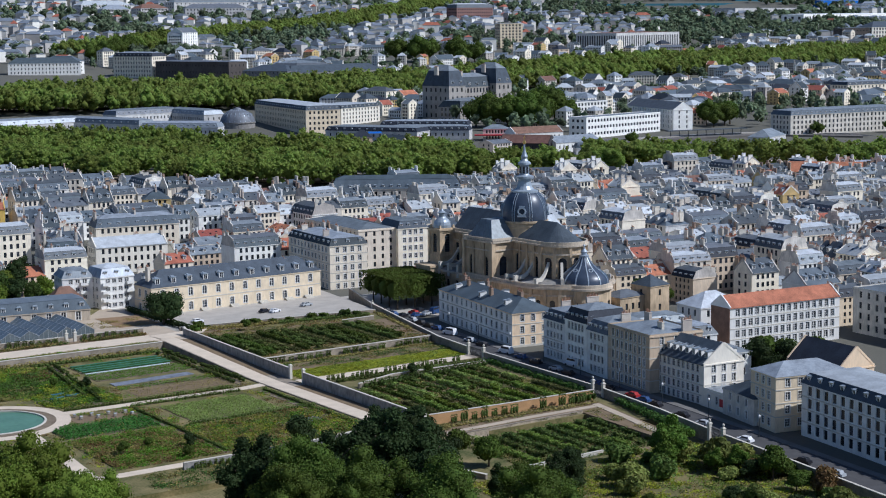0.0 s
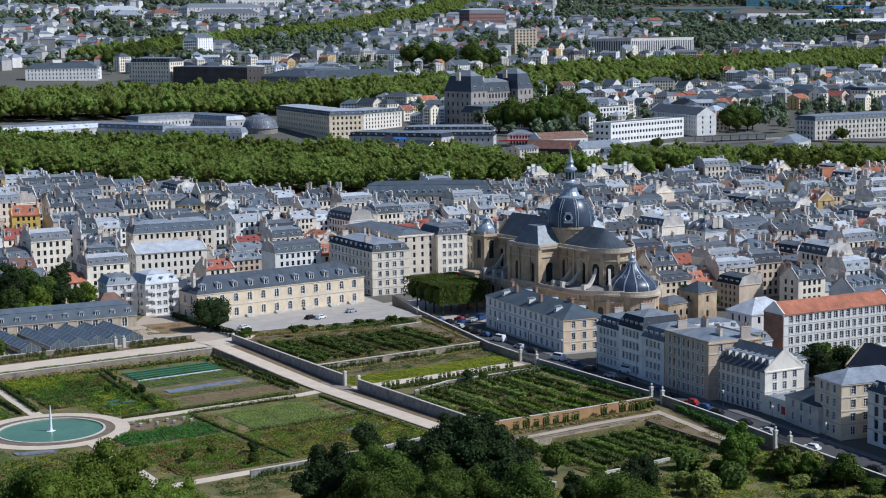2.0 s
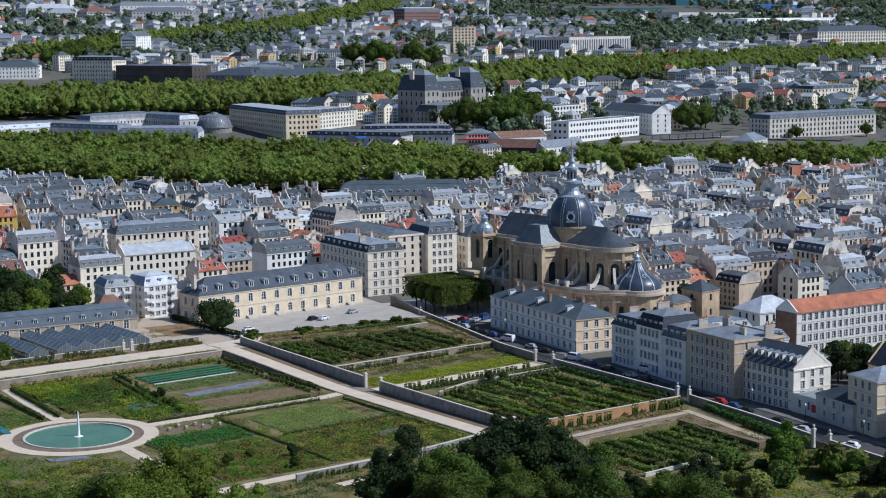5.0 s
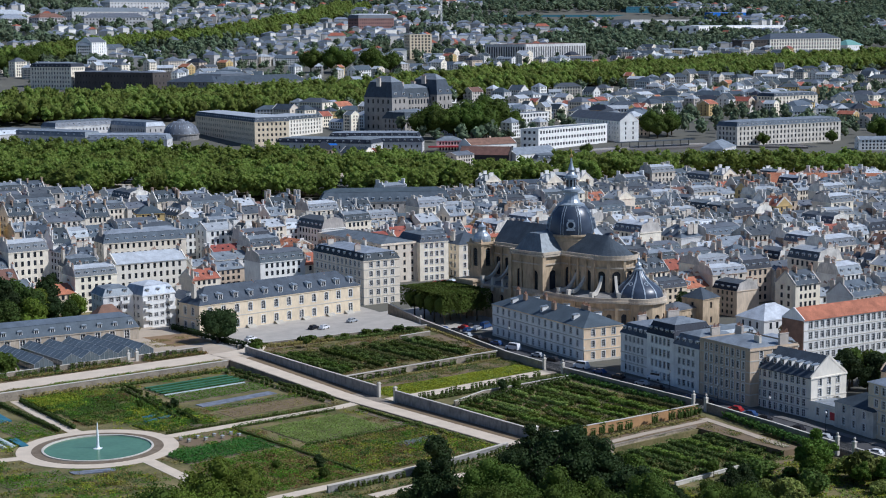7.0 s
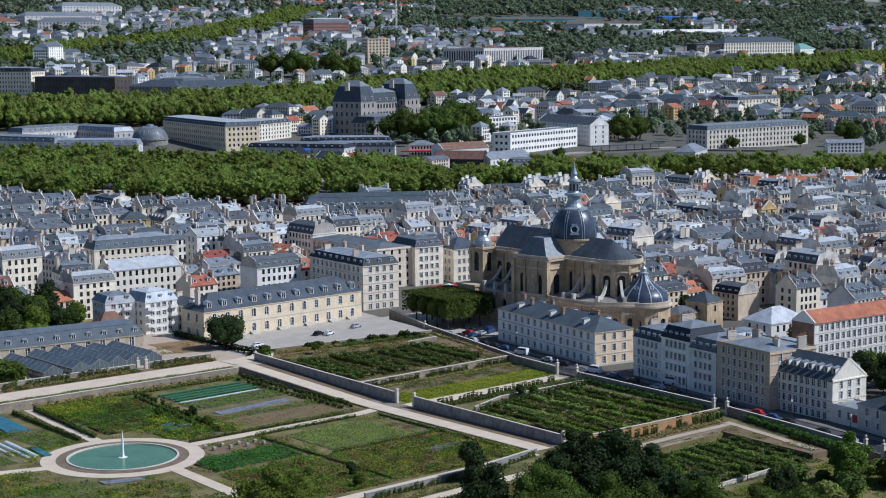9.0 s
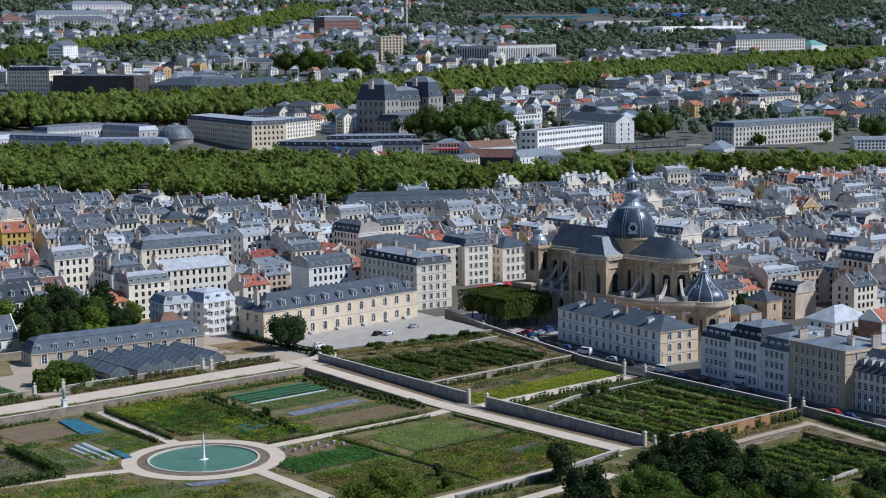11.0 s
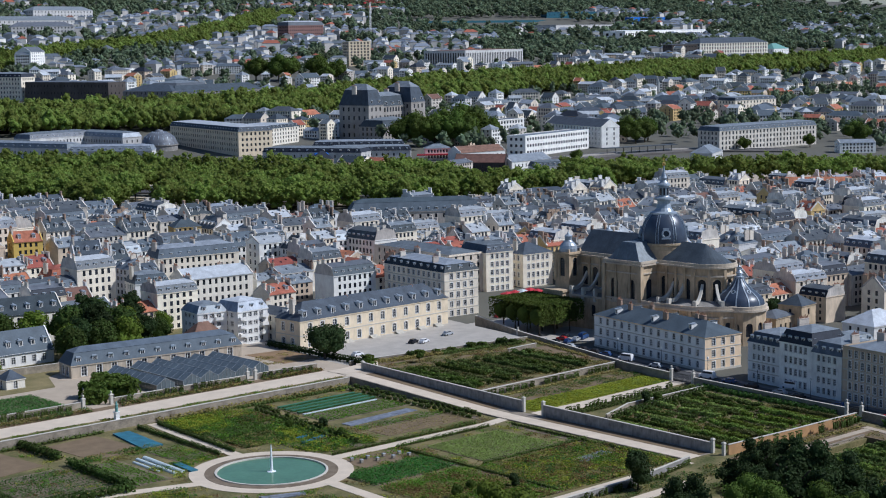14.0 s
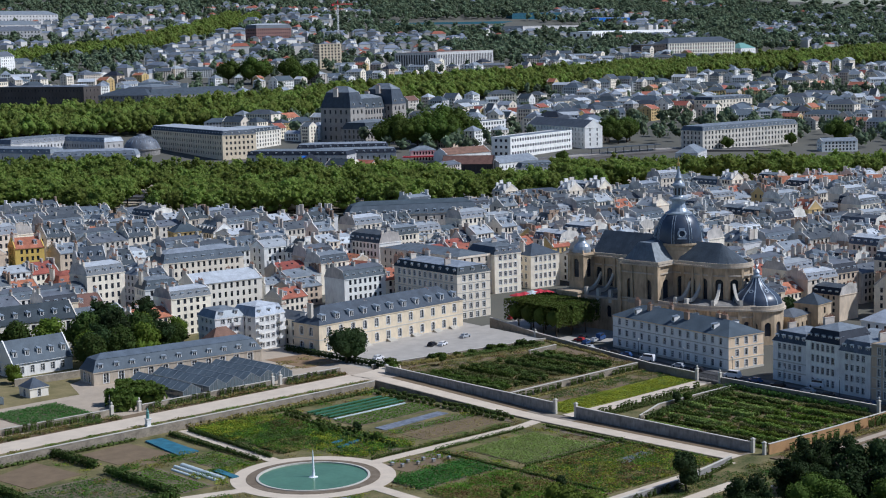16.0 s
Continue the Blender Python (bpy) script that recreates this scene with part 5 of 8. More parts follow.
    for i in range(6):
        o = Mesh()
        o.lathe([(0.75, -0.2), (0.75, 0.35), (0.5, 0.35), (0.5, 0.05), (0.0, 0.05)], 12, cap=False)
        part("dome_oculus", o, M_LEAD, t, at=pose(0, cy, 16.9, 0, 0, i * 60 + 15) @ pose(4.9, 0, 0, 0, 40, 0))
    L = Mesh()
    L.lathe([(1.7, 21.2), (1.7, 21.7), (1.1, 21.9), (0.95, 22.6), (1.25, 22.9), (0.8, 23.4), (0.35, 23.9), (0.3, 24.6), (0.5, 24.9), (0.1, 25.4), (0.05, 26.5)], 12, 0, cy)
    part("lantern", L, M_LEAD, t)
    # the two bell towers
    for s in (-1, 1):
        x, y = s * 10.8, 34.5
        w, p = Mesh(), Mesh()
        for o, u, n in (((-3.3, -3.3), (1, 0), (0, -1)), ((3.3, -3.3), (0, 1), (1, 0)), ((3.3, 3.3), (-1, 0), (0, 1)), ((-3.3, 3.3), (0, -1), (-1, 0))):
            facade(w, p, (x + o[0], y + o[1], -2), (*u, 0), (*n, 0), 6.6, -2, 25.9, [3.3], [(17.2, 6.6)], 2.4, depth=0.6, arch=True)
        part("bell_tower", w, C, t)
        lv = Mesh()
        for k in range(7):
            for dx, dy, sx, sy in ((0, -2.8, 2.3, 0.12), (0, 2.8, 2.3, 0.12), (-2.8, 0, 0.12, 2.3), (2.8, 0, 0.12, 2.3)):
                lv.cbox(x + dx, y + dy, 17.4 + k * 0.86, sx, sy, 0.42)
        part("louvres", lv, M_SLATE, t)
        part("window_panes", p, G, t, kind="stuff")
        for z, e in ((12.2, 0.5), (15.6, 0.35), (24.4, 0.35), (25.0, 0.7)):
            b = Mesh()
            b.box(x - 3.3 - e, y - 3.3 - e, z, x + 3.3 + e, y + 3.3 + e, z + 0.6)
            part("cornice", b, C, t)
        for i, j in ((-1, -1), (1, -1), (1, 1), (-1, 1)):
            b = Mesh()
            b.cbox(x + i * 3.0, y + j * 3.0, 16.2, 1.2, 1.2, 8.6)
            part("pilaster", b, C, t)
            b = Mesh()
            b.cbox(x + i * 2.9, y + j * 2.9, 25.6, 0.8, 0.8, 1.3, taper=0.2)
            part("urn", b, C, t)
        d = Mesh()
        d.lathe([(3.2, 25.6), (3.2, 26.8), (2.9, 27.9), (2.3, 28.7), (1.6, 29.3), (1.25, 29.8), (1.25, 31.0), (1.55, 31.2), (0.6, 31.9), (0.2, 32.6), (0.05, 33.8)], 16, x, y)
        part("tower_dome", d, M_LEAD, t, "lead-covered bell dome")
    w = Mesh()
    w.box(-7.4, 32.2, -2, 7.4, 38, 24)
    part("west_front", w, C, t)
    w = Mesh()
    w.box(-20, 29, -2, -14.3, 38.4, 12.5)
    w.box(-20.4, 28.6, 12.5, -14.0, 38.6, 13.2)
    part("tower_base", w, C, t)


church()


# ---- foliage ----
def np_mesh(name, V, F, material, smooth=False):
    me = bpy.data.meshes.new(name)
    k = F.shape[1]
    me.vertices.add(len(V))
    me.vertices.foreach_set("co", np.ascontiguousarray(V, dtype=np.float32).ravel())
    me.loops.add(F.size)
    me.loops.foreach_set("vertex_index", np.ascontiguousarray(F, dtype=np.int32).ravel())
    me.polygons.add(len(F))
    me.polygons.foreach_set("loop_start", np.arange(0, F.size, k, dtype=np.int32))
    if smooth:
        me.polygons.foreach_set("use_smooth", np.ones(len(F), dtype=bool))
    me.materials.append(material)
    me.update(calc_edges=True)
    return me


def leaf_quads(P, N, size, rng, jitter=0.7):
    """Small bent leaf clumps at P, turned roughly along N."""
    n = len(P)
    N = N + rng.normal(0, jitter, (n, 3))
    N /= np.linalg.norm(N, axis=1)[:, None] + 1e-9
    A = np.cross(N, rng.normal(0, 1, (n, 3)))
    A /= np.linalg.norm(A, axis=1)[:, None] + 1e-9
    B = np.cross(N, A)
    s = size * rng.uniform(0.55, 1.3, (n, 1))
    q = s * rng.uniform(0.6, 1.0, (n, 1))
    V = np.stack([P - A * s - B * q * 0.4, P + A * s * 0.3 - B * q + N * s * 0.15, P + A * s + B * q * 0.4, P - A * s * 0.3 + B * q + N * s * 0.15], 1).reshape(-1, 3)
    return V, np.arange(4 * n).reshape(-1, 4)


def sphere_points(n, rng):
    P = rng.normal(0, 1, (n, 3))
    return P / np.linalg.norm(P, axis=1)[:, None]


def ico():
    bm = bmesh.new()
    bmesh.ops.create_icosphere(bm, subdivisions=1, radius=1.0)
    V = np.array([v.co[:] for v in bm.verts])
    F = np.array([[v.index for v in f.verts] for f in bm.faces])
    bm.free()
    return V, F


ICO_V, ICO_F = ico()


OCTA_V = np.array([(1, 0, 0), (0, 1, 0), (-1, 0, 0), (0, -1, 0), (0, 0, 1), (0, 0, -1)], float)
OCTA_F = np.array([(0, 1, 4), (1, 2, 4), (2, 3, 4), (3, 0, 4), (1, 0, 5), (2, 1, 5), (3, 2, 5), (0, 3, 5)])


def crown_arrays(rng, R, H, base, blobs, leaves, size, coarse=False, lobe=1.0):
    """A lumpy crown: lobes inside an egg, covered with leaf clumps."""
    C = sphere_points(blobs, rng) * rng.uniform(0.35, 0.72 + 0.28 * (1 - lobe), (blobs, 1))
    C[0] = (0, 0, 0.1)
    C = C * (R, R, H / 2) + (0, 0, base + H / 2)
    r = R * rng.uniform(0.36, 0.55, blobs) * lobe
    r[0] = R * 0.62
    Vs, Fs, off = [], [], 0
    per = np.maximum(6, (leaves * r ** 2 / (r ** 2).sum()).astype(int))
    for c, q, k in zip(C, r, per):
        D = sphere_points(k, rng)
        D[:, 2] = np.where(D[:, 2] < -0.5, -D[:, 2], D[:, 2])
        P = c + D * q * rng.uniform(0.8, 1.08 if size > 0.4 else 1.15, (k, 1)) * (1, 1, 0.9)
        V, F = leaf_quads(P, D, size, rng, 0.5 if lobe == 1.0 else 0.8)
        Vs.append(V)
        Fs.append(F + off)
        off += len(V)
    Q = (np.concatenate(Vs), np.concatenate(Fs))
    Vs, Fs, off = [], [], 0
    core_v, core_f = (OCTA_V, OCTA_F) if coarse else (ICO_V, ICO_F)
    for c, q in zip(C, r):
        V = core_v * (q * (0.95 if coarse else 0.83) * (1 + rng.uniform(-0.2, 0.2, (len(core_v), 1)))) * (1, 1, 0.9) + c
        Vs.append(V)
        Fs.append(core_f + off)
        off += len(V)
    return Q, (np.concatenate(Vs), np.concatenate(Fs))


def tri(F):
    return np.concatenate([F[:, [0, 1, 2]], F[:, [0, 2, 3]]])


def merge(Q, T):
    V = np.concatenate([Q[0], T[0]])
    F = np.concatenate([tri(Q[1]), T[1] + len(Q[0])])
    return V, F


def trunk_mesh(height, r, spread_r, base, seed, limbs=5):
    rng = random.Random(seed)
    g = Mesh()
    g.lathe([(r * 1.5, -0.5), (r, height * 0.12), (r * 0.8, height * 0.45), (r * 0.35, height * 0.7)], 8)
    for i in range(limbs):
        a, z = rng.uniform(0, 6.3), height * rng.uniform(0.4, 0.65)
        p0 = (0, 0, z)
        p1 = (math.cos(a) * spread_r * 0.35, math.sin(a) * spread_r * 0.35, z + height * 0.1)
        p2 = (math.cos(a + 0.3) * spread_r * 0.55, math.sin(a + 0.3) * spread_r * 0.55, z + height * 0.18)
        g.beam(p0, p1, r * 0.6)
        g.beam(p1, p2, r * 0.35)
    return g


class TreeKind:
    def __init__(self, name, label, material, H, R, base, leaves, size, seed, blobs=14, r=0.35, group="", lobe=1.0):
        self.lobe = lobe
        self.a = (name, label, material, H, R, base, leaves, size, seed, blobs, r, group)
        self.first = None

    def plant(self, x, y, z, s=1.0, turn=0.0, sz=None):
        m = Matrix.LocRotScale((x, y, z), Euler((0, 0, turn)), (s, s, sz or s))
        if self.first:
            return copy_thing(self.first, m)
        name, label, material, H, R, base, leaves, size, seed, blobs, r, group = self.a
        rng = np.random.default_rng(seed)
        t = thing(name, m, label, "tree", group)
        Q, T = crown_arrays(rng, R, H - base, base, blobs, leaves, size, lobe=self.lobe)
        V, F = merge(Q, T)
        part("crown", np_mesh("crown", V, F, material), None, t)
        part("trunk", trunk_mesh(H, r, R, base, seed), M_BARK, t)
        t.matrix_basis = Matrix.LocRotScale((x, y, z), Euler((0, 0, turn)), None)
        self.first = t
        return t


def far_trees(name, spots, material, label, seed, leaves=34, size=1.5, blobs=5, lobe=1.0):
    """Woods and avenue rows too many to count: one mesh. spots: x, y, z, radius, height."""
    rng = np.random.default_rng(seed)
    kinds = []
    for i in range(9):
        Q, T = crown_arrays(np.random.default_rng(seed * 31 + i), 1.0, 2.0, 0.0, blobs + 2, leaves, size / 5.5, True, lobe)
        kinds.append(merge(Q, T))
    Vs, Fs, tints, off = [], [], [], 0
    for x, y, z, R, H in spots:
        V, F = kinds[rng.integers(9)]
        a = rng.uniform(0, 6.3)
        c, s = math.cos(a), math.sin(a)
        W = np.stack([(V[:, 0] * c - V[:, 1] * s) * R, (V[:, 0] * s + V[:, 1] * c) * R, V[:, 2] * H * 0.5 + H * 0.14], 1) + (x, y, z)
        Vs.append(W)
        Fs.append(F + off)
        tints.append(np.full(len(F), rng.random(), np.float32))
        off += len(W)
    ob = new(name, np_mesh(name, np.concatenate(Vs), np.concatenate(Fs), material))
    ob.data.attributes.new("tint", "FLOAT", "FACE").data.foreach_set("value", np.concatenate(tints))
    tagged(ob, label, "trees", kind="stuff")


def along(line, step):
    """Points and sideways directions every step metres along a line."""
    out, left = [], 0.0
    for (x0, y0), (x1, y1) in zip(line, line[1:]):
        L = math.hypot(x1 - x0, y1 - y0)
        d = ((x1 - x0) / L, (y1 - y0) / L)
        s = left
        while s < L:
            out.append((x0 + d[0] * s, y0 + d[1] * s, -d[1], d[0]))
            s += step
        left = s - L
    return out


def line_distance(line, x, y):
    best = 1e9
    for (x0, y0), (x1, y1) in zip(line, line[1:]):
        dx, dy = x1 - x0, y1 - y0
        k = max(0.0, min(1.0, ((x - x0) * dx + (y - y0) * dy) / (dx * dx + dy * dy)))
        e = math.hypot(x - x0 - k * dx, y - y0 - k * dy)
        if e < best:
            best, side = e, (x - x0) * dy - (y - y0) * dx
    return best, side


AV_NEAR = [(60, 790), (150, 690), (249, 600), (319, 530), (398, 470), (455, 432), (514, 392), (560, 350), (660, 292), (800, 212), (1000, 95)]
AV_MID = [(200, 1090), (489, 1030), (643, 999), (859, 1052), (1135, 1140), (1373, 1180), (1778, 1217), (2279, 1289), (3200, 1420)]
AV_FAR = [(640, 1560), (776, 1640), (874, 1735), (999, 1807), (1121, 1858), (1289, 1967), (1555, 2183), (1770, 2380)]
rnd = random.Random(11)


def town_edge(x):
    """Where the last houses stand before the avenue's trees: the greatest y at a given x."""
    pts = ((-400, 520), (180, 486), (210, 432), (232, 396), (252, 362), (282, 328), (400, 326), (460, 318), (550, 292), (635, 246), (900, 110))
    for (a, p), (b, q) in zip(pts, pts[1:]):
        if x < b:
            return p + (q - p) * max(0.0, (x - a) / (b - a))
    return 100.0


PLANES = [TreeKind("plane_tree", "tall green plane tree in the avenue row", M_LEAFLIGHT, 20, 8.4, 6.0, 1900, 0.43, 100 + i, 36, group="avenue trees", lobe=0.54) for i in range(4)]
spots = []
for k, off in enumerate((-136, -124, -112, -100, -88, -76, -63, -49, -35, -18, 18, 34)):
    for i, (x, y, nx, ny) in enumerate(along(AV_NEAR, 9.5)):
        px, py = x + nx * off + rnd.uniform(-1, 1), y + ny * off + rnd.uniform(-1, 1)
        s = rnd.uniform(0.85, 1.1)
        if (off > 0 and px > 400) or (off > 20 and px > 320) or (-70 < off and 446 < x < 500):
            continue
        if off < 0 and py < town_edge(px) + 11:
            continue
        if off < -84 and not is_free(px, py, 9):
            continue
        if -80 < off < -70 and 130 < px < 720:
            rnd.choice(PLANES).plant(px, py, land(px, py) - 0.3, s, rnd.uniform(0, 6.3))
        else:
            spots.append((px, py, land(px, py) + 4.0, 8.6 * s, 16 * s))
far_trees("avenue_trees", spots, M_LEAFLIGHT, "dense rows of green plane trees along the avenue", 5, leaves=460, size=0.48, blobs=28, lobe=0.52)
spots = []
for line, offs, step in ((AV_MID, (-118, -106, -94, -82, -70, -57, -44, -30, 22, 36), 10.5), (AV_FAR, (-26, -14, 14, 26), 11)):
    for off in offs:
        for x, y, nx, ny in along(line, step):
            px, py = x + nx * off + rnd.uniform(-1.5, 1.5), y + ny * off + rnd.uniform(-1.5, 1.5)
            s = rnd.uniform(0.8, 1.12)
            if off < -100 and px > 640:
                continue
            spots.append((px, py, land(px, py) - 1.5, 9.0 * s, 20 * s))
far_trees("avenue_trees", spots, M_LEAFLIGHT, "far avenue of green plane trees between roofs", 6, leaves=110, size=0.7, blobs=9, lobe=0.8)


def avenue_road(line, half):
    pts = [(x, y) for x, y, _, _ in along(line, 30)]
    part("road", strip(pts, half, lambda x, y: land(x, y) + 0.25, 0.6), M_ASPHALT, label="asphalt avenue between rows of trees", kind="structure")
    for s in (-1, 1):
        q = [(x + nx * s * 44, y + ny * s * 44) for x, y, nx, ny in along(line, 30)]
        part("pavement", strip(q, 34, lambda x, y: land(x, y) + 0.2, 0.5), M_STABIL, label="sandy side walk under the avenue trees", kind="structure")


avenue_road(AV_NEAR, 9)
avenue_road(AV_MID, 10)


# ---- landmarks beyond the avenue ----
def far_block(name, label, x, y, rot, w, d, h, floors, front, side, roof, rh, wall, roofmat, **k):
    z = land(x, y)
    return building(name, label, "building", x, y, rot, w, d, z, z + h, floors, front, side, roof, rh, wall, roofmat, sink=6, **k)


def lot(name, label, a, b, d, h, floors, front, side, roof, rh, wall, roofmat, **k):
    """A far block by the two ends of its front; d is its depth behind them."""
    w, c = math.dist(a, b), math.atan2(b[1] - a[1], b[0] - a[0])
    return far_block(name, label, (a[0] + b[0]) / 2 - math.sin(c) * d / 2, (a[1] + b[1]) / 2 + math.cos(c) * d / 2, math.degrees(c), w, d, h, floors, front, side, roof, rh, wall, roofmat, **k)


lot("long_house", "long cream house with a slate saddle roof", (-4, 195), (51, 188), 12, 9.5, 2, 17, 2, "gable", 5.0, M_CREAM2, M_SLATE, dormers=12, ww=1.4, wh=2.4)
lot("zinc_house", "white house with a broad zinc roof", (53, 191), (72, 190), 14, 7.5, 2, 6, 2, "gable", 3.0, WALLS[1], M_ZINC, ww=1.3)
lot("white_house", "white house with a slate hip roof and dormers", (96, 215), (109, 212), 11, 10, 3, 5, 3, "mansard", 4.4, WALLS[1], M_SLATE_BLUE, dormers=4, chims=[(-6, 0, 0.8, 3, 3.4), (6, 0, 0.8, 3, 3.4)])
lot("zinc_house", "long cream house with a pale zinc roof", (115, 211), (144, 208), 12, 10, 3, 10, 3, "gable", 3.4, M_CREAM2, M_ZINCPALE, chims=[(-14, 2, 0.7, 3, 2.4), (4, 1, 2, 0.8, 1.6), (14, 0, 0.7, 3, 2.4)])
lot("slate_house", "long ivory house with a blue slate roof and dormers", (136, 262), (172, 257), 12, 10, 3, 13, 2, "mansard", 5, WALLS[0], M_SLATE_BLUE, dormers=9, chims=[(-17, 0, 0.7, 4, 3), (0, 0, 0.7, 4, 3), (17, 0, 0.7, 4, 3)])
lot("yellow_house", "bright yellow house with a red tile roof", (107, 328), (119, 325), 11, 12, 4, 4, 2, "gable", 4, mat("bright_yellow_render", (0.72, 0.50, 0.12), 0.9, 0.15, 0.25, 2.5, streak=0.25), M_TILE, dormers=2, chims=[(-5.6, 0, 0.7, 4, 3), (5.6, 0, 0.7, 4, 3)])
lot("tiled_house", "white house with a red tile mansard and dormers", (85, 257), (104, 256), 11, 8, 2, 7, 2, "mansard", 4.5, WALLS[1], M_TILE, dormers=5, lid=M_TILE, chims=[(-9, 0, 0.7, 3, 2.6), (9, 0, 0.7, 3, 2.6)])
lot("gabled_house", "pale house with a dark slate roof beside a blank gable", (115, 292), (126, 288), 12, 10, 3, 4, 0, "gable", 5, WALLS[5], M_SLATE, dormers=3, chims=[(-5.2, 0, 0.7, 4, 3.6)])
lot("ochre_house", "ochre house with a slate hip roof", (188, 330), (200, 326), 11, 11, 4, 4, 3, "hip", 4, WALLS[4], M_SLATE_BLUE, chims=[(0, 0, 0.8, 3, 3)])


for x, y, w, d in ((100, 309, 24, 28), (124, 197, 40, 22), (94, 203, 20, 18), (146, 246, 40, 18), (88, 246, 26, 16), (112, 279, 18, 16), (186, 316, 18, 18), (24, 183, 60, 12)):
    take(x, y, w, d)
M_HALLSTONE = mat("town_hall_stone", (0.38, 0.35, 0.31), 0.9, 0.2, 0.2, 2)
far_block("town_hall", "grey stone town hall with a steep slate roof", 662, 750, 12, 44, 24, 25, 4, 11, 6, "mansard", 11, M_HALLSTONE, M_SLATE, ww=2.0, wh=3.6, inset=4.0, dormers=5, dsize=(2.4, 3.2), lid=M_ZINC,
          chims=[(-12, -4, 2, 4, 6), (12, 4, 2, 4, 6)])
far_block("town_hall_wing", "lower stone wing with a slate mansard", 637, 714, 12, 40, 24, 12, 3, 9, 5, "mansard", 7, M_HALLSTONE, M_SLATE, ww=1.8, wh=2.6, dormers=6, inset=3)
for dx in (-27, 27):
    far_block("town_hall_pavilion", "end pavilion of the town hall with a steep slate roof", 660 + dx, 746 + dx * 0.2, 12, 19, 30, 27, 4, 3, 5, "mansard", 17, M_HALLSTONE, M_SLATE, ww=1.8, wh=3.2, inset=3.6, taken=False, dormers=2, dsize=(2.6, 3.6), lid=M_ZINC, chims=[(-8.5, 0, 1.4, 4, 5), (8.5, 0, 1.4, 4, 5)])
far_block("barracks", "long cream barracks with a slate and zinc roof", 498, 744, -10, 27, 124, 15.5, 4, 7, 30, "mansard", 4.5, M_CREAM, M_SLATE, ww=1.5, wh=2.0, dormers=5, side_dorm=26, lid=M_ZINCPALE)
lot("barracks_wing", "cream barracks wing with a zinc roof", (533, 735), (580, 754), 36, 12, 4, 12, 8, "mansard", 3.6, M_CREAM2, M_SLATE, ww=1.5, wh=1.8, dormers=9, lid=M_ZINCPALE)
far_block("barracks_wing", "pale flat zinc-roofed range", 532, 780, 12, 50, 30, 13, 3, 10, 4, "flat", 1.4, M_WHITE, M_ZINCPALE)
for x, y, rot, w, d in ((500, 628, -60, 74, 20), (534, 612, -42, 60, 18), (556, 650, -44, 66, 18)):
    far_block("market_hall", "low grey zinc-roofed hall with roof lights", x, y, rot, w, d, 6.0, 1, 14, 3, "mansard", 4.0, WALLS[5], M_DARKSLATE, dormers=12, lid=M_ZINC)
tarp = Mesh()
tarp.box(-5, -3.5, 0, 5, 3.5, 0.9, taper=0.8)
tagged(part("tarpaulin", tarp, M_BLUE, at=pose(474, 589, land(474, 589) + 8.4, 0, 0, -30)), "blue tarpaulin over a hall roof", "tarpaulin")
for x, y, rot, w, d, rm in ((286, 800, 8, 120, 16, M_ZINC), (356, 780, -71, 92, 16, M_ZINC), (390, 718, -43, 58, 16, M_ZINC), (448, 822, -83, 60, 18, M_ZINC), (414, 842, 11, 62, 18, M_ZINCDARK), (235, 850, -40, 90, 16, M_ZINC)):
    far_block("station_range", "long grey zinc-roofed station range with dormers", x, y, rot, w, d, 7, 1, 18, 3, "mansard", 4.5, WALLS[5], rm, dormers=12, lid=M_ZINC)


def rotunda(x, y):
    z = land(x, y)
    t = thing("rotunda", pose(x, y, z - 3.0), "round hall with a grey lead dome", "building")
    take(x, y, 30, 30)
    a, b = Mesh(), Mesh()
    a.lathe([(13.4, -3), (13.4, 6), (14, 6.3), (14, 7)], 32)
    b.lathe([(13.6, 7), (12.8, 9.8), (11, 12.6), (8.2, 14.8), (5, 16.2), (3, 16.7), (3, 17.4), (0.5, 18)], 32)
    part("wall", a, M_GREYWALL, t)
    part("dome", b, M_ZINCDARK, t, smooth=True)
    for k in range(20):
        rb = Mesh()
        rb.beam((13.5, 0, 7.2), (11.0, 0, 12.7), 0.35)
        rb.beam((11.0, 0, 12.7), (5.0, 0, 16.3), 0.35)
        part("dome_rib", rb, M_LEAD, t, at=pose(0, 0, 0, 0, 0, k * 18))


rotunda(459, 766)
lot("school", "white modern school block with a flat roof", (626, 547), (712, 566), 16, 14, 3, 24, 3, "flat", 0.8, M_WHITE, M_ZINC, ww=2.2, wh=2.0)
far_block("school_wing", "white modern wing with balconies and a flat roof", 722, 672, 10, 42, 16, 15, 4, 10, 3, "flat", 0.8, M_WHITE, M_ZINCDARK, ww=2.2)
far_block("gabled_hall", "white hall with a grey saddle roof", 738, 598, 75, 84, 16, 14.5, 4, 18, 2, "gable", 5.5, M_WHITE, M_ZINCDARK)
lot("long_block", "long pale stone block with a slate mansard", (765, 483), (874, 475), 22, 14.5, 4, 28, 5, "mansard", 4.5, WALLS[3], M_SLATE_BLUE, ww=1.6, wh=2.2, dormers=24)
for x, y, w, d, a in ((700, 535, 130, 44, 0), (790, 500, 90, 50, -5), (820, 455, 130, 40, -5)):
    take(x, y, w, d, a)


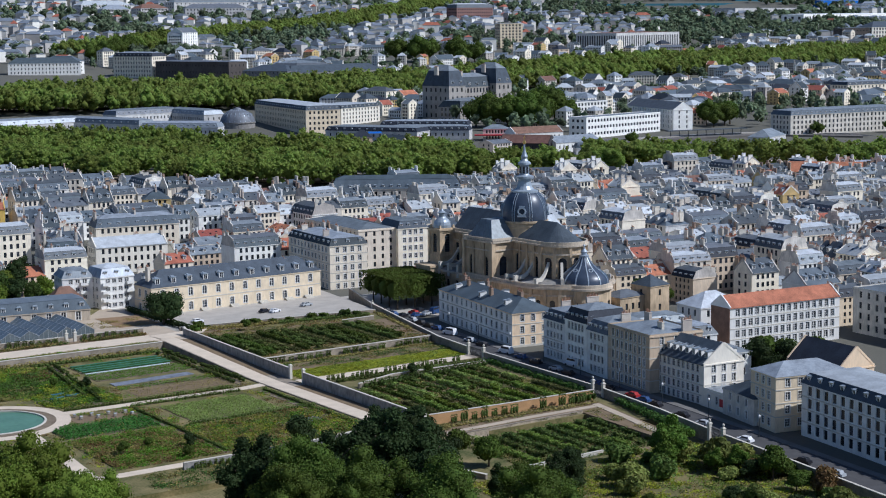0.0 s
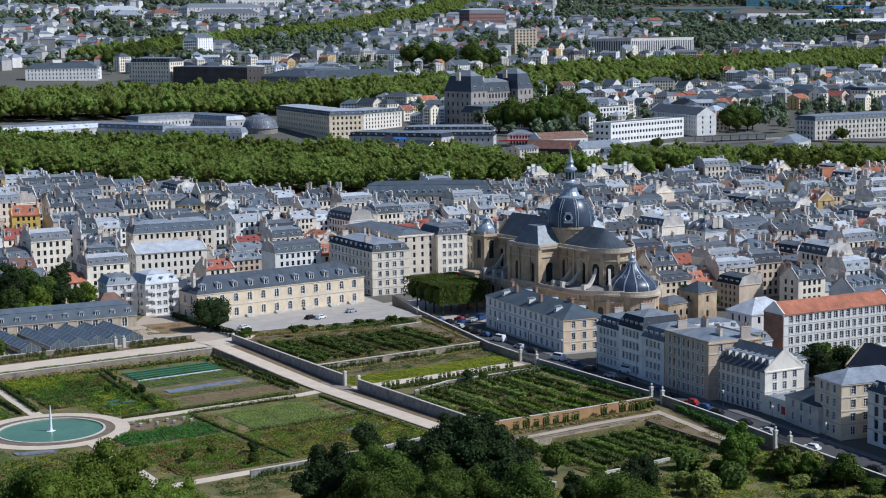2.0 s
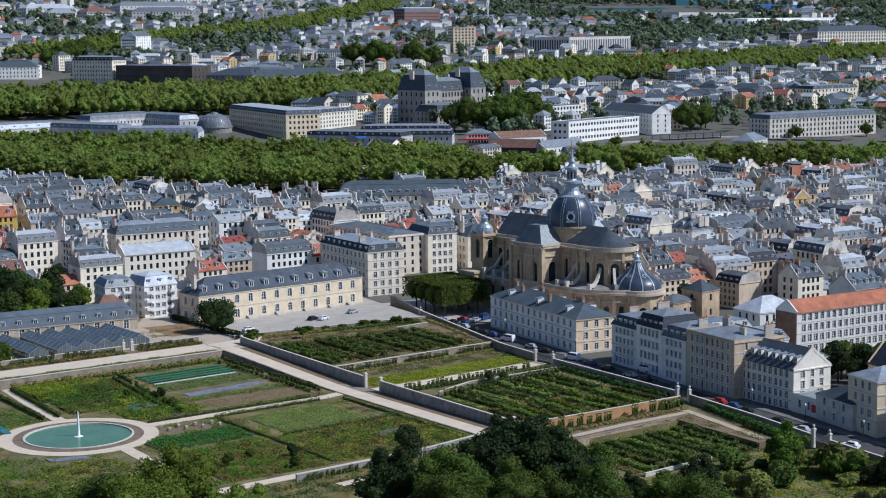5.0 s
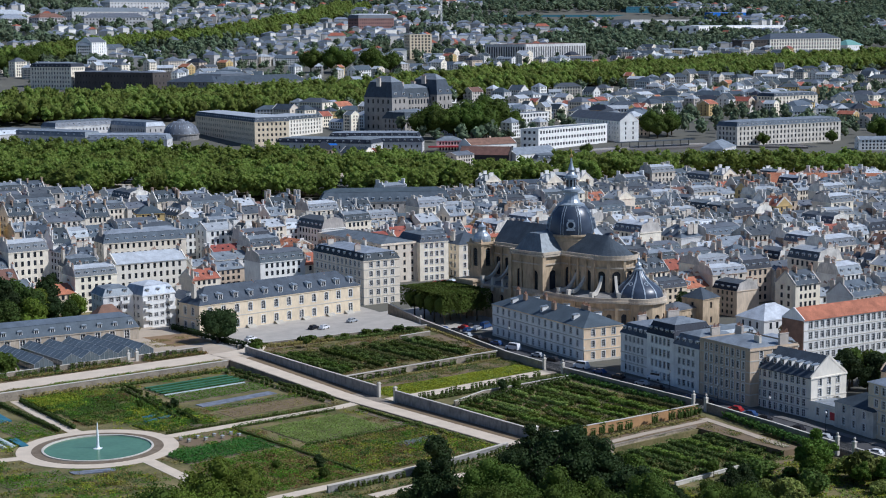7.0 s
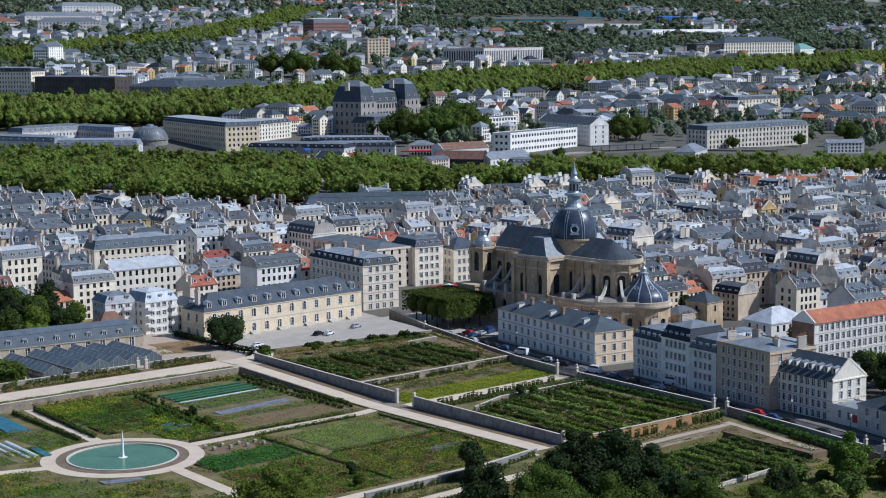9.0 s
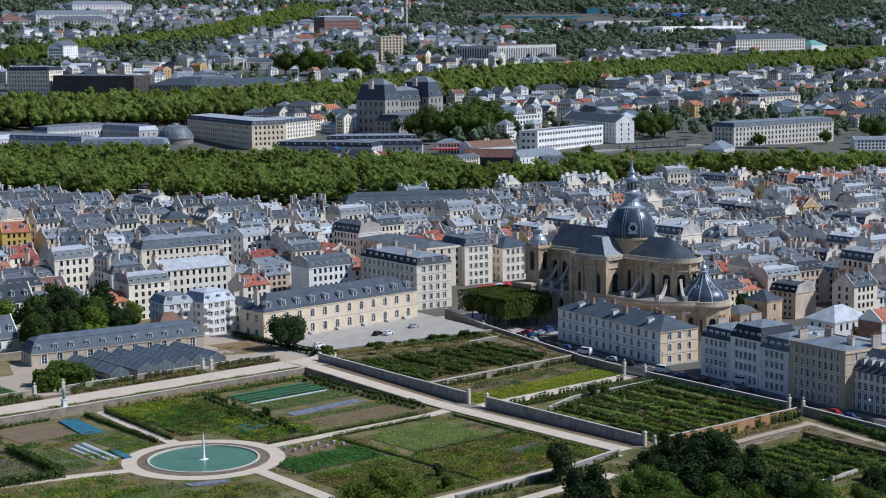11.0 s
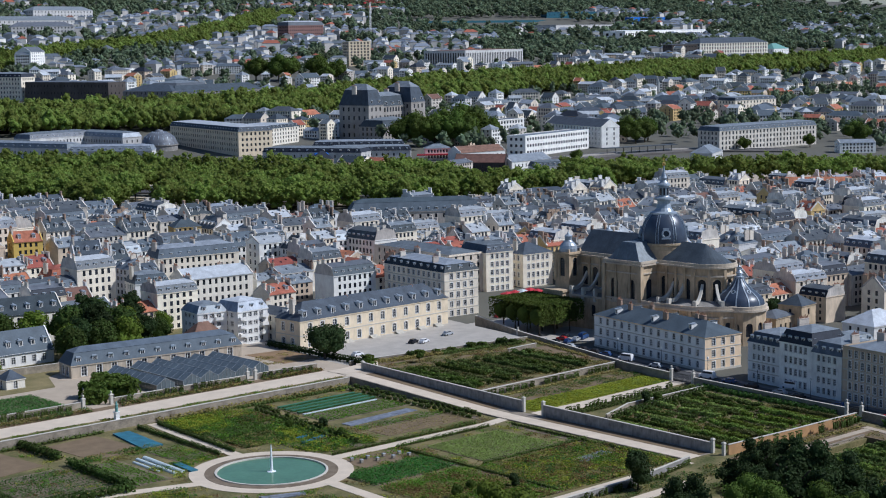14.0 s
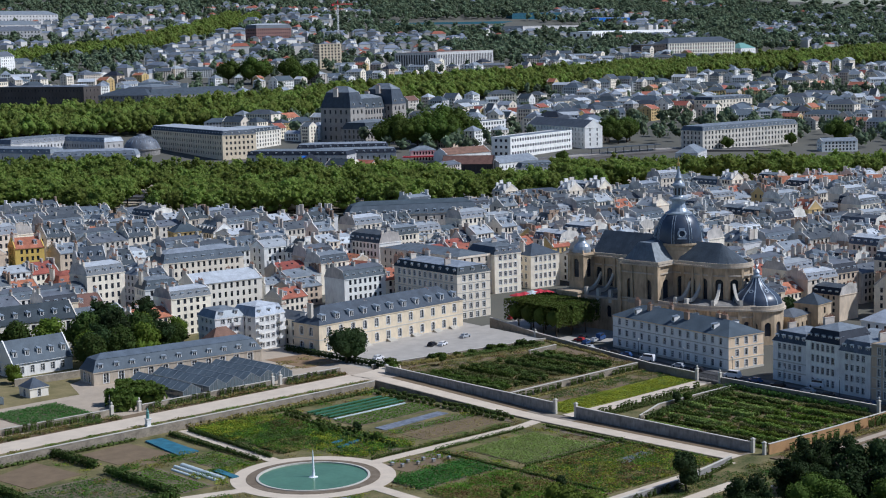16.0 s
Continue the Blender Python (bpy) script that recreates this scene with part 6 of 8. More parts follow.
def railway():
    """Tracks in a shallow cutting beside the avenue, with a platform and its canopy."""
    line = [(606, 522), (640, 519), (700, 517), (760, 506), (812, 458)]
    t = thing("railway", Matrix(), "railway tracks beside a pale platform", "railway", kind="structure")
    part("ballast", strip(line, 17, lambda x, y: land(x, y) + 0.6, 1.5), mat("rail_ballast", (0.15, 0.135, 0.12), 0.95, 0.3, 0.1, 1.5), t)
    steel = mat("rail_steel", (0.28, 0.27, 0.27), 0.45, 0.2, 0.5, 3, metal=0.5)
    for off in (-13, -8.5, -4, 5.5, 10):
        for e in (-0.75, 0.75):
            part("rail", strip([(x, y + off + e) for x, y in line], 0.16, lambda x, y: land(x, y) + 0.8, 0.2), steel, t)
    part("platform", strip([(x, y + 0.8) for x, y in line[1:4]], 2.6, lambda x, y: land(x, y) + 1.4, 1.0), M_PAVE, t)
    roof = Mesh()
    roof.beam((676, 518, land(676, 518) + 5.2), (742, 506, land(742, 506) + 5.2), 5.4, 0.5)
    canopy = part("platform_canopy", roof, M_ZINCDARK, t)
    for k in range(9):
        post = Mesh()
        f = (k + 0.5) / 9
        px, py = 676 + 66 * f, 518 - 12 * f
        post.cbox(px, py, land(px, py) + 0.8, 0.35, 0.35, 4.3)
        part("post", post, M_IRON, canopy)


railway()
take(612, 1225, 70, 60)
take(540, 512, 110, 70, -50)
take(726, 494, 70, 40)
far_block("zinc_hall", "low hall with a grey zinc hip roof", 706, 447, 27, 34, 16, 6, 1, 8, 3, "hip", 5, WALLS[5], M_ZINC)
far_block("mansard_range", "long range under a dark slate mansard roof", 318, 314, -32, 66, 14, 10, 2, 16, 3, "mansard", 6.5, WALLS[3], M_SLATE_BLUE, dormers=16, inset=3, lid=M_SLATE_BLUE)
far_block("slate_hall", "hall under a dark slate hip roof with dormers", 414, 318, -20, 30, 15, 8, 2, 8, 3, "mansard", 6, WALLS[2], M_DARKSLATE, dormers=6, inset=3, lid=M_SLATE)
far_block("slate_hall", "hall under a steep dark slate roof", 440, 300, -32, 28, 14, 8, 2, 8, 3, "hip", 6.5, WALLS[3], M_DARKSLATE)
take(300, 288, 72, 34, -32)
far_block("tiled_range", "long low range with a red tile roof", 572, 246, -48, 66, 14, 9, 2, 14, 3, "gable", 5.0, WALLS[2], M_TILE)
far_block("station_hall", "small cream station hall with a red awning", 568, 577, -38, 18, 13, 8, 2, 7, 4, "hip", 3, M_CREAM2, M_ZINC)
aw = Mesh()
aw.box(-15, -4.5, 0, 15, 0, 0.9)
part("awning", aw, M_RED, label="red awning of the station hall", at=pose(564, 571.5, land(564, 571) + 3.6, 0, 0, -38))["category"] = "awning"
lot("train_shed", "dark station shed with a brown saddle roof", (522, 509), (542, 481), 15, 6, 1, 8, 0, "gable", 5, mat("tarred_boards", (0.05, 0.045, 0.045), 0.9, 0.2, 0.2, 2), M_TILEBROWN)
lot("train_shed", "long white station shed with a brown roof", (563, 547), (602, 543), 15, 6.5, 1, 10, 0, "gable", 4, M_WHITE, M_TILEBROWN)
lot("train_shed", "low slate-roofed station range with dormers", (554, 467), (584, 452), 11, 4, 1, 9, 0, "mansard", 4, WALLS[5], M_SLATE_BLUE, dormers=10, lid=M_ZINC)
lot("train_shed", "pale station shed with a zinc roof", (548, 481), (588, 484), 16, 6, 1, 10, 0, "gable", 4, WALLS[1], M_ZINC)
M_DARKSTONE = mat("dark_stone", (0.10, 0.085, 0.075), 0.9, 0.3, 0.1, 1)
lot("prefecture", "long dark stone range with few windows", (608, 1246), (637, 1134), 24, 21, 3, 24, 4, "flat", 1.5, M_DARKSTONE, M_ZINCDARK)
lot("prefecture_wing", "cream block with a dark slate mansard", (584, 1300), (606, 1250), 22, 22, 5, 14, 6, "mansard", 5, WALLS[0], M_DARKSLATE, dormers=10, lid=M_ZINC, ww=1.4, wh=2.2)
lot("prefecture_wing", "grey stone range under a slate roof", (647, 1124), (668, 1069), 30, 17, 4, 12, 5, "hip", 6, M_GREYWALL, M_SLATE)
lot("prefecture_wing", "long grey stone range under a slate roof", (672, 1069), (800, 1104), 22, 15, 3, 30, 5, "hip", 7, M_GREYWALL, M_SLATE)
far_block("prefecture_wing", "grey court hall with a truncated zinc roof", 726, 1148, 15, 60, 52, 14, 3, 14, 12, "mansard", 9, WALLS[5], M_ZINCDARK, inset=11)
far_block("prefecture_wing", "long white slate-roofed range behind trees", 528, 1354, -22, 76, 18, 12, 3, 20, 4, "hip", 6, M_WHITE, M_SLATE_BLUE)
far_block("prefecture_wing", "long white slate-roofed range behind trees", 556, 1372, -74, 50, 18, 12, 3, 14, 4, "hip", 6, M_WHITE, M_SLATE_BLUE)
lot("apartment_block", "white apartment block with a steep grey roof", (783, 1596), (798, 1583), 16, 22, 6, 6, 4, "mansard", 5, M_WHITE, M_ZINC, ww=1.8)
lot("apartment_block", "white apartment block with gabled bays", (798, 1583), (832, 1610), 18, 25, 7, 6, 4, "gable", 6, M_WHITE, M_ZINCDARK, ww=1.8)
lot("apartment_tower", "square cream apartment tower with balconies", (1254, 1528), (1286, 1519), 22, 33, 8, 6, 5, "flat", 1, M_CREAM, M_ZINCDARK, ww=2.6, wh=2.4)
lot("sorting_office", "long grey flat-roofed block with vertical ribs", (1367, 1413), (1512, 1448), 70, 22, 1, 34, 16, "flat", 1.5, WALLS[5], M_TILEBROWN, ww=2.2, wh=15)
lot("villa_block", "brown brick block with mansard roofs", (1479, 1966), (1560, 1976), 26, 22, 4, 16, 6, "mansard", 8, mat("brown_brick", (0.25, 0.14, 0.12), 0.9, 0.2, 0.1, 1), M_ZINCDARK, ww=2.5, lid=M_ZINCPALE)
lot("long_block", "long cream block with a slate roof", (1915, 1452), (2072, 1438), 34, 22, 4, 26, 6, "hip", 9, M_CREAM2, M_SLATE, ww=3, wh=3.6)
lot("long_block", "dark brick block with a blue canopy", (1868, 1470), (1912, 1455), 30, 20, 3, 8, 4, "flat", 1.5, M_DARKSTONE, M_ZINCDARK, ww=3)
M_SHEET = mat("white_sheet_roof", (0.75, 0.77, 0.78), 0.5, 0.06, 0.05, 0.5)
lot("grandstand", "long white flat-roofed grandstand", (2089, 1770), (2520, 1902), 44, 13, 1, 46, 3, "flat", 1.5, M_WHITE, M_SHEET, ww=5, wh=5)
lot("depot", "broad dark flat-roofed depot among trees", (2090, 1945), (2480, 2062), 70, 9, 1, 20, 4, "flat", 1.0, WALLS[5], M_DARKSLATE)
lot("depot", "long hall with a bright blue roof edge", (2500, 2125), (2880, 2232), 18, 8, 1, 20, 3, "flat", 1.0, M_BLUE, M_ZINC)
lot("depot", "low hall with blue walls", (2425, 2300), (2540, 2262), 30, 12, 1, 10, 3, "flat", 1.0, M_NETBLUE, M_ZINCDARK)
lot("bandstand_hall", "small hall with a green copper roof", (2128, 1468), (2172, 1470), 30, 8, 1, 6, 4, "hip", 9, M_WHITE, M_VERDIGRIS)
for a, b, h, rm in (((1045, 2097), (1139, 2068), 16, M_ZINCDARK), ((1211, 2331), (1342, 2357), 18, M_ZINC), ((903, 2093), (947, 2089), 15, M_ZINC), ((973, 2105), (1025, 2117), 14, M_TILEBROWN), ((1060, 2170), (1215, 2200), 16, M_ZINC), ((900, 2170), (990, 2185), 14, M_ZINCPALE)):
    lot("depot", "long far depot range with a grey roof", a, b, 26, h, 3, 18, 4, "hip", 7, WALLS[5], rm, ww=2, wh=2.4)
lot("house_block", "large cream block with a slate roof", (1052, 696), (1112, 694), 22, 15, 4, 12, 5, "mansard", 4, WALLS[0], M_SLATE, dormers=8, ww=1.6)
slab("water", [(1985, 2232), (2290, 2205), (2400, 2262), (2020, 2292)], 100, 130, M_POND, "blue rectangular reservoir on the hill", category="reservoir")


def crane(x, y, h, turn):
    z = land(x, y)
    t = thing("tower_crane", pose(x, y, z, 0, 0, turn), "white and red tower crane over roofs", "crane")
    a, b = Mesh(), Mesh()
    for i, j in ((-1, -1), (1, -1), (1, 1), (-1, 1)):
        a.beam((i, j, 0), (i, j, h), 0.45)
    for k in range(int(h / 3)):
        s = 1 if k % 2 else -1
        for j in (-1, 1):
            a.beam((-s, j, 3 * k), (s, j, 3 * k + 3), 0.3)
            a.beam((j, -s, 3 * k), (j, s, 3 * k + 3), 0.3)
    for j in (-1, 1):
        b.beam((-18, j, h), (45, j, h), 0.5)
    b.beam((-14, 0, h + 2.6), (44, 0, h + 1.6), 0.45)
    b.box(-18, -1.4, h - 2.5, -13, 1.4, h)
    b.beam((0, 0, h), (0, 0, h + 8), 0.9)
    part("mast", a, M_FRAME, t)
    part("jib", b, M_RED, t)


crane(1650, 1960, 62, 15)


# ---- town houses ----
STYLES = [
    ("ivory townhouse with a slate mansard and dormers", 14, 11, 4, "terrace", 4.4, 0, M_SLATE, 4),
    ("white townhouse with a zinc mansard and dormers", 12, 11, 4, "terrace", 4.2, 1, M_ZINC, 3),
    ("beige townhouse with a grey zinc saddle roof", 15, 11, 3, "gable", 3.4, 2, M_ZINC, 3),
    ("ivory townhouse with a slate saddle roof", 12, 10, 4, "gable", 5.0, 0, M_SLATE, 3),
    ("white townhouse with a blue slate saddle roof", 17, 12, 3, "gable", 5.2, 1, M_SLATE_BLUE, 5),
    ("stone townhouse with an aged zinc saddle roof", 18, 12, 4, "gable", 2.8, 3, M_ZINCDARK, 0),
    ("white townhouse with a pale zinc roof", 13, 11, 4, "gable", 2.5, 1, M_ZINCPALE, 0),
    ("ivory townhouse with a red tile saddle roof", 12, 10, 3, "gable", 4.0, 0, M_TILE, 2),
    ("beige townhouse with a red tile roof", 14, 11, 3, "gable", 3.8, 2, M_TILE, 0),
    ("yellow townhouse with a slate mansard", 12, 11, 4, "terrace", 4.0, 4, M_SLATE, 3),
    ("grey townhouse with a slate hip roof", 16, 12, 4, "hip", 4.4, 5, M_SLATE_BLUE, 3),
    ("white townhouse with a slate mansard and many dormers", 20, 12, 4, "terrace", 4.6, 1, M_SLATE_BLUE, 6),
    ("stone townhouse with a brown tile roof", 11, 10, 3, "gable", 4.2, 3, M_TILEBROWN, 2),
    ("ivory townhouse with a pale zinc saddle roof", 11, 11, 5, "gable", 3.4, 0, M_ZINCPALE, 0),
    ("narrow white townhouse with a steep slate roof", 8, 11, 4, "gable", 5.4, 1, M_SLATE, 2),
    ("white townhouse with a low zinc saddle roof", 16, 11, 3, "gable", 3.0, 1, M_ZINC, 0),
    ("pale townhouse with aged zinc mansard slopes", 16, 12, 5, "terrace", 4.2, 0, M_ZINCDARK, 5),
    ("beige townhouse with a dark slate mansard", 13, 11, 4, "terrace", 4.8, 2, M_DARKSLATE, 4),
    ("narrow ivory townhouse with a zinc saddle roof", 9, 10, 5, "gable", 3.6, 0, M_ZINC, 2),
    ("stone townhouse with a pale zinc mansard", 10, 11, 4, "terrace", 4.0, 3, M_ZINCPALE, 3),
    ("low white rear house with a zinc roof", 9, 8, 2, "gable", 2.4, 1, M_ZINC, 0),
    ("yellow townhouse with a red tile roof", 10, 10, 4, "gable", 3.8, 4, M_TILE, 2),
]
FIRST = {}
PLOTS = []


def stacks(w, d, rh):
    """Chimney walls along the party walls, rising past the ridge, and one on the roof."""
    out = []
    for e in (-1, 1):
        q = rnd.uniform(-0.18, 0.18) * d
        out.append((e * (w / 2 - 0.35), q, 0.6, rnd.uniform(1.5, 3.4), rh * 0.4 + rnd.uniform(0.7, 1.7)))
        if rnd.random() < 0.7:
            out.append((e * (w / 2 - 0.35), q + rnd.choice((-1, 1)) * rnd.uniform(2.9, 3.6), 0.55, rnd.uniform(1.0, 2.2), rh * 0.15 + rnd.uniform(0.9, 1.8)))
    if w > 9:
        out.append((rnd.uniform(-0.25, 0.25) * w, rnd.uniform(-1, 1), 0.6, rnd.uniform(1.2, 2.4), rh * 0.4 + rnd.uniform(0.6, 1.4)))
    return out


def townhouse(i, x, y, rot):
    """Builds one house of each style at its first plot and copies it after that."""
    m = pose(x, y, land(x, y), 0, 0, rot) @ Matrix.Diagonal((0.94 + 0.08 * ((x * 3.1 + y) % 1.0), 1, 0.68 + 0.34 * ((x * 7.31 + y * 3.77) % 1.0), 1))
    if i in FIRST:
        return copy_thing(FIRST[i], m)
    label, w, d, fl, roof, rh, wall, rm, dm = STYLES[i]
    ch = stacks(w, d, rh)
    t = building("townhouse", label, "house", 0, 0, 0, w, d, 0.0, fl * 3.1 + 0.4, fl, max(2, int(w / 2.7)), 2 if i % 3 == 0 else 0, roof, rh, WALLS[wall], rm, dormers=dm, chims=ch, taken=False, brick=(M_CHIMWHITE, M_CHIM, M_CHIMWHITE, M_CHIMBRICK, M_CHIM, M_TRIM)[i % 6], group="town houses", sink=4, lid=(M_ZINC, M_ZINCPALE, M_ZINCDARK)[i % 3], lights=2 + i % 3 if roof == "gable" else 0)
    t.matrix_basis = m
    FIRST[i] = t
    return t


def arrays_of(t):
    """All faces of a thing in its own space, by material."""
    out = []
    for o in t.children_recursive:
        me = o.data
        m = o.matrix_basis if o.parent == t else o.parent.matrix_basis @ o.matrix_basis
        V = np.empty(len(me.vertices) * 3, np.float32)
        me.vertices.foreach_get("co", V)
        V = V.reshape(-1, 3) @ np.array(m.to_3x3()).T + np.array(m.translation)
        L = np.empty(len(me.loops), np.int32)
        me.loops.foreach_get("vertex_index", L)
        n = np.empty(len(me.polygons), np.int32)
        me.polygons.foreach_get("loop_total", n)
        k = np.empty(len(me.polygons), np.int32)
        me.polygons.foreach_get("material_index", k)
        for slot, material in enumerate(me.materials):
            if len(me.materials) == 1:
                out.append((V, L, n, material))
            elif (k == slot).any():
                out.append((V, L[np.repeat(k == slot, n)], n[k == slot], material))
    return out


def joined_houses(name, label, plots, kinds, seed):
    """The rest of the houses, past those that can be picked apart, as one mesh with a tint for each house."""
    r = random.Random(seed)
    mats, Vs, Ls, Ns, Ms, Ts, off = [], [], [], [], [], [], 0
    for i, x, y, rot in plots:
        m = pose(x, y, land(x, y), 0, 0, rot)
        m = m @ Matrix.Diagonal((1, 1, r.uniform(0.7, 1.05), 1))
        R, c = np.array(m.to_3x3()).T, np.array(m.translation)
        for V, L, n, material in kinds[i]:
            if material not in mats:
                mats.append(material)
            Vs.append(V @ R + c)
            Ls.append(L + off)
            Ns.append(n)
            Ms.append(np.full(len(n), mats.index(material), np.int32))
            Ts.append(np.full(len(n), r.random(), np.float32))
            off += len(V)
    V, L, n = np.concatenate(Vs), np.concatenate(Ls), np.concatenate(Ns)
    me = bpy.data.meshes.new(name)
    me.vertices.add(len(V))
    me.vertices.foreach_set("co", V.astype(np.float32).ravel())
    me.loops.add(len(L))
    me.loops.foreach_set("vertex_index", L.astype(np.int32))
    me.polygons.add(len(n))
    me.polygons.foreach_set("loop_start", np.concatenate([[0], np.cumsum(n)[:-1]]).astype(np.int32))
    me.shade_flat()
    for q in mats:
        me.materials.append(q)
    me.polygons.foreach_set("material_index", np.concatenate(Ms))
    me.attributes.new("tint", "FLOAT", "FACE").data.foreach_set("value", np.concatenate(Ts))
    me.update(calc_edges=True)
    tagged(new(name, me), label, "houses", kind="stuff")


def in_town(x, y):
    dist, side = line_distance(AV_NEAR, x, y)
    if dist < 14 or side < 0 or y > town_edge(x) - 3:
        return False
    if x < 176 and y < 178:
        return False
    if y < 135 and x < 186 + 0.13 * y:
        return False
    return True


def fill_town(u0, u1, v0, v1, rot, cx, cy, bu, bv, seed, street=8.0):
    r = random.Random(seed)
    c, s = math.cos(radians(rot)), math.sin(radians(rot))
    rear = (0, 0, 180, 90, 0)

    def pick():
        i = r.choices(range(len(STYLES)), weights=[7, 2.5, 3, 7, 5, 4.5, 2.4, 5, 4.5, 2.0, 2, 5, 4, 1.8, 4, 2.6, 5, 6, 3, 2.2, 2.6, 1.6])[0]
        return i, STYLES[i][1], STYLES[i][2]

    def try_house(i, u, v, turn):
        x, y = cx + u * c - v * s, cy + u * s + v * c
        if in_town(x, y) and is_free(x, y, 6.0):
            PLOTS.append((i, x, y, rot + turn + r.uniform(-3.5, 3.5)))

    u = u0
    while u < u1:
        U = bu * r.uniform(0.8, 1.2)
        v = v0 + r.uniform(-10, 10)
        while v < v1:
            W = bv * r.uniform(0.8, 1.2)
            for turn, start, end, fixed in ((0, u, u + U, v), (180, u, u + U, v + W)):
                a = start
                while a < end - 4:
                    i, w, d = pick()
                    try_house(i, a + w / 2, fixed + (d / 2 if turn == 0 else -d / 2), turn)
                    a += w + 0.05
            for turn, fixed in ((-90, u), (90, u + U)):
                b = v + 12.2
                while b < v + W - 20:
                    i, w, d = pick()
                    try_house(i, fixed + (d / 2 if turn == -90 else -d / 2), b + w / 2, turn)
                    b += w + 0.05
            # rear wings in the court
            for _ in range(int((U - 26) * (W - 26) / 420)):
                i, w, d = pick()
                try_house(i, r.uniform(u + 18, u + U - 18), r.uniform(v + 18, v + W - 18), r.choice(rear))
            v += W + street
        u += U + street


fill_town(-330, 240, -20, 420, -2, 60, 190, 92, 42, 3)
fill_town(0, 520, -330, 420, -5, 240, 10, 78, 46, 4)


PLOTS.sort(key=lambda p: math.hypot(p[1] + 190, p[2] + 360))
for p in PLOTS[:225]:
    townhouse(*p)


def plain_kinds(dormers=True):
    """The same styles with flush window panes, for rows far behind."""
    kinds = {}
    for i, (label, w, d, fl, roof, rh, wall, rm, dm) in enumerate(STYLES):
        ch = stacks(w, d, rh)
        t = building("townhouse", label, "house", 0, 0, 0, w, d, 0, fl * 3.1 + 0.4, fl, max(2, int(w / 2.7)), 2 if i % 3 == 0 else 0, roof, rh, WALLS[wall], rm, dormers=dm, chims=ch, taken=False, sink=4, simple=True, brick=(M_CHIMWHITE, M_CHIM, M_CHIMWHITE, M_CHIMBRICK, M_CHIM, M_TRIM)[i % 6], lid=(M_ZINC, M_ZINCPALE, M_ZINCDARK)[i % 3], lights=2 + i % 3 if roof == "gable" else 0)
        kinds[i] = arrays_of(t)
        for o in (*t.children_recursive, t):
            bpy.data.objects.remove(o)
    return kinds


KINDS = plain_kinds()
joined_houses("town_houses", "crowded white and ivory town houses under slate, zinc and tile roofs", PLOTS[225:520], KINDS, 8)
joined_houses("town_houses", "crowded town houses by the avenue under slate, zinc and tile roofs", PLOTS[520:], {i: [q for q in k if q[3] != M_POT] for i, k in KINDS.items()}, 9)


# ---- far town ----
def far_kinds():
    kinds = {}
    for i in range(2 * len(STYLES)):
        label, w, d, fl, roof, rh, wall, rm, dm = STYLES[i % len(STYLES)]
        k = 1.0 if i < len(STYLES) else 1.7
        roof = "hip" if roof == "terrace" else roof
        t = building("townhouse", label, "house", 0, 0, 0, w * k, d * (1 if k == 1 else 1.15), 0, fl * 3.2, fl, max(3, int(w * k / 3.0)), 2, roof, rh, WALLS[wall], rm, taken=False, sink=6, cornice=False, simple=True, ww=1.25)
        kinds[i] = arrays_of(t)
        for o in (*t.children_recursive, t):
            bpy.data.objects.remove(o)
    return kinds


def far_fill():
    r = random.Random(21)
    woods = []
    plots = []
    gap = (60, 84, 40)
    step = 23
    y = 180
    while y < 1500:
        x = 150
        while x < 1900:
            px, py = x + r.uniform(-5, 5), y + r.uniform(-5, 5)
            x += step
            d0, side = line_distance(AV_NEAR, px, py)
            if side > 0 or d0 < gap[0] or line_distance(AV_MID, px, py)[0] < gap[1] + (40 if px < 660 else 0) or line_distance(AV_FAR, px, py)[0] < gap[2]:
                continue
            if px < 600 and py > 540 or 560 < px < 1000 and d0 < 190:
                continue
            # only the wedge that the walk looks over
            ex, ey = px + 180, py + 370
            a = math.degrees(math.atan2(ey, ex))
            if not 32 < a < 73 or not is_free(px, py, 11):
                continue
            if noise.noise((px * 0.006, py * 0.006, 3.0)) > 0.10 or r.random() < 0.22:
                woods.append((px, py, land(px, py) - 0.5, r.uniform(5, 8), r.uniform(9, 16)))
                continue
            k = r.randrange(2 * len(STYLES))
            if k % len(STYLES) in (7, 8, 9, 12) and r.random() < 0.6:
                k = 1
            plots.append((k, px, py, r.choice((12, 12, 102, -78, -35)) + r.uniform(-4, 4)))
        y += step * (1.0 if y < 900 else 1.35)
        step = 23 if y < 900 else 30
    joined_houses("distant_houses", "far white and ivory houses under grey and red roofs", plots, far_kinds(), 13)
    return woods


WOODS = far_fill()


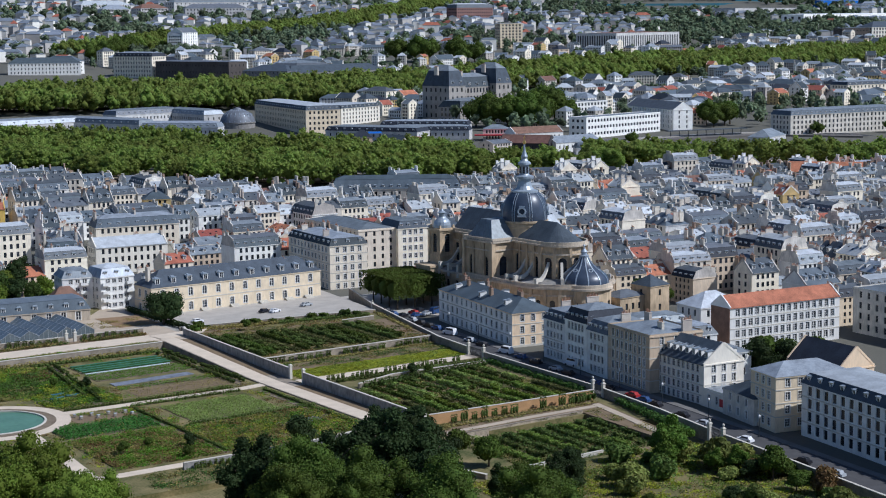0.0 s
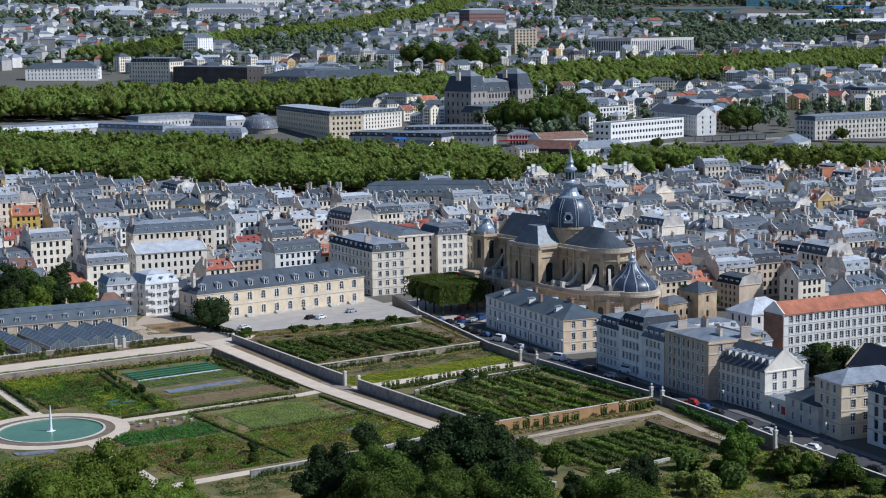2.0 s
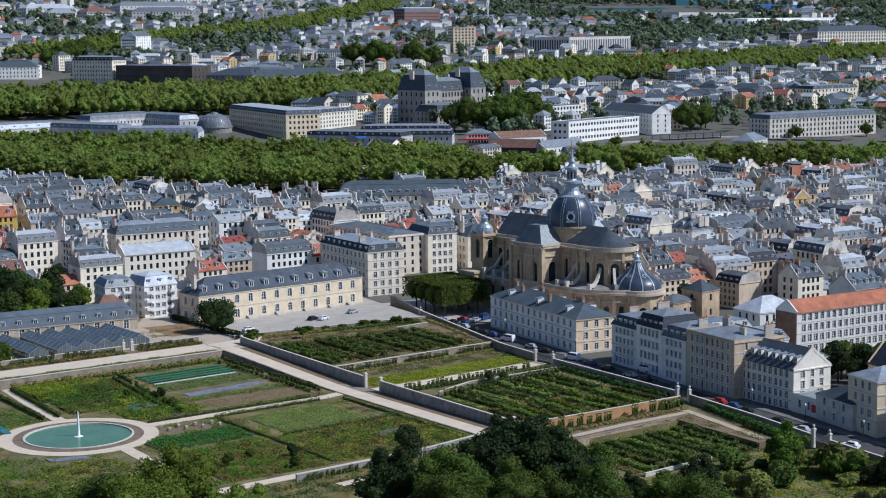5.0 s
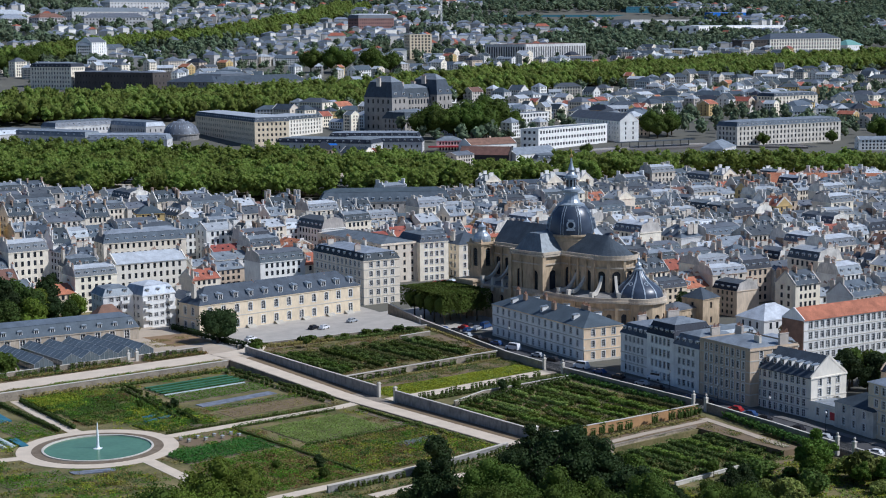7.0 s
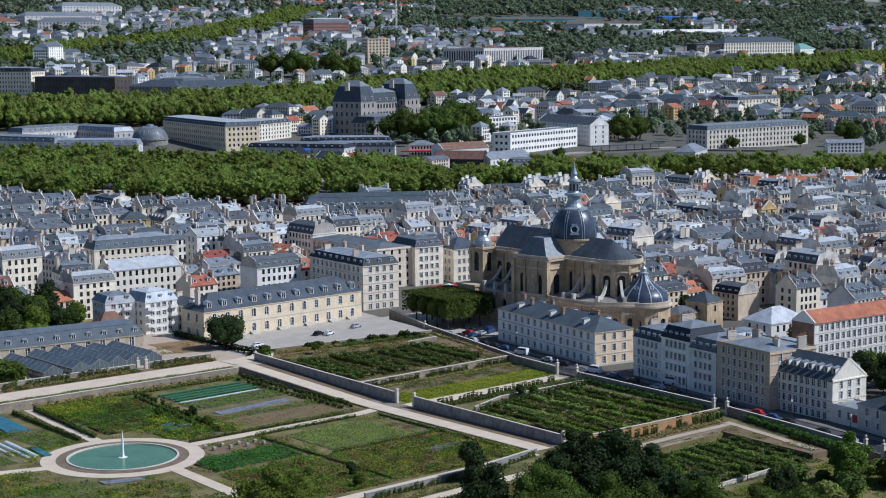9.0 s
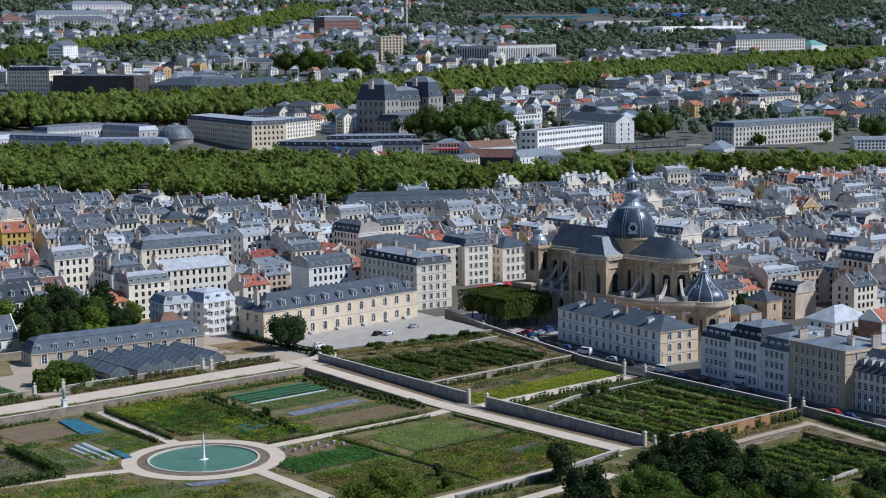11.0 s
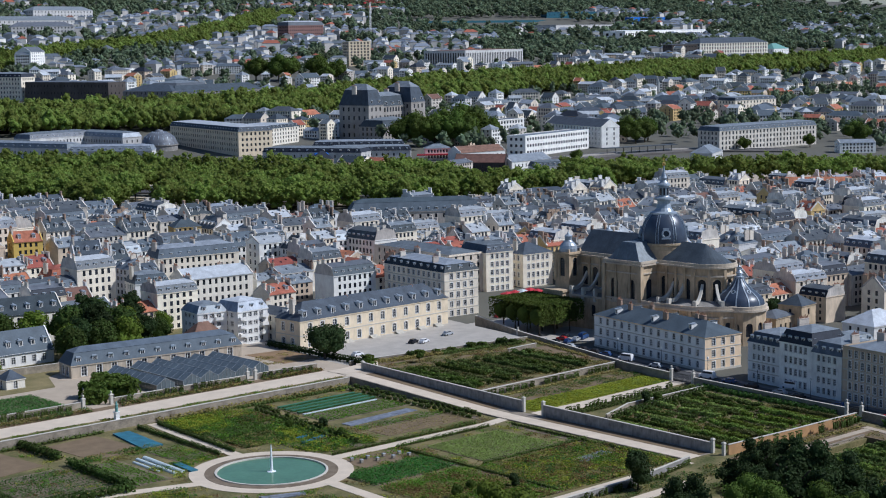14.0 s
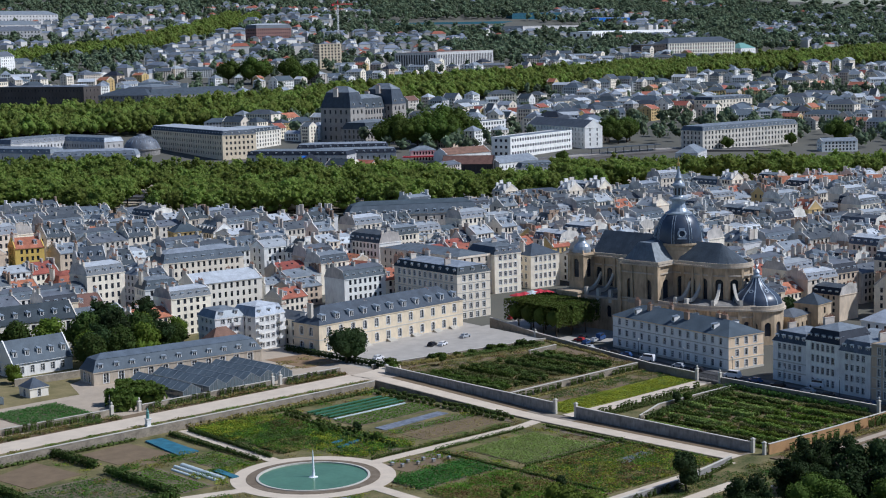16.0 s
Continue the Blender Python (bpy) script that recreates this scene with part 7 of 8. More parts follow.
def distant_town():
    """Roofs and walls past about 1.5 km, too many and too small to pick apart, and the woods between them."""
    r = random.Random(77)
    walls, roofs, reds = Mesh(), Mesh(), Mesh()
    y = 1500
    while y < 2700:
        x = 300
        while x < 3600:
            px, py = x + r.uniform(-9, 9), y + r.uniform(-9, 9)
            x += 27
            a = math.degrees(math.atan2(py + 370, px + 180))
            if not 31 < a < 73 or not is_free(px, py, 14) or line_distance(AV_FAR, px, py)[0] < 34 or line_distance(AV_MID, px, py)[0] < 56:
                continue
            if 1960 < px < 2420 and 2060 < py < 2300:
                continue
            wood = noise.noise((px * 0.005, py * 0.005, 7.0)) + (0.3 if a < 50.5 and py > 1450 else 0.0) + max(0, (py - 2100) / 1300)
            if wood > 0.16 or r.random() < 0.2:
                for _ in range(2 if wood > 0.16 else 1):
                    WOODS.append((px + r.uniform(-9, 9), py + r.uniform(-9, 9), land(px, py) - 1, r.uniform(7, 11), r.uniform(12, 20)))
                if wood > 0.3 or r.random() < 0.6:
                    continue
            w, d, h = r.choice((r.uniform(9, 16), r.uniform(12, 28))), r.uniform(9, 13), r.uniform(7, 15)
            m = pose(px, py, land(px, py), 0, 0, r.choice((15, 105, 60, -30)) + r.uniform(-5, 5))
            g = Mesh()
            g.box(-w / 2, -d / 2, -8, w / 2, d / 2, h, bottom=False)
            walls.join(g, m)
            q = Mesh()
            q.hip(w, d, h, r.uniform(2, 5))
            (reds if r.random() < 0.09 else roofs).join(q, m)
        y += 30
    t = thing("distant_town", Matrix(), "pale far houses under grey roofs among trees", "houses", kind="stuff")
    part("walls", walls, mat("distant_wall", (0.60, 0.57, 0.52), 0.9, 0.2, 0.01, 0.2, island=0.35), t, kind="stuff")
    part("grey_roofs", roofs, mat("distant_grey_roof", (0.17, 0.195, 0.23), 0.6, 0.2, 0.01, 0.2, island=0.35), t, kind="stuff")
    part("red_roofs", reds, M_TILE, t, kind="stuff")


distant_town()
r2 = random.Random(5)
y = 1700
while y < 4300:
    x = 200
    while x < 4300:
        a = math.degrees(math.atan2(y + 370, x + 180))
        if 30 < a < 74 and y > 2650 + 60 * math.sin(x * 0.01) or (30 < a < 50 and y > 1550 and r2.random() < 0.35):
            if is_free(x, y, 20) and not (1960 < x < 2420 and 2080 < y < 2300):
                WOODS.append((x + r2.uniform(-14, 14), y + r2.uniform(-14, 14), land(x, y) - 2, r2.uniform(15, 25), r2.uniform(16, 26)))
        x += 46
    y += 44 if y < 2900 else 110
# leaf colour paled towards blue: the haze of the distance is painted in
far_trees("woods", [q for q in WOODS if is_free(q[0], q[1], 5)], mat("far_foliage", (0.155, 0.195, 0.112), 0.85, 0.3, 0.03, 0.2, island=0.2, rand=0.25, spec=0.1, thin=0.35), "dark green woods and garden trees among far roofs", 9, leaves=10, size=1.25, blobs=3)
# big trees by the town hall
BIG = TreeKind("park_tree", "large dark green tree by the town hall", M_LEAF, 24, 12, 2, 2200, 0.6, 900, 18, 0.6, group="park trees")
for x, y, s in ((614, 668, 1.5), (622, 660, 1.2), (634, 654, 1.15), (646, 646, 1.2), (662, 652, 1.25), (676, 660, 1.25), (690, 668, 1.2), (668, 676, 1.2), (694, 688, 1.3), (706, 700, 1.2), (650, 634, 0.8), (690, 650, 0.9), (880, 440, 0.9), (786, 476, 0.45), (776, 585, 0.9), (786, 575, 0.8), (798, 582, 0.85), (770, 570, 0.6), (848, 462, 0.45), (626, 497, 0.4), (1002, 1350, 1.5), (1022, 1356, 1.3), (1049, 1332, 1.45), (984, 1372, 1.3), (1066, 1320, 1.2), (1034, 1300, 0.9), (650, 1480, 1.2), (672, 1500, 1.3), (710, 1547, 1.3), (630, 1466, 1.1), (690, 1520, 1.1)):
    BIG.plant(x, y, land(x, y), s, x)


# ---- kitchen garden ----

def leafy_box(L, W, H, n, size, seed, lumpy=0.18, gaps=0.0):
    """Foliage filling a long box: a dark lumpy core under leaf clumps; gaps leaves weak and missing plants in the run."""
    rng = np.random.default_rng(seed)
    k = max(2, int(L / (W * 1.1)))
    Vs, Fs, off = [], [], 0
    grow = np.ones(k) if not gaps else rng.uniform(0.65, 1.15, k) * (rng.random(k) > gaps)
    for i in range(k):
        if grow[i] < 0.1:
            continue
        c = (-L / 2 + (i + 0.5) * L / k, 0, H * 0.45 * grow[i])
        V = ICO_V * (L / k * 0.56, W * 0.40, H * 0.42 * grow[i]) * (1 + rng.uniform(-lumpy, lumpy, (len(ICO_V), 1))) + c
        Vs.append(V)
        Fs.append(ICO_F + off)
        off += len(V)
    P = np.stack([rng.uniform(-L / 2, L / 2, n), rng.uniform(-W / 2, W / 2, n), rng.uniform(0.1, 1, n) * H], 1)
    side = rng.integers(0, 4, n)
    P[:, 1] = np.where(side == 0, -W / 2, np.where(side == 1, W / 2, P[:, 1]))
    P[:, 2] = np.where(side >= 2, H, P[:, 2])
    g = grow[np.clip(((P[:, 0] + L / 2) / L * k).astype(int), 0, k - 1)]
    P[:, 2] *= g
    P += rng.normal(0, size * 0.4, P.shape)
    P[:, 2] = np.maximum(P[:, 2], size * 0.4)
    N = np.stack([np.zeros(n), np.where(side == 0, -1.0, np.where(side == 1, 1.0, 0)), np.where(side >= 2, 1.0, 0.4)], 1)
    P, N = P[g > 0.1], N[g > 0.1]
    Q = leaf_quads(P, N, size, rng, 0.5)
    return merge(Q, (np.concatenate(Vs), np.concatenate(Fs)))


ROWS = {}


def plant_row(name, label, category, x, y, z, turn, L, W, H, dens, size, material, group, seeds=3, gaps=0.0):
    key = (name, round(L), W, H, material.name, rnd.randrange(seeds))
    if key not in ROWS:
        V, F = leafy_box(L, W, H, int(L * dens), size, hash_of(key), gaps=gaps)
        ROWS[key] = np_mesh(name, V, F, material)
    ob = new(name, ROWS[key])
    ob.matrix_basis = pose(x, y, z, 0, 0, turn)
    return tagged(ob, label, category, group)


def hash_of(key):
    return sum((i + 1) * ord(c) for i, c in enumerate(str(key))) % 100003


def hedge_line(x0, y0, x1, y1, z, W=1.2, H=1.3, material=None, label="clipped green hedge beside a garden path", dens=22, size=0.22, name="hedge", piece=14.0):
    L = math.hypot(x1 - x0, y1 - y0)
    k = max(1, round(L / piece))
    a = math.degrees(math.atan2(y1 - y0, x1 - x0))
    for i in range(k):
        f = (i + 0.5) / k
        plant_row(name, label, "hedge" if name == "hedge" else "shrubs", x0 + (x1 - x0) * f, y0 + (y1 - y0) * f, z, a, L / k + 0.3, W, H, dens, size, material or M_HEDGE, "garden hedges" if name == "hedge" else "garden rows")


def espalier_line(x0, y0, x1, y1, z, step=2.4, H=1.9, label="espaliered fruit tree trained flat against a wall"):
    L = math.hypot(x1 - x0, y1 - y0)
    a = math.degrees(math.atan2(y1 - y0, x1 - x0))
    for i in range(int(L / step)):
        f = (i + 0.5) * step / L
        if rnd.random() < 0.1:
            continue
        o = plant_row("espalier", label, "fruit tree", x0 + (x1 - x0) * f, y0 + (y1 - y0) * f, z, a + rnd.uniform(-6, 6), step * 0.85, 0.6, H, 60, 0.17, M_VINE, "espaliers")
        o.scale = (rnd.uniform(0.6, 1.05), 1, rnd.uniform(0.7, 1.15))


def crop_rows(x0, y0, x1, y1, z, material, row=1.1, H=0.4, size=0.24, dens=5.0, seed=1, along_x=True, patchy=0.2, label="rows of vegetables in dark soil", soil=None, name="vegetable_plot"):
    """One plot: a soil sheet and its plants, too many to count."""
    t = thing(name, pose((x0 + x1) / 2, (y0 + y1) / 2, z), label, "vegetable plot", "vegetable plots")
    w, d = abs(x1 - x0), abs(y1 - y0)
    g = Mesh()
    g.box(-w / 2, -d / 2, -0.05, w / 2, d / 2, 0.07)
    part("soil", g, soil or M_SOIL, t)
    rng = np.random.default_rng(seed)
    L, k = (w, int(d / row)) if along_x else (d, int(w / row))
    n = int(L * k * dens * 2.2)
    j = rng.integers(0, max(1, k), n)
    across = (j + 0.5) * row - (d if along_x else w) / 2 + rng.normal(0, row * 0.17, n)
    run = rng.uniform(-L / 2, L / 2, n)
    P = np.stack([run, across, rng.uniform(0.1, 1, n) * H], 1) if along_x else np.stack([across, run, rng.uniform(0.1, 1, n) * H], 1)
    keep = rng.uniform(0, 1, n) > patchy * (0.5 + 0.5 * np.sin(P[:, 0] * 0.35 + seed) * np.cos(P[:, 1] * 0.45 + seed)) * 2
    P = P[keep]
    P = P[np.hypot(P[:, 0] + (x0 + x1) / 2, P[:, 1] + (y0 + y1) / 2) > 20.2]
    V, F = leaf_quads(P, np.tile((0.0, 0.0, 1.0), (len(P), 1)), size * 0.62, rng, 0.4)
    part("planting", np_mesh("planting", V, F, material), None, t, kind="stuff")
    return t


def wild_patch(x0, y0, x1, y1, z, materials, n, seed, H=0.9, size=0.3, label="unkempt plot of mixed plants going to seed", clear=()):
    t = thing("vegetable_plot", pose((x0 + x1) / 2, (y0 + y1) / 2, z), label, "vegetable plot", "vegetable plots")
    w, d = x1 - x0, y1 - y0
    rng = np.random.default_rng(seed)
    for q, material in enumerate(materials):
        m = int(n * 2.6) // len(materials)
        C = np.stack([rng.uniform(-w / 2, w / 2, m // 60 + 1), rng.uniform(-d / 2, d / 2, m // 60 + 1)], 1)
        pick = rng.integers(0, len(C), m)
        P2 = C[pick] + rng.normal(0, 1.0, (m, 2))
        P2 = np.clip(P2, (-w / 2, -d / 2), (w / 2, d / 2))
        h = H * (0.35 + 0.9 * rng.random(len(C)))[pick] * rng.uniform(0.1, 1, m)
        P = np.concatenate([P2, h[:, None]], 1)
        X, Y = P[:, 0] + (x0 + x1) / 2, P[:, 1] + (y0 + y1) / 2
        keep = np.hypot(X, Y) > 20.2
        for line in PATHS:
            for (ax, ay), (bx, by) in zip(line, line[1:]):
                k = np.clip(((X - ax) * (bx - ax) + (Y - ay) * (by - ay)) / ((bx - ax) ** 2 + (by - ay) ** 2), 0, 1)
                keep &= np.hypot(X - ax - k * (bx - ax), Y - ay - k * (by - ay)) > 2.0
        for cx0, cy0, cx1, cy1 in clear:
            keep &= ~((X > cx0) & (X < cx1) & (Y > cy0) & (Y < cy1))
        P = P[keep]
        m = len(P)
        V, F = leaf_quads(P, np.tile((0.0, 0.0, 0.9), (m, 1)), size * 0.6, rng, 0.45)
        part("planting", np_mesh("planting", V, F, material), None, t, kind="stuff")


def cover_sheet(name, label, pts, z, material, thick=0.18):
    g = Mesh()
    g.prism(pts, z - 0.05, z + thick)
    ob = part(name, g, material)
    tagged(ob, label, "crop cover", "crop covers")


# plots between basin, terrace and the long wall
crop_rows(42, 44.5, 71, 56, 0, M_CROP[0], 1.3, 0.5, 0.28, 11, 1, patchy=0.05, label="rows of bright green vegetables between nets")
M_NETGREEN = mat("green_crop_net", (0.05, 0.16, 0.085), 0.6, 0.2, 0.4, 3)
for k in range(4):
    y = 45.2 + k * 3.0
    cover_sheet("crop_net", "long green net over a vegetable bed", [(42.5, y), (70, y + 0.5), (70, y + 1.6), (42.5, y + 1.1)], 0.1, M_NETGREEN, 0.4)
crop_rows(41.5, 32, 71, 42.5, 0, M_FRESH, 1.5, 0.5, 0.28, 10, 2, patchy=0.1, label="rows of low dark green vegetables")
cover_sheet("crop_fleece", "long white fleece strip over seedlings", [(42.5, 43.0), (69, 43.6), (69, 44.3), (42.5, 43.8)], 0.1, M_NETWHITE)
cover_sheet("crop_sheet", "violet-grey sheet laid over a plot", [(43, 23.2), (68, 25.2), (67.5, 29.0), (43, 27.2)], 0.0, M_NETGREY)
crop_rows(42, 17.5, 71, 22.5, 0, M_FRESH, 1.4, 0.4, 0.26, 9, 3)
crop_rows(43, 7.5, 71, 16.5, 0, M_CROP[3], 1.4, 0.35, 0.26, 4, 4, label="plot of dry yellow stubble", soil=M_DRYSOIL)
wild_patch(9, 50, 22, 61.5, 0, [M_LIME, M_LIME, M_FRESH], 3600, 5, 1.1, label="plot of tall yellow-green plants")
wild_patch(22, 53, 33, 61.5, 0, [M_LIME, M_CROP[3], M_FRESH], 2200, 55, 1.0, label="plot of yellow-green plants gone to seed")
wild_patch(22, 44, 34, 53, 0, [M_CROP[0], M_FRESH, M_CROP[4], M_HEDGE], 2400, 56)
wild_patch(9, 44, 22, 50, 0, [M_FRESH, M_LIME, M_CROP[0]], 1900, 57)
wild_patch(9, 34, 36, 43, 0, [M_HEDGE, M_CROP[0], M_FRESH, M_VINE], 3000, 6)
wild_patch(9, 23, 24, 34, 0, [M_FRESH, M_CROP[0], M_CROP[3], M_HEDGE], 2000, 58)
wild_patch(24, 23, 36, 34, 0, [M_LIME, M_FRESH, M_CROP[0]], 1900, 59)
wild_patch(18, 5, 38, 23, 0, [M_FRESH, M_CROP[0], M_LIME], 3400, 7)
for x, y in ((24, 21), (27, 18), (22, 16.5)):
    cover_sheet("crop_net", "small blue net over a vegetable bed", [(x, y), (x + 4, y + 0.8), (x + 4, y + 2), (x, y + 1.4)], 0.1, M_NETBLUE, 0.35)
# plots on the near side of the cross path
M_BEAN = mat("bean_foliage", (0.27, 0.35, 0.085), 0.85, 0.25, 0.2, 2, island=0.25, spec=0.2, thin=0.35)
M_CORN = mat("corn_foliage", (0.075, 0.20, 0.035), 0.85, 0.25, 0.2, 2, island=0.25, spec=0.2, thin=0.35)
crop_rows(42, -29, 67, -8, 0, M_BEAN, 0.8, 0.45, 0.26, 12, 8, patchy=0.05, label="dense pale green plot of beans")
crop_rows(9, -28, 34, -15, 0, M_CORN, 0.9, 0.9, 0.3, 11, 9, patchy=0.05, label="dense bright green rows of corn")
wild_patch(36, -62, 75, -33, -0.02, [M_CROP[4], M_FRESH, M_CROP[3], M_LIME, M_CROP[0]], 14000, 10, label="unkempt plot of rusty seed heads and green weeds")
wild_patch(8, -62, 34, -30, -0.02, [M_CROP[4], M_CROP[3], M_FRESH, M_FRESH], 10000, 11, label="dry plot of rusty and green plants")
cover_sheet("crop_sheet", "violet-grey sheet laid over a plot", [(58, -47), (70, -46), (70, -42), (58, -43)], 0.05, M_NETGREY)


def beehive(x, y, turn):
    t = thing("beehive", pose(x, y, 0.05, 0, 0, turn), "small pale wooden beehive on bare soil", "beehive", "beehives")
    a, b = Mesh(), Mesh()
    a.cbox(0, 0, 0.2, 0.72, 0.62, 0.6)
    for i, j in ((-1, -1), (1, -1), (1, 1), (-1, 1)):
        a.cbox(i * 0.35, j * 0.3, 0, 0.1, 0.1, 0.2)
    b.cbox(0, 0, 0.8, 0.85, 0.75, 0.12, taper=0.05)
    part("hive_box", a, mat("hive_board", (0.30, 0.27, 0.22), 0.85, 0.2, 1.0, 5) if "hive_board" not in bpy.data.materials else bpy.data.materials["hive_board"], t)
    part("hive_roof", b, M_ALU, t)


for i in range(4):
    for j in range(2):
        beehive(19.5 + i * 4.2 + j * 0.6, -6.2 - i * 1.0 - j * 3.0, rnd.uniform(-12, 12))
slab("soil_plot", [(17.5, -4), (36, -4), (36, -14), (17.5, -14)], 0, 0.06, M_DRYSOIL, "bare brown soil round the beehives", category="soil")

# left-hand plots
for q, lab in (([(-26, 61), (-11, 62.5), (-9, 42), (-25, 39.5)], "bare brown ploughed plot"), ([(-53, 57), (-38, 63), (-36, 44), (-52, 41)], "bare brown ploughed plot"), ([(-95, 60), (-60, 62), (-62, 40), (-95, 38)], "bare brown ploughed plot")):
    cover = slab("soil_plot", q[::-1], 0, 0.08, M_DRYSOIL, lab, category="soil")
cover_sheet("crop_net", "long blue net over a vegetable bed", [(-7, 60.5), (-10.2, 41), (-4, 41), (-2.2, 60)], 0.1, M_NETBLUE, 0.3)


def tunnel(x0, y0, x1, y1, r, label):
    g = Mesh()
    d = Vector((x1 - x0, y1 - y0)).normalized()
    s = Vector((-d.y, d.x))
    k = 8
    pts = [(r * math.cos(math.pi * i / k), r * 0.8 * math.sin(math.pi * i / k)) for i in range(k + 1)]
    for (a, za), (b, zb) in zip(pts, pts[1:]):
        g.poly([(x0 + s.x * a, y0 + s.y * a, za), (x1 + s.x * a, y1 + s.y * a, za), (x1 + s.x * b, y1 + s.y * b, zb), (x0 + s.x * b, y0 + s.y * b, zb)])
    for ex, ey in ((x0, y0), (x1, y1)):
        g.poly([(ex + s.x * a, ey + s.y * a, z) for a, z in pts])
    ob = part("crop_tunnel", g, M_NETWHITE, smooth=False)
    tagged(ob, label, "crop tunnel", "crop tunnels")


tunnel(-14.5, 33, -15.5, 14.5, 0.75, "long white fleece tunnel over vegetables")
tunnel(-16.6, 33, -17.6, 14.5, 0.6, "long white fleece tunnel over vegetables")
tunnel(-18.8, 31, -19.4, 19, 0.5, "low pale fleece tunnel over vegetables")
cover_sheet("crop_net", "blue net over a vegetable bed", [(-13.4, 22), (-14.2, 13), (-12.2, 13), (-11.4, 22)], 0.1, M_NETBLUE, 0.3)
crop_rows(-32, 11, -20.5, 36, 0, M_FRESH, 1.5, 0.45, 0.28, 10, 14, along_x=False)
crop_rows(-11, 22, -1, 38, 0, M_FRESH, 1.4, 0.45, 0.28, 10, 15, along_x=False)
crop_rows(-60, 14, -35, 39, 0, M_CROP[0], 2.0, 0.45, 0.3, 9, 16, label="striped rows of grey-green vegetables")
crop_rows(-33, -23, -17, -12.5, 0, M_FRESH, 1.4, 0.4, 0.28, 10, 17)
cover_sheet("crop_sheet", "violet-grey sheet laid over a plot", [(-16, -20), (-7, -23), (-6, -20.5), (-16, -17)], 0.1, M_NETGREY)
wild_patch(-60, -60, -4, -24, 0, [M_FRESH, M_CROP[3], M_LIME, M_CROP[0]], 9500, 18)
wild_patch(-20, 10, -4, 23, 0, [M_FRESH, M_CROP[0], M_LIME], 1100, 61, 0.6)
wild_patch(-30, 38.5, -6, 44, 0, [M_FRESH, M_CROP[0], M_CROP[3]], 900, 62, 0.6)
wild_patch(-60, -16, -24, 2, 0, [M_FRESH, M_CROP[0], M_LIME, M_CROP[3]], 4600, 19)

# weeds, tufts and seedlings between the plots, and long grass on lawn and slope
wild_patch(21, -62, 76, 62, 0.02, [M_CROP[3], M_CROP[4], M_FRESH, M_LIME, M_FRESH], 13000, 71, 0.35, 0.3, "low weeds and tufts between vegetable plots", ((41, 22.6, 71, 57), (41, -30, 68, -7), (76.9, -70, 90, 80), (42, 6, 72, 17)))
wild_patch(-60, -62, 21, 62, 0.02, [M_CROP[3], M_FRESH, M_CROP[4], M_FRESH, M_LIME], 10000, 72, 0.35, 0.3, "low weeds and tufts between vegetable plots", ((-26, 40, 0, 63), (-53, 41, -36, 63), (-21, 13, -11, 34)))
wild_patch(90, 1.5, 146, 11.5, 0.05, [M_LIME, M_LIME, M_LIME, M_LIME, M_CROP[1]], 10000, 73, 0.35, 0.28, "long bright grass of the lawn")
wild_patch(91, 12.5, 148, 22, 0.05, [M_CROP[3], M_VINE, M_CROP[0]], 2600, 74, 0.5, 0.28, "weeds along the retaining wall")
wild_patch(90, 28, 150, 74, 1.74, [M_VINE, M_CROP[3], M_CROP[4], M_CROP[3], M_ROWDRY], 12000, 75, 0.4, 0.3, "weeds between the fruit rows")
wild_patch(90, -64, 141, -16, 0.02, [M_VINE, M_CROP[3], M_CROP[4], M_CROP[3], M_ROWDRY], 7000, 76, 0.4, 0.3, "weeds between the fruit rows")
wild_patch(86, -112, 126, -82, -1.3, [M_VINE, M_CROP[3], M_CROP[0]], 7000, 77, 0.5, 0.3, "weeds between the fruit rows on the slope")
wild_patch(86, -80.2, 134, -69.8, 0.26, [M_CROP[3], M_VINE, M_ROWDRY], 1500, 79, 0.35, 0.26, "dry weeds along the terrace walk", ((85, -78.4, 136, -74.9),))
wild_patch(127, -108, 131, -80, 0.26, [M_CROP[3], M_VINE], 350, 80, 0.35, 0.26, "dry weeds beside the gravel ramp")
wild_patch(8, -84, 84, -70, 0.02, [M_VINE, M_CROP[3], M_CROP[0]], 5000, 78, 0.6, 0.3, "rough border below the espalier wall")

# hedges and trained rows round the plots
for a in ((7.8, 62, 4.6, 22), (1.6, 62, 0.2, 22)):
    hedge_line(*a, 0, 1.1, 1.1)
for a in ((-31.3, 66, -30.8, 46), (-31.5, 40, -33, 9), (-58, 66, -60, 12), (-33, 8, -60, 11)):
    hedge_line(*a, 0, 2.0, 1.9, M_HEDGE, 'tall dark clipped hedge between plots', 46, 0.26)
for a in ((20, 2.0, 68, 1.6), (36, -3.6, 68, -3.4), (74, -6, 74, -58), (35.6, -6, 35.6, -60), (40, -31, 76, -31)):
    hedge_line(*a, 0, 0.7, 0.9, M_VINE, "low trained fruit row along a path", 16, 0.18, "fruit_hedge")
hedge_line(9, 64, 74, 63.5, 0, 2.0, 1.2, M_CROP[3], "dry grassy border under the terrace wall", 14, 0.3, "border_planting")
hedge_line(12, 62.6, 74, 62, 0, 1.0, 0.9, M_VINE, "low green border under the terrace wall", 14, 0.22, "border_planting")
hedge_line(-60, 64, -8, 64, 0, 1.5, 0.9, M_VINE, "low green border under the terrace wall", 12, 0.22, "border_planting")
wild_patch(-60, 79.4, 77, 82.5, 2.38, [M_CROP[3], M_VINE, M_CROP[0], M_CROP[4]], 6000, 81, 0.9, 0.28, "dry flowering plants beside the terrace walk", ((-1.5, 79, 8, 83), (52, 79, 56.5, 83)))
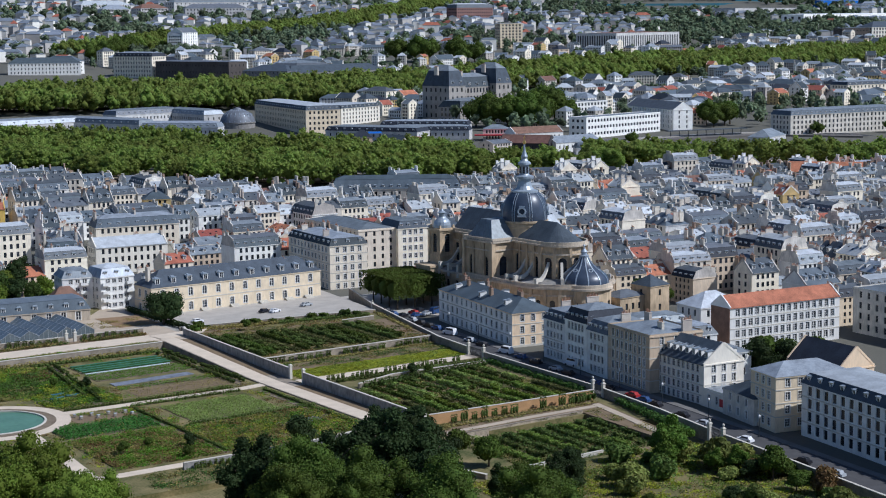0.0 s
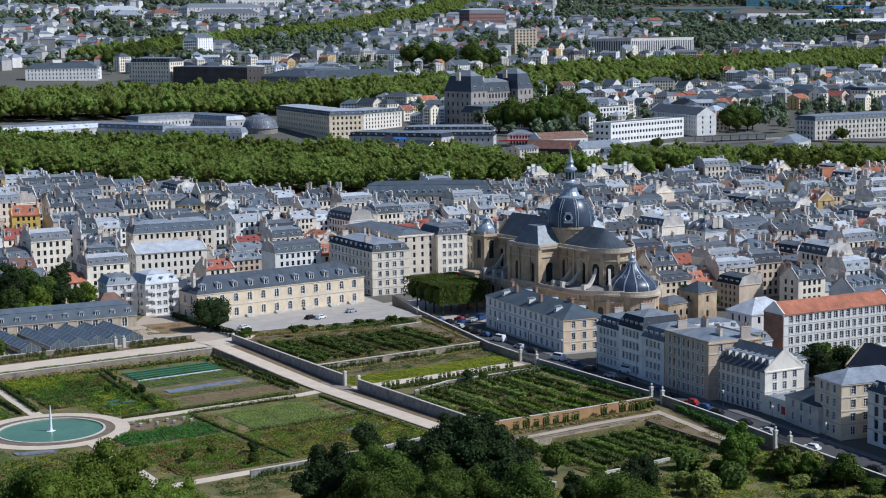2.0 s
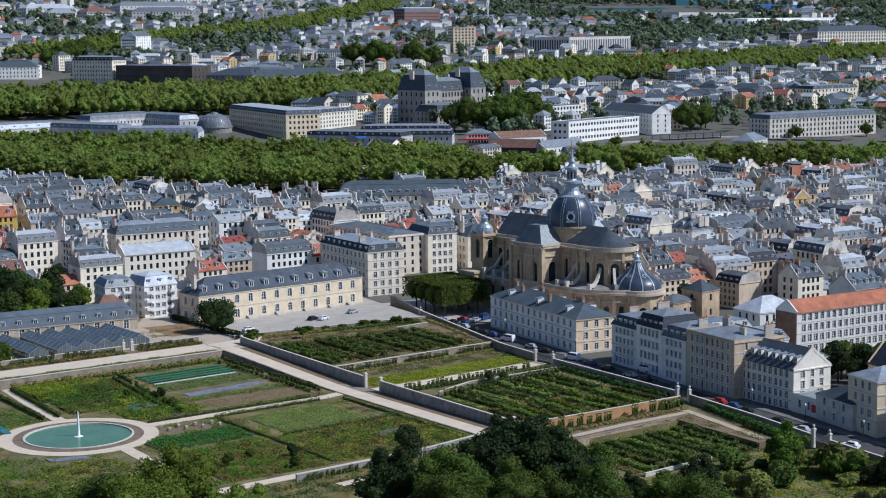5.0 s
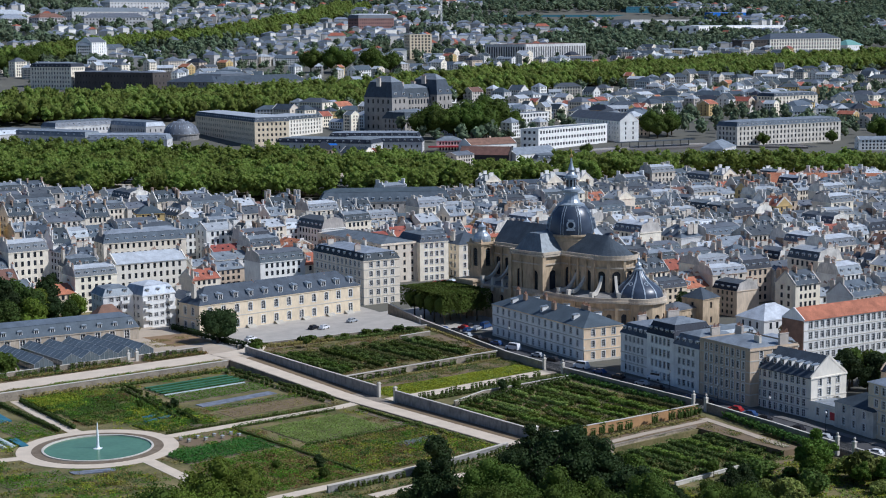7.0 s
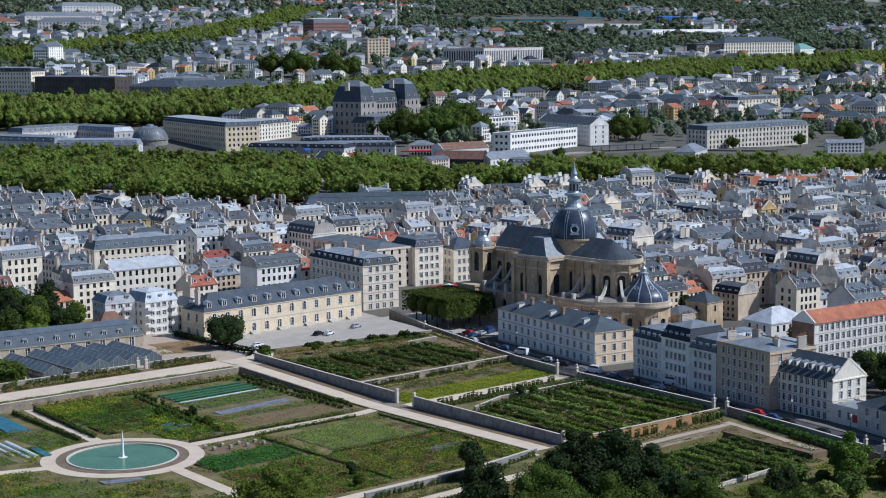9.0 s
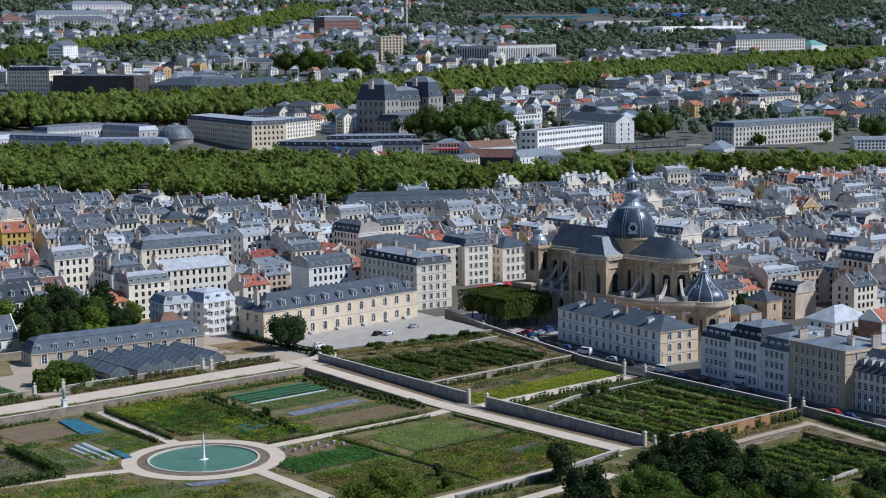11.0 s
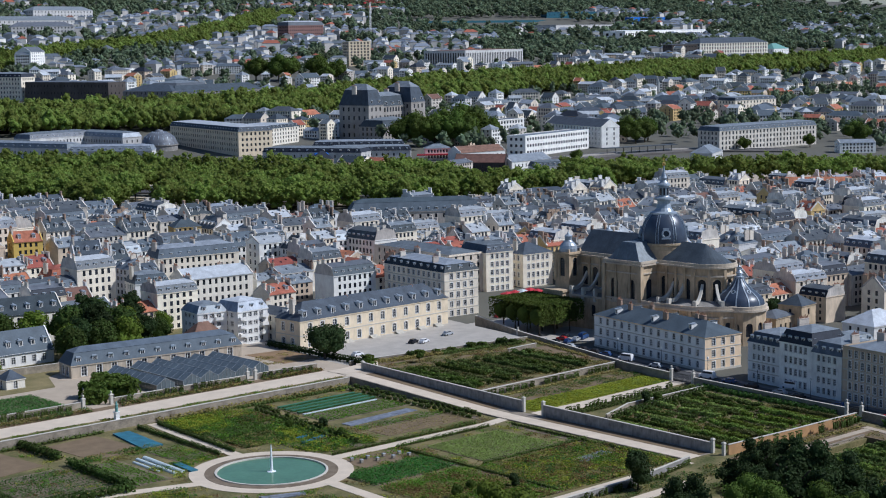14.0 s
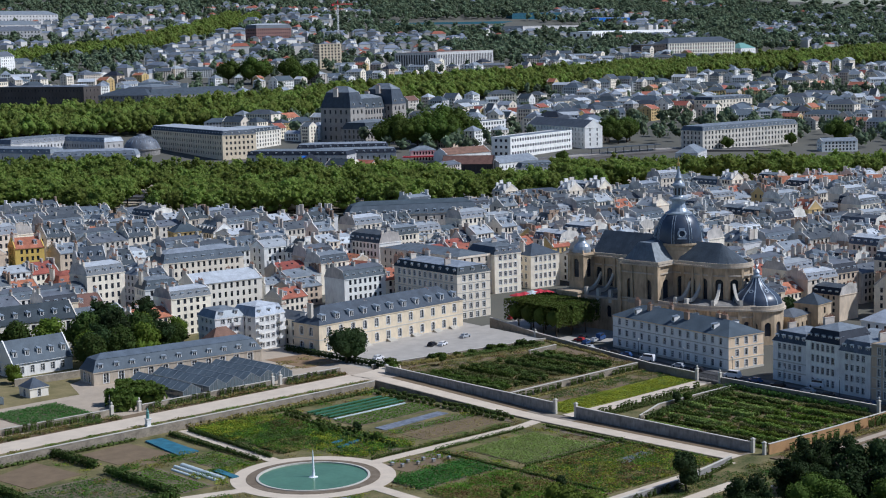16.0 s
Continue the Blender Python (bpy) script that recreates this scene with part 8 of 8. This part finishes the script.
wild_patch(-60, 66.4, 75, 68.4, 2.38, [M_CROP[3], M_FRESH], 1500, 82, 0.35, 0.26, "rough grass along the terrace walk")
espalier_line(-60, 86.2, -3, 84.6, 2.3)
espalier_line(9, 83.7, 51, 82.9, 2.3)
espalier_line(57, 82.8, 78, 82.4, 2.3)
hedge_line(-60, 83.6, -4, 82.2, 2.3, 1.6, 0.5, M_CROP[3], "dry flowering border below espaliers", 14, 0.22, "border_planting")
hedge_line(10, 81.6, 50, 81.0, 2.3, 1.6, 0.6, M_CROP[3], "dry flowering border below espaliers", 14, 0.22, "border_planting")
hedge_line(57, 81.0, 78, 80.6, 2.3, 1.6, 0.6, M_CROP[4], "dry flowering border below espaliers", 14, 0.22, "border_planting")
for a, step, h in (((39.4, 60, 31.6, 5), 2.6, 1.5), ((36.6, 58, 29.4, 6), 2.9, 1.2), ((74.6, 61, 74.4, 5), 2.4, 1.5), ((71.8, 60, 71.6, 6), 2.8, 1.1), ((93, -7.0, 144, -5.4), 1.6, 1.5)):
    espalier_line(*a, 0.05, step, h, "small trained fruit tree beside a path")
hedge_line(23, 118.5, 33, 118.2, 2.3, 2.4, 1.6, M_CROP[1], "bright flowering shrubs before the orangery", 60, 0.22, "border_planting")
espalier_line(22, -71, 62, -70.2, 0, 1.6, 1.4)
espalier_line(62, -68.8, 76, -66, 0, 1.6, 1.2)
espalier_line(91, 23.8, 150, 25.4, 0, 3.2, 1.7)
hedge_line(90, 22, 149, 23.2, 0, 1.6, 0.5, M_CROP[3], "dry grass at the foot of a retaining wall", 8, 0.25, "border_planting")
espalier_line(92, -70.0, 136, -71.4, 0.25, 3.0, 2.9)
hedge_line(89, -72.6, 136, -73.0, 0.25, 1.6, 0.5, M_CROP[3], "dry weeds at the foot of the brick wall", 12, 0.22, "border_planting")
hedge_line(138, -70.4, 131, -70.2, 0.25, 1.2, 2.4, M_HEDGE, "dark climbing shrub on the brick wall", 30, 0.25)

# vine rows of the raised plot, the middle plots and the near plot
for i in range(17):
    x = 92.5 + i * 3.8 + rnd.uniform(-0.4, 0.4)
    y0, y1 = 28.5 + rnd.uniform(0, 2), 64.0 - (x - 92) * 0.1 - rnd.uniform(0, 3)
    if x < 143:
        dry = i % 4 == 3
        plant_row("fruit_hedge", "long row of low dry fruit bushes" if dry else "long row of trained fruit bushes", "fruit row", x, (y0 + y1) / 2, 1.7, 90 + rnd.uniform(-1.5, 1.5), round((y1 - y0) / 4) * 4, 1.8, 0.8 if dry else 1.45, 64, 0.24, M_ROWDRY if dry else (M_VINE, M_LEAF, M_VINE)[i % 3], "fruit rows", gaps=0.05)
slab("grass_strip", [(88.5, 27.5), (149, 29), (158, 75), (88.5, 75)], 1.7, 1.76, M_ROUGHGRASS, "weedy grass between the fruit rows", category="grass")
slab("soil_plot", [(143, 29), (150, 29.4), (157, 62), (150, 62)], 1.7, 1.80, M_DRYSOIL, "bare brown soil at the end of the fruit rows", category="soil")
for i in range(14):
    x = 92.5 + i * 3.55 + rnd.uniform(-0.3, 0.3)
    for y0, y1 in ((-63, -43), (-41, -22 + i * 0.4)):
        mt = (M_VINE, M_LEAFMID, M_BEAN, M_ROWDRY, M_LEAF, M_CROP[1])[(i * 2 + (y0 < -50)) % 6]
        plant_row("fruit_hedge", "row of trained fruit bushes in brown soil", "fruit row", x, (y0 + y1) / 2, 0, 90 + rnd.uniform(-2, 2), round((y1 - y0) / 3) * 3, 1.55, rnd.choice((0.5, 0.9, 1.35)), 56, 0.24, mt, "fruit rows", gaps=0.14)
for x in (99.0, 109.7, 113.2, 124.0, 131.0):
    slab("soil_plot", [(x + 0.9, -62), (x + 2.7, -62), (x + 2.7, -26), (x + 0.9, -26)], 0.0, 0.08, M_DRYSOIL, "bare brown soil between fruit rows", category="soil")
hedge_line(95, -9.4, 144, -9.8, 0, 1.6, 1.0, M_VINE, "low row of trained fruit beside a path", 34, 0.22, "fruit_hedge")
hedge_line(97, -20.8, 141, -16.0, 0, 1.4, 1.8, M_HEDGE, "leafy climbers over a low stone wall", 30, 0.25, "border_planting")
for i in range(9):
    x = 90 + i * 4.4
    plant_row("fruit_hedge", "row of trained fruit bushes on a slope", "fruit row", x, -97, -1.3, 90, 26, 1.6, 1.4, 46, 0.24, M_VINE if i % 3 else M_CROP[1], "fruit rows", gaps=0.07)
hedge_line(145, -12, 142.5, -60, 0, 2.4, 1.2, M_CROP[0], "dark shrubs below the street wall", 26, 0.3, "border_planting")
hedge_line(141, -76, 132, -114, 0.2, 2.4, 1.4, M_CROP[0], "dark shrubs below the street wall", 26, 0.3, "border_planting")
hedge_line(151, 40, 159, 74, 1.7, 2.0, 0.6, M_CROP[3], "dry strip below the street wall", 12, 0.28, "border_planting")
hedge_line(93, 79.6, 122, 75.6, 1.75, 2.6, 0.9, M_CROP[3], "dry grassy bank below the forecourt wall", 40, 0.26, "border_planting")
hedge_line(122, 75.6, 154, 71.0, 1.75, 2.6, 0.9, M_VINE, "weedy bank below the forecourt wall", 40, 0.26, "border_planting")
for x, y, s in ((96, 80.6, 0.8), (99, 80.2, 0.7), (112, 78.6, 1.1), (115, 78.0, 1.2), (121, 77.0, 0.9), (127, 76.4, 0.9), (135, 75.4, 1.2), (139, 74.6, 1.1), (146, 72.6, 1.4), (150, 71.6, 1.0)):
    o = plant_row("shrub", "rounded green shrub below the forecourt wall", "shrub", x, y, 1.75, x * 30, 2.2, 2.2, 1.5, 150, 0.25, M_LEAF if x % 2 else M_HEDGE, "terrace shrubs", 2)
    o.scale = (s, s, s)
part("garden_path", strip([(90, 70.5), (112, 67.4), (148, 66.0)], 1.5, 1.82, 0.1), M_DRYSOIL, label="dry trodden path above the fruit rows", kind="structure")
long_wall("retaining_wall", [(139, 62.5), (150.5, 61.5)], 1, [2.9, 3.3], 0.5, M_STONE, "short stone wall at the end of the fruit rows")

# terrace courts
crop_rows(-24, 89, -3, 112, 2.3, M_CORN, 1.5, 0.6, 0.3, 12, 31, patchy=0.08, label="green vegetable rows on the terrace")
hedge_line(91.5, 127, 92.5, 80, 2.0, 1.6, 1.8, M_LEAFDARK, "dark clipped hedge along the forecourt", 40, 0.25)
wild_patch(66, 96, 90, 112, 2.3, [M_CROP[3]], 500, 33, 0.3, 0.3, "dry worn grass of the court")
slab("dry_lawn", [(76, 97), (90, 97), (90, 116), (76, 118)], 2.3, 2.36, mat("worn_grass", (0.26, 0.17, 0.09), 0.95, 0.2, 0.3, 4), "worn brown grass in the court", category="lawn")
for x, y, s in ((5, 89.5, 3.0), (9, 92, 3.4), (14, 91, 3.0), (8, 97, 3.2), (13, 97, 3.6), (18, 94, 3.0), (19, 101, 3.2), (17, 107, 2.6), (20, 112, 2.4), (96, 80.5, 1.6), (93, 76, 1.6)):
    o = plant_row("shrub", "rounded green shrub on the terrace", "shrub", x, y, 2.3, x * 30, 2.2, 2.2, 1.5, 150, 0.25, M_LEAF, "terrace shrubs", 2)
    o.scale = (s * 0.8, s * 0.8, s * 0.8)


def statue(x, y, z, h=2.4):
    t = thing("statue", pose(x, y, z), "green bronze statue on a white plinth", "statue")
    p, s = Mesh(), Mesh()
    p.cbox(0, 0, 0, 1.5, 1.5, 0.3)
    p.cbox(0, 0, 0.3, 1.15, 1.15, 1.7)
    p.cbox(0, 0, 2.0, 1.4, 1.4, 0.22)
    s.lathe([(0.42, 2.22), (0.40, 2.6), (0.46, 3.2), (0.36, 3.7), (0.44, 4.1), (0.22, 4.4), (0.24, 4.7), (0.12, 4.95), (0.0, 5.0)], 9)
    part("plinth", p, M_FRAME, t)
    part("figure_form", s, M_VERDIGRIS, t)


statue(-2.0, 66.5, 2.3)



# ---- trees near by ----
M_SLOPE = mat("bright_tree_foliage", (0.125, 0.195, 0.028), 0.8, 0.3, 0.12, 0.9, rand=0.2, island=0.2, spec=0.2, thin=0.35)
FORE = [TreeKind("garden_tree", "broad light green tree beside the kitchen garden" if i % 2 == 0 else "broad dark green tree beside the kitchen garden", M_LEAFMID if i % 2 == 0 else M_LEAF, 26, 11.0, 2.5, 21000, 0.23, 500 + i, 64, 0.5, group="trees beside the garden", lobe=0.52) for i in range(4)]
FOREDARK = [TreeKind("garden_tree", "tall deep green tree beside the kitchen garden", M_LEAFDARK, 19, 7.0, 2.0, 15000, 0.23, 520 + i, 60, 0.5, group="trees beside the garden", lobe=0.52) for i in range(2)]
for i, (x, y, s) in enumerate(((-30, -108, 1.1), (-48, -112, 1.0), (-42, -116, 1.0), (-62, -116, 1.0), (-21, -118, 0.86), (-9, -127, 0.6), (2, -122, 0.5), (19, -131, 0.98), (26, -142, 0.95), (8, -140, 0.95), (47, -166, 0.95), (32, -158, 0.98), (-28, -130, 1.0), (-55, -118, 1.0), (58, -150, 0.7))):
    FORE[(1, 3)[i % 2] if x > 5 else i % 4].plant(x, y, -1.5, s * 0.86, i * 1.3)
for i, (x, y, s) in enumerate(((49, -104, 0.74), (57, -107, 0.78), (56, -116, 0.82), (64, -132, 0.42), (78, -136, 0.5), (37, -126, 1.08), (45, -129, 0.98), (30, -124, 0.9), (13, -117, 0.88), (70, -144, 0.64), (39, -145, 0.9))):
    FOREDARK[i % 2].plant(x, y, -1.5, s * 1.2, i * 1.7)
SMALL = [TreeKind("small_tree", "rounded green garden tree", M_LEAF, 8, 3.6, 1.0, 2200, 0.29, 540 + i, 11, 0.2, group="garden trees") for i in range(3)]
SMALLDARK = [TreeKind("small_tree", "dense dark green garden tree", M_LEAFDARK, 9, 3.8, 0.9, 2200, 0.29, 560 + i, 11, 0.22, group="garden trees") for i in range(2)]
for i, (x, y, z, s) in enumerate(((48.5, -73, 0, 0.95), (80, -104, -1.3, 0.7), (75, -98, -1.3, 0.7), (70, -92, -1.3, 0.6), (98, -112, -1.3, 0.5),
                                  (22, -46, 0, 0.35), (30, -52, 0, 0.4), (26, -60, 0, 0.4), (14, -50, 0, 0.45), (36, 26, 0, 0.35), (28, 30, 0, 0.4), (34, 16, 0, 0.35), (116, -16, 0, 0.45), (122, -15, 0, 0.4), (108, 70, 2, 0.4))):
    (SMALL if i % 3 else SMALLDARK)[i % 2].plant(x, y, z, s, i * 2.1)
BRIGHT = TreeKind("slope_tree", "bright green spreading tree on the grass slope", M_SLOPE, 12, 5.2, 0.8, 6500, 0.27, 590, 26, 0.3, group="trees on the slope", lobe=0.5)
for x, y, s in ((112.5, -129.5, 1.0), (108.8, -131.5, 0.78), (117.0, -139.0, 0.5), (120.5, -142.5, 0.56)):
    BRIGHT.plant(x, y, -1.4, s, x)
TreeKind("court_tree", "round dense dark green tree beside the school court", M_LEAFDARK, 12.5, 6.3, 0.8, 4200, 0.3, 566, 20, 0.35).plant(90.6, 95.3, 2.2, 1.0, 0.4)
for i, (x, y, s) in enumerate(((124, -145, 0.7), (127, -150, 0.8), (123, -151, 0.7), (120, -147, 0.6), (104, -158, 0.5), (121, -160, 0.7), (126, -157, 0.6), (88, -150, 0.45), (108, -172, 0.6), (127, -136, 0.5), (92, -166, 0.6), (80, -160, 0.7), (118, -182, 0.7))):
    (SMALL + SMALLDARK)[i % 5].plant(x, y, -1.4, s * 1.15, i, s * 0.8)
M_SHRUBS = [mat("shrub_foliage_" + n, c, 0.8, 0.3, 0.2, 1.5, rand=0.25, island=0.25, spec=0.2, thin=0.35) for n, c in (("olive", (0.15, 0.175, 0.04)), ("yellow", (0.23, 0.25, 0.06)), ("green", (0.13, 0.19, 0.04)))]
SHRUBS = [TreeKind("shrub", lab, mt, 3.6, 2.6, 0.0, 1300, 0.25, 620 + i, 8, 0.1, group="shrubs on the slope") for i, (mt, lab) in enumerate(((M_SHRUBS[0], "rounded olive-green shrub on the grass slope"), (M_SHRUBS[1], "light yellow-green shrub on the grass slope"), (M_LEAFDARK, "dense dark green shrub on the grass slope"), (M_SHRUBS[2], "loose green shrub on the grass slope"), (M_CROP[4], "rust-coloured shrub on the grass slope")))]
rs = random.Random(91)
for i in range(38):
    x, y = rs.uniform(84, 136), rs.uniform(-182, -116)
    if x > 131 + (y + 116) * 0.13 or (x < 96 and y < -150):
        continue
    q = rs.choice((0.4, 0.5, 0.7, 0.9, 1.3, 1.6)) * rs.uniform(0.85, 1.15)
    SHRUBS[4 if i % 13 == 7 else rs.choice((0, 1, 1, 0, 3, 3, 1))].plant(x, y, -1.4, q, i, q * rs.uniform(0.7, 1.2))
wild_patch(66, -185, 132, -114, -1.3, [M_LIME, M_CROP[3], M_CROP[1], M_VINE, M_LIME], 26000, 51, 0.45, 0.34, "overgrown grass slope with bushes")
TreeKind("small_tree", "copper-leaved tree beside a dark party wall", M_CROP[4], 8, 3.4, 0.8, 2000, 0.29, 570, 11, 0.2).plant(224.5, -26.1, 0.4, 1.0, 0.6)
COURT = [TreeKind("court_tree", "tall deep green tree behind the orangery", M_HEDGE, 13.5, 5.4, 1.5, 3600, 0.36, 580 + i, 22, 0.4, group="trees behind the orangery") for i in range(1)]
COURT.append(TreeKind("court_tree", "tall dark conifer behind the orangery", M_LEAFDARK, 15.5, 4.4, 1.0, 3600, 0.36, 581, 24, 0.4, group="trees behind the orangery"))
COURT.append(TreeKind("court_tree", "tall mid-green tree behind the orangery", M_LEAFMID, 12.5, 5.4, 1.5, 3600, 0.36, 583, 22, 0.4, group="trees behind the orangery"))
for i, (x, y, s) in enumerate(((28, 143, 0.7), (33, 147, 0.9), (37, 154, 1.0), (43, 149, 0.95), (47, 158, 1.15), (52, 150, 0.95), (56, 160, 1.1), (60, 150, 0.8), (63, 167, 1.0), (69, 156, 0.7), (69, 173, 1.0), (77, 168, 0.7), (40, 166, 1.2), (50, 172, 1.2), (33, 174, 1.1), (60, 180, 1.1), (75, 184, 1.0), (84, 186, 0.9), (24, 182, 1.0), (6, 182, 1.0), (-8, 176, 1.0), (-24, 172, 1.1), (-12, 160, 0.8), (3, 146, 0.5))):
    COURT[i % 3].plant(x, y, 2.2, s, i * 1.1)
for i, (x, y, s) in enumerate(((245, 38, 1.0), (240, 31, 0.9), (250, 30, 0.8), (193, -75, 1.2), (198, -72, 1.3), (204, -73, 1.3), (199, -80, 1.1), (208, -77, 1.2), (214, -75, 1.1), (192, -82, 0.8), (293, 134, 1.2), (285, 142, 1.2), (300, 128, 1.1), (278, 96, 1.0), (272, 104, 1.0))):
    (SMALL if i % 3 else SMALLDARK)[i % 2].plant(x, y, 0.5, s, i * 1.9)


M_CHESTNUT = mat("clipped_chestnut_foliage", (0.088, 0.115, 0.018), 0.85, 0.35, 0.2, 1.5, island=0.3, rand=0.15, spec=0.2, thin=0.35)


def clipped_tree(x, y, seed):
    t = thing("clipped_tree", pose(x, y, 0.3), "chestnut tree clipped to a tall block", "tree", "clipped trees on the square")
    V, F = leafy_box(7.0, 7.0, 7.6, 1700, 0.30, seed, 0.06)
    part("crown", np_mesh("crown", V + (0, 0, 3.4), F, M_CHESTNUT), None, t)
    g = Mesh()
    g.lathe([(0.35, -0.3), (0.26, 2.0), (0.22, 5.0)], 8)
    part("trunk", g, M_BARK, t)


for i in range(3):
    for j in range(4):
        clipped_tree(172.4 + i * 6.8 + j * 0.9, 81.6 + j * 6.8 - i * 0.5, 700 + i * 5 + j)


# ---- cars ----
CAR = {}


def car(x, y, z, turn, colour, van=False):
    key = (colour, van)
    m = pose(x, y, z, 0, 0, turn)
    if key in CAR:
        return copy_thing(CAR[key], m)
    names = ("white", "black", "silver", "blue", "red")
    t = thing("van" if van else "car", m, "parked %s %s on the asphalt" % (names[colour], "van" if van else "car"), "van" if van else "car", "parked cars")
    a, g = Mesh(), Mesh()
    L, W = (5.2, 1.95) if van else (4.2, 1.75)
    h1, h2 = (1.1, 2.2) if van else (0.85, 1.45)
    a.box(-L / 2, -W / 2, 0.25, L / 2, W / 2, h1, taper=0.06)
    n = len(a.v)
    r0, r1 = (-L / 2 + 0.1, L / 2 - 1.3) if van else (-L / 2 + 0.5, L / 2 - 1.4)
    a.v += [(r0, -W / 2 + 0.08, h1), (r1 + 0.5, -W / 2 + 0.08, h1), (r1 + 0.5, W / 2 - 0.08, h1), (r0, W / 2 - 0.08, h1), (r0 + 0.35, -W / 2 + 0.22, h2), (r1 - 0.1, -W / 2 + 0.22, h2), (r1 - 0.1, W / 2 - 0.22, h2), (r0 + 0.35, W / 2 - 0.22, h2)]
    a.f += [tuple(n + i for i in q) for q in ((0, 1, 5, 4), (1, 2, 6, 5), (2, 3, 7, 6), (3, 0, 4, 7), (4, 5, 6, 7))]
    part("body", a, M_CARS[colour], t)
    for s in (-1, 1):
        q = [(r0 + 0.3, s * (W / 2 - 0.10), h1 + 0.08), (r1 + 0.25, s * (W / 2 - 0.10), h1 + 0.08), (r1 - 0.1, s * (W / 2 - 0.19), h2 - 0.1), (r0 + 0.5, s * (W / 2 - 0.19), h2 - 0.1)]
        sg = Mesh()
        sg.poly(q if s < 0 else q[::-1])
        part("side_window", sg, M_GLASS, t)
    ws = Mesh()
    ws.poly([(r1 + 0.47, -W / 2 + 0.15, h1 + 0.06), (r1 + 0.47, W / 2 - 0.15, h1 + 0.06), (r1 - 0.02, W / 2 - 0.26, h2 - 0.06), (r1 - 0.02, -W / 2 + 0.26, h2 - 0.06)])
    part("windscreen", ws, M_GLASS, t)
    wh = Mesh()
    wh.lathe([(0.0, -0.1), (0.32, -0.1), (0.32, 0.1), (0.0, 0.1)], 12, cap=False)
    wd = wh.data("wheel", M_RUBBER)
    for i, j in ((-1, -1), (1, -1), (1, 1), (-1, 1)):
        part("wheel", wd, None, t, at=pose(i * L * 0.31, j * (W / 2 - 0.1), 0.32, 90, 0, 0))
    CAR[key] = t
    return t


for x, y, z, turn, c, v in ((161, -31, 0.28, 96, 0, True), (150.5, -55, 0.12, 97, 3, False), (148.5, -73, 0.12, 97, 4, False), (143.6, -98, 0.12, 98, 1, False), (138.5, -126, 0.12, 99, 0, False), (158, 10, 0.12, 98, 1, False), (159, 18, 0.12, 98, 2, False), (161, 32, 0.12, 98, 0, True), (162.5, 42, 0.12, 98, 3, False),
                            (164.5, 60, 0.12, 98, 2, False), (166, 68, 0.3, 20, 1, False), (170, 66, 0.3, 20, 3, False), (174.5, 66.5, 0.3, 20, 2, False), (179, 67.5, 0.3, 20, 3, True), (172, 70.5, 0.3, 100, 4, False), (166.5, 80, 0.3, 98, 1, False), (101, 92, 2.02, 10, 0, False), (128, 96, 2.02, 20, 1, False), (131, 94, 2.02, 20, 0, False), (146, 99, 2.02, 10, 2, False),
                            (149, -62, 0.12, 97, 1, False), (146, -85, 0.12, 98, 1, False), (135, -148, 0.12, 99, 1, False), (133, -160, 0.12, 99, 2, False), (152.6, -40, 0.12, 97, 1, False), (153.6, -33, 0.12, 97, 2, False), (154.8, -22, 0.12, 97, 1, False), (156.0, -13, 0.12, 97, 3, False), (141.6, -108, 0.12, 98, 2, False), (147.2, -79, 0.12, 98, 3, False), (162.9, 47.5, 0.12, 98, 1, False), (163.6, 53.5, 0.12, 98, 1, False), (165.2, 73, 0.3, 98, 3, False), (176, 73, 0.3, 20, 1, False), (196, 118, 0.3, 10, 0, True), (190, 120, 0.3, 10, 4, False)):
    car(x, y, z, turn, c, v)


def street_lamp(x, y, z):
    t = thing("street_lamp", pose(x, y, z), "slim dark street lamp on the footway", "street lamp", "street lamps")
    a, b = Mesh(), Mesh()
    a.lathe([(0.14, 0), (0.09, 0.8), (0.06, 4.6)], 8)
    b.lathe([(0.12, 4.6), (0.28, 5.0), (0.3, 5.2), (0.05, 5.5)], 8)
    part("post", a, M_IRON, t)
    part("lantern_head", b, M_FRAME, t)


for i in range(9):
    f = i / 8
    street_lamp(166 - 22 * f, 40 - 165 * f, 0.26)


car(157.0, -4.0, 0.12, 97, 0, True)


def parasol(x, y, z, red):
    t = thing("parasol", pose(x, y, z), "red cafe parasol on the square" if red else "white cafe parasol on the square", "parasol", "cafe parasols")
    a, b = Mesh(), Mesh()
    a.lathe([(0.3, 0), (0.3, 0.1), (0.04, 0.12), (0.04, 2.6)], 8)
    n = 4
    for k in range(n):
        p, q = radians(90 * k + 45), radians(90 * k + 135)
        b.poly([(2.9 * math.cos(p), 2.9 * math.sin(p), 2.3), (2.9 * math.cos(q), 2.9 * math.sin(q), 2.3), (0, 0, 3.2)])
        b.poly([(2.9 * math.cos(p), 2.9 * math.sin(p), 2.05), (2.9 * math.cos(q), 2.9 * math.sin(q), 2.05), (2.9 * math.cos(q), 2.9 * math.sin(q), 2.3), (2.9 * math.cos(p), 2.9 * math.sin(p), 2.3)])
    part("pole", a, M_FRAME, t)
    part("canopy", b, M_RED if red else M_NETWHITE, t)


for k in range(8):
    parasol(217 + (k % 4) * 4.4, 143.5 - (k // 4) * 4.2 + (k % 4) * 0.3, land(222, 142) + 0.1, k != 5 and k != 2)
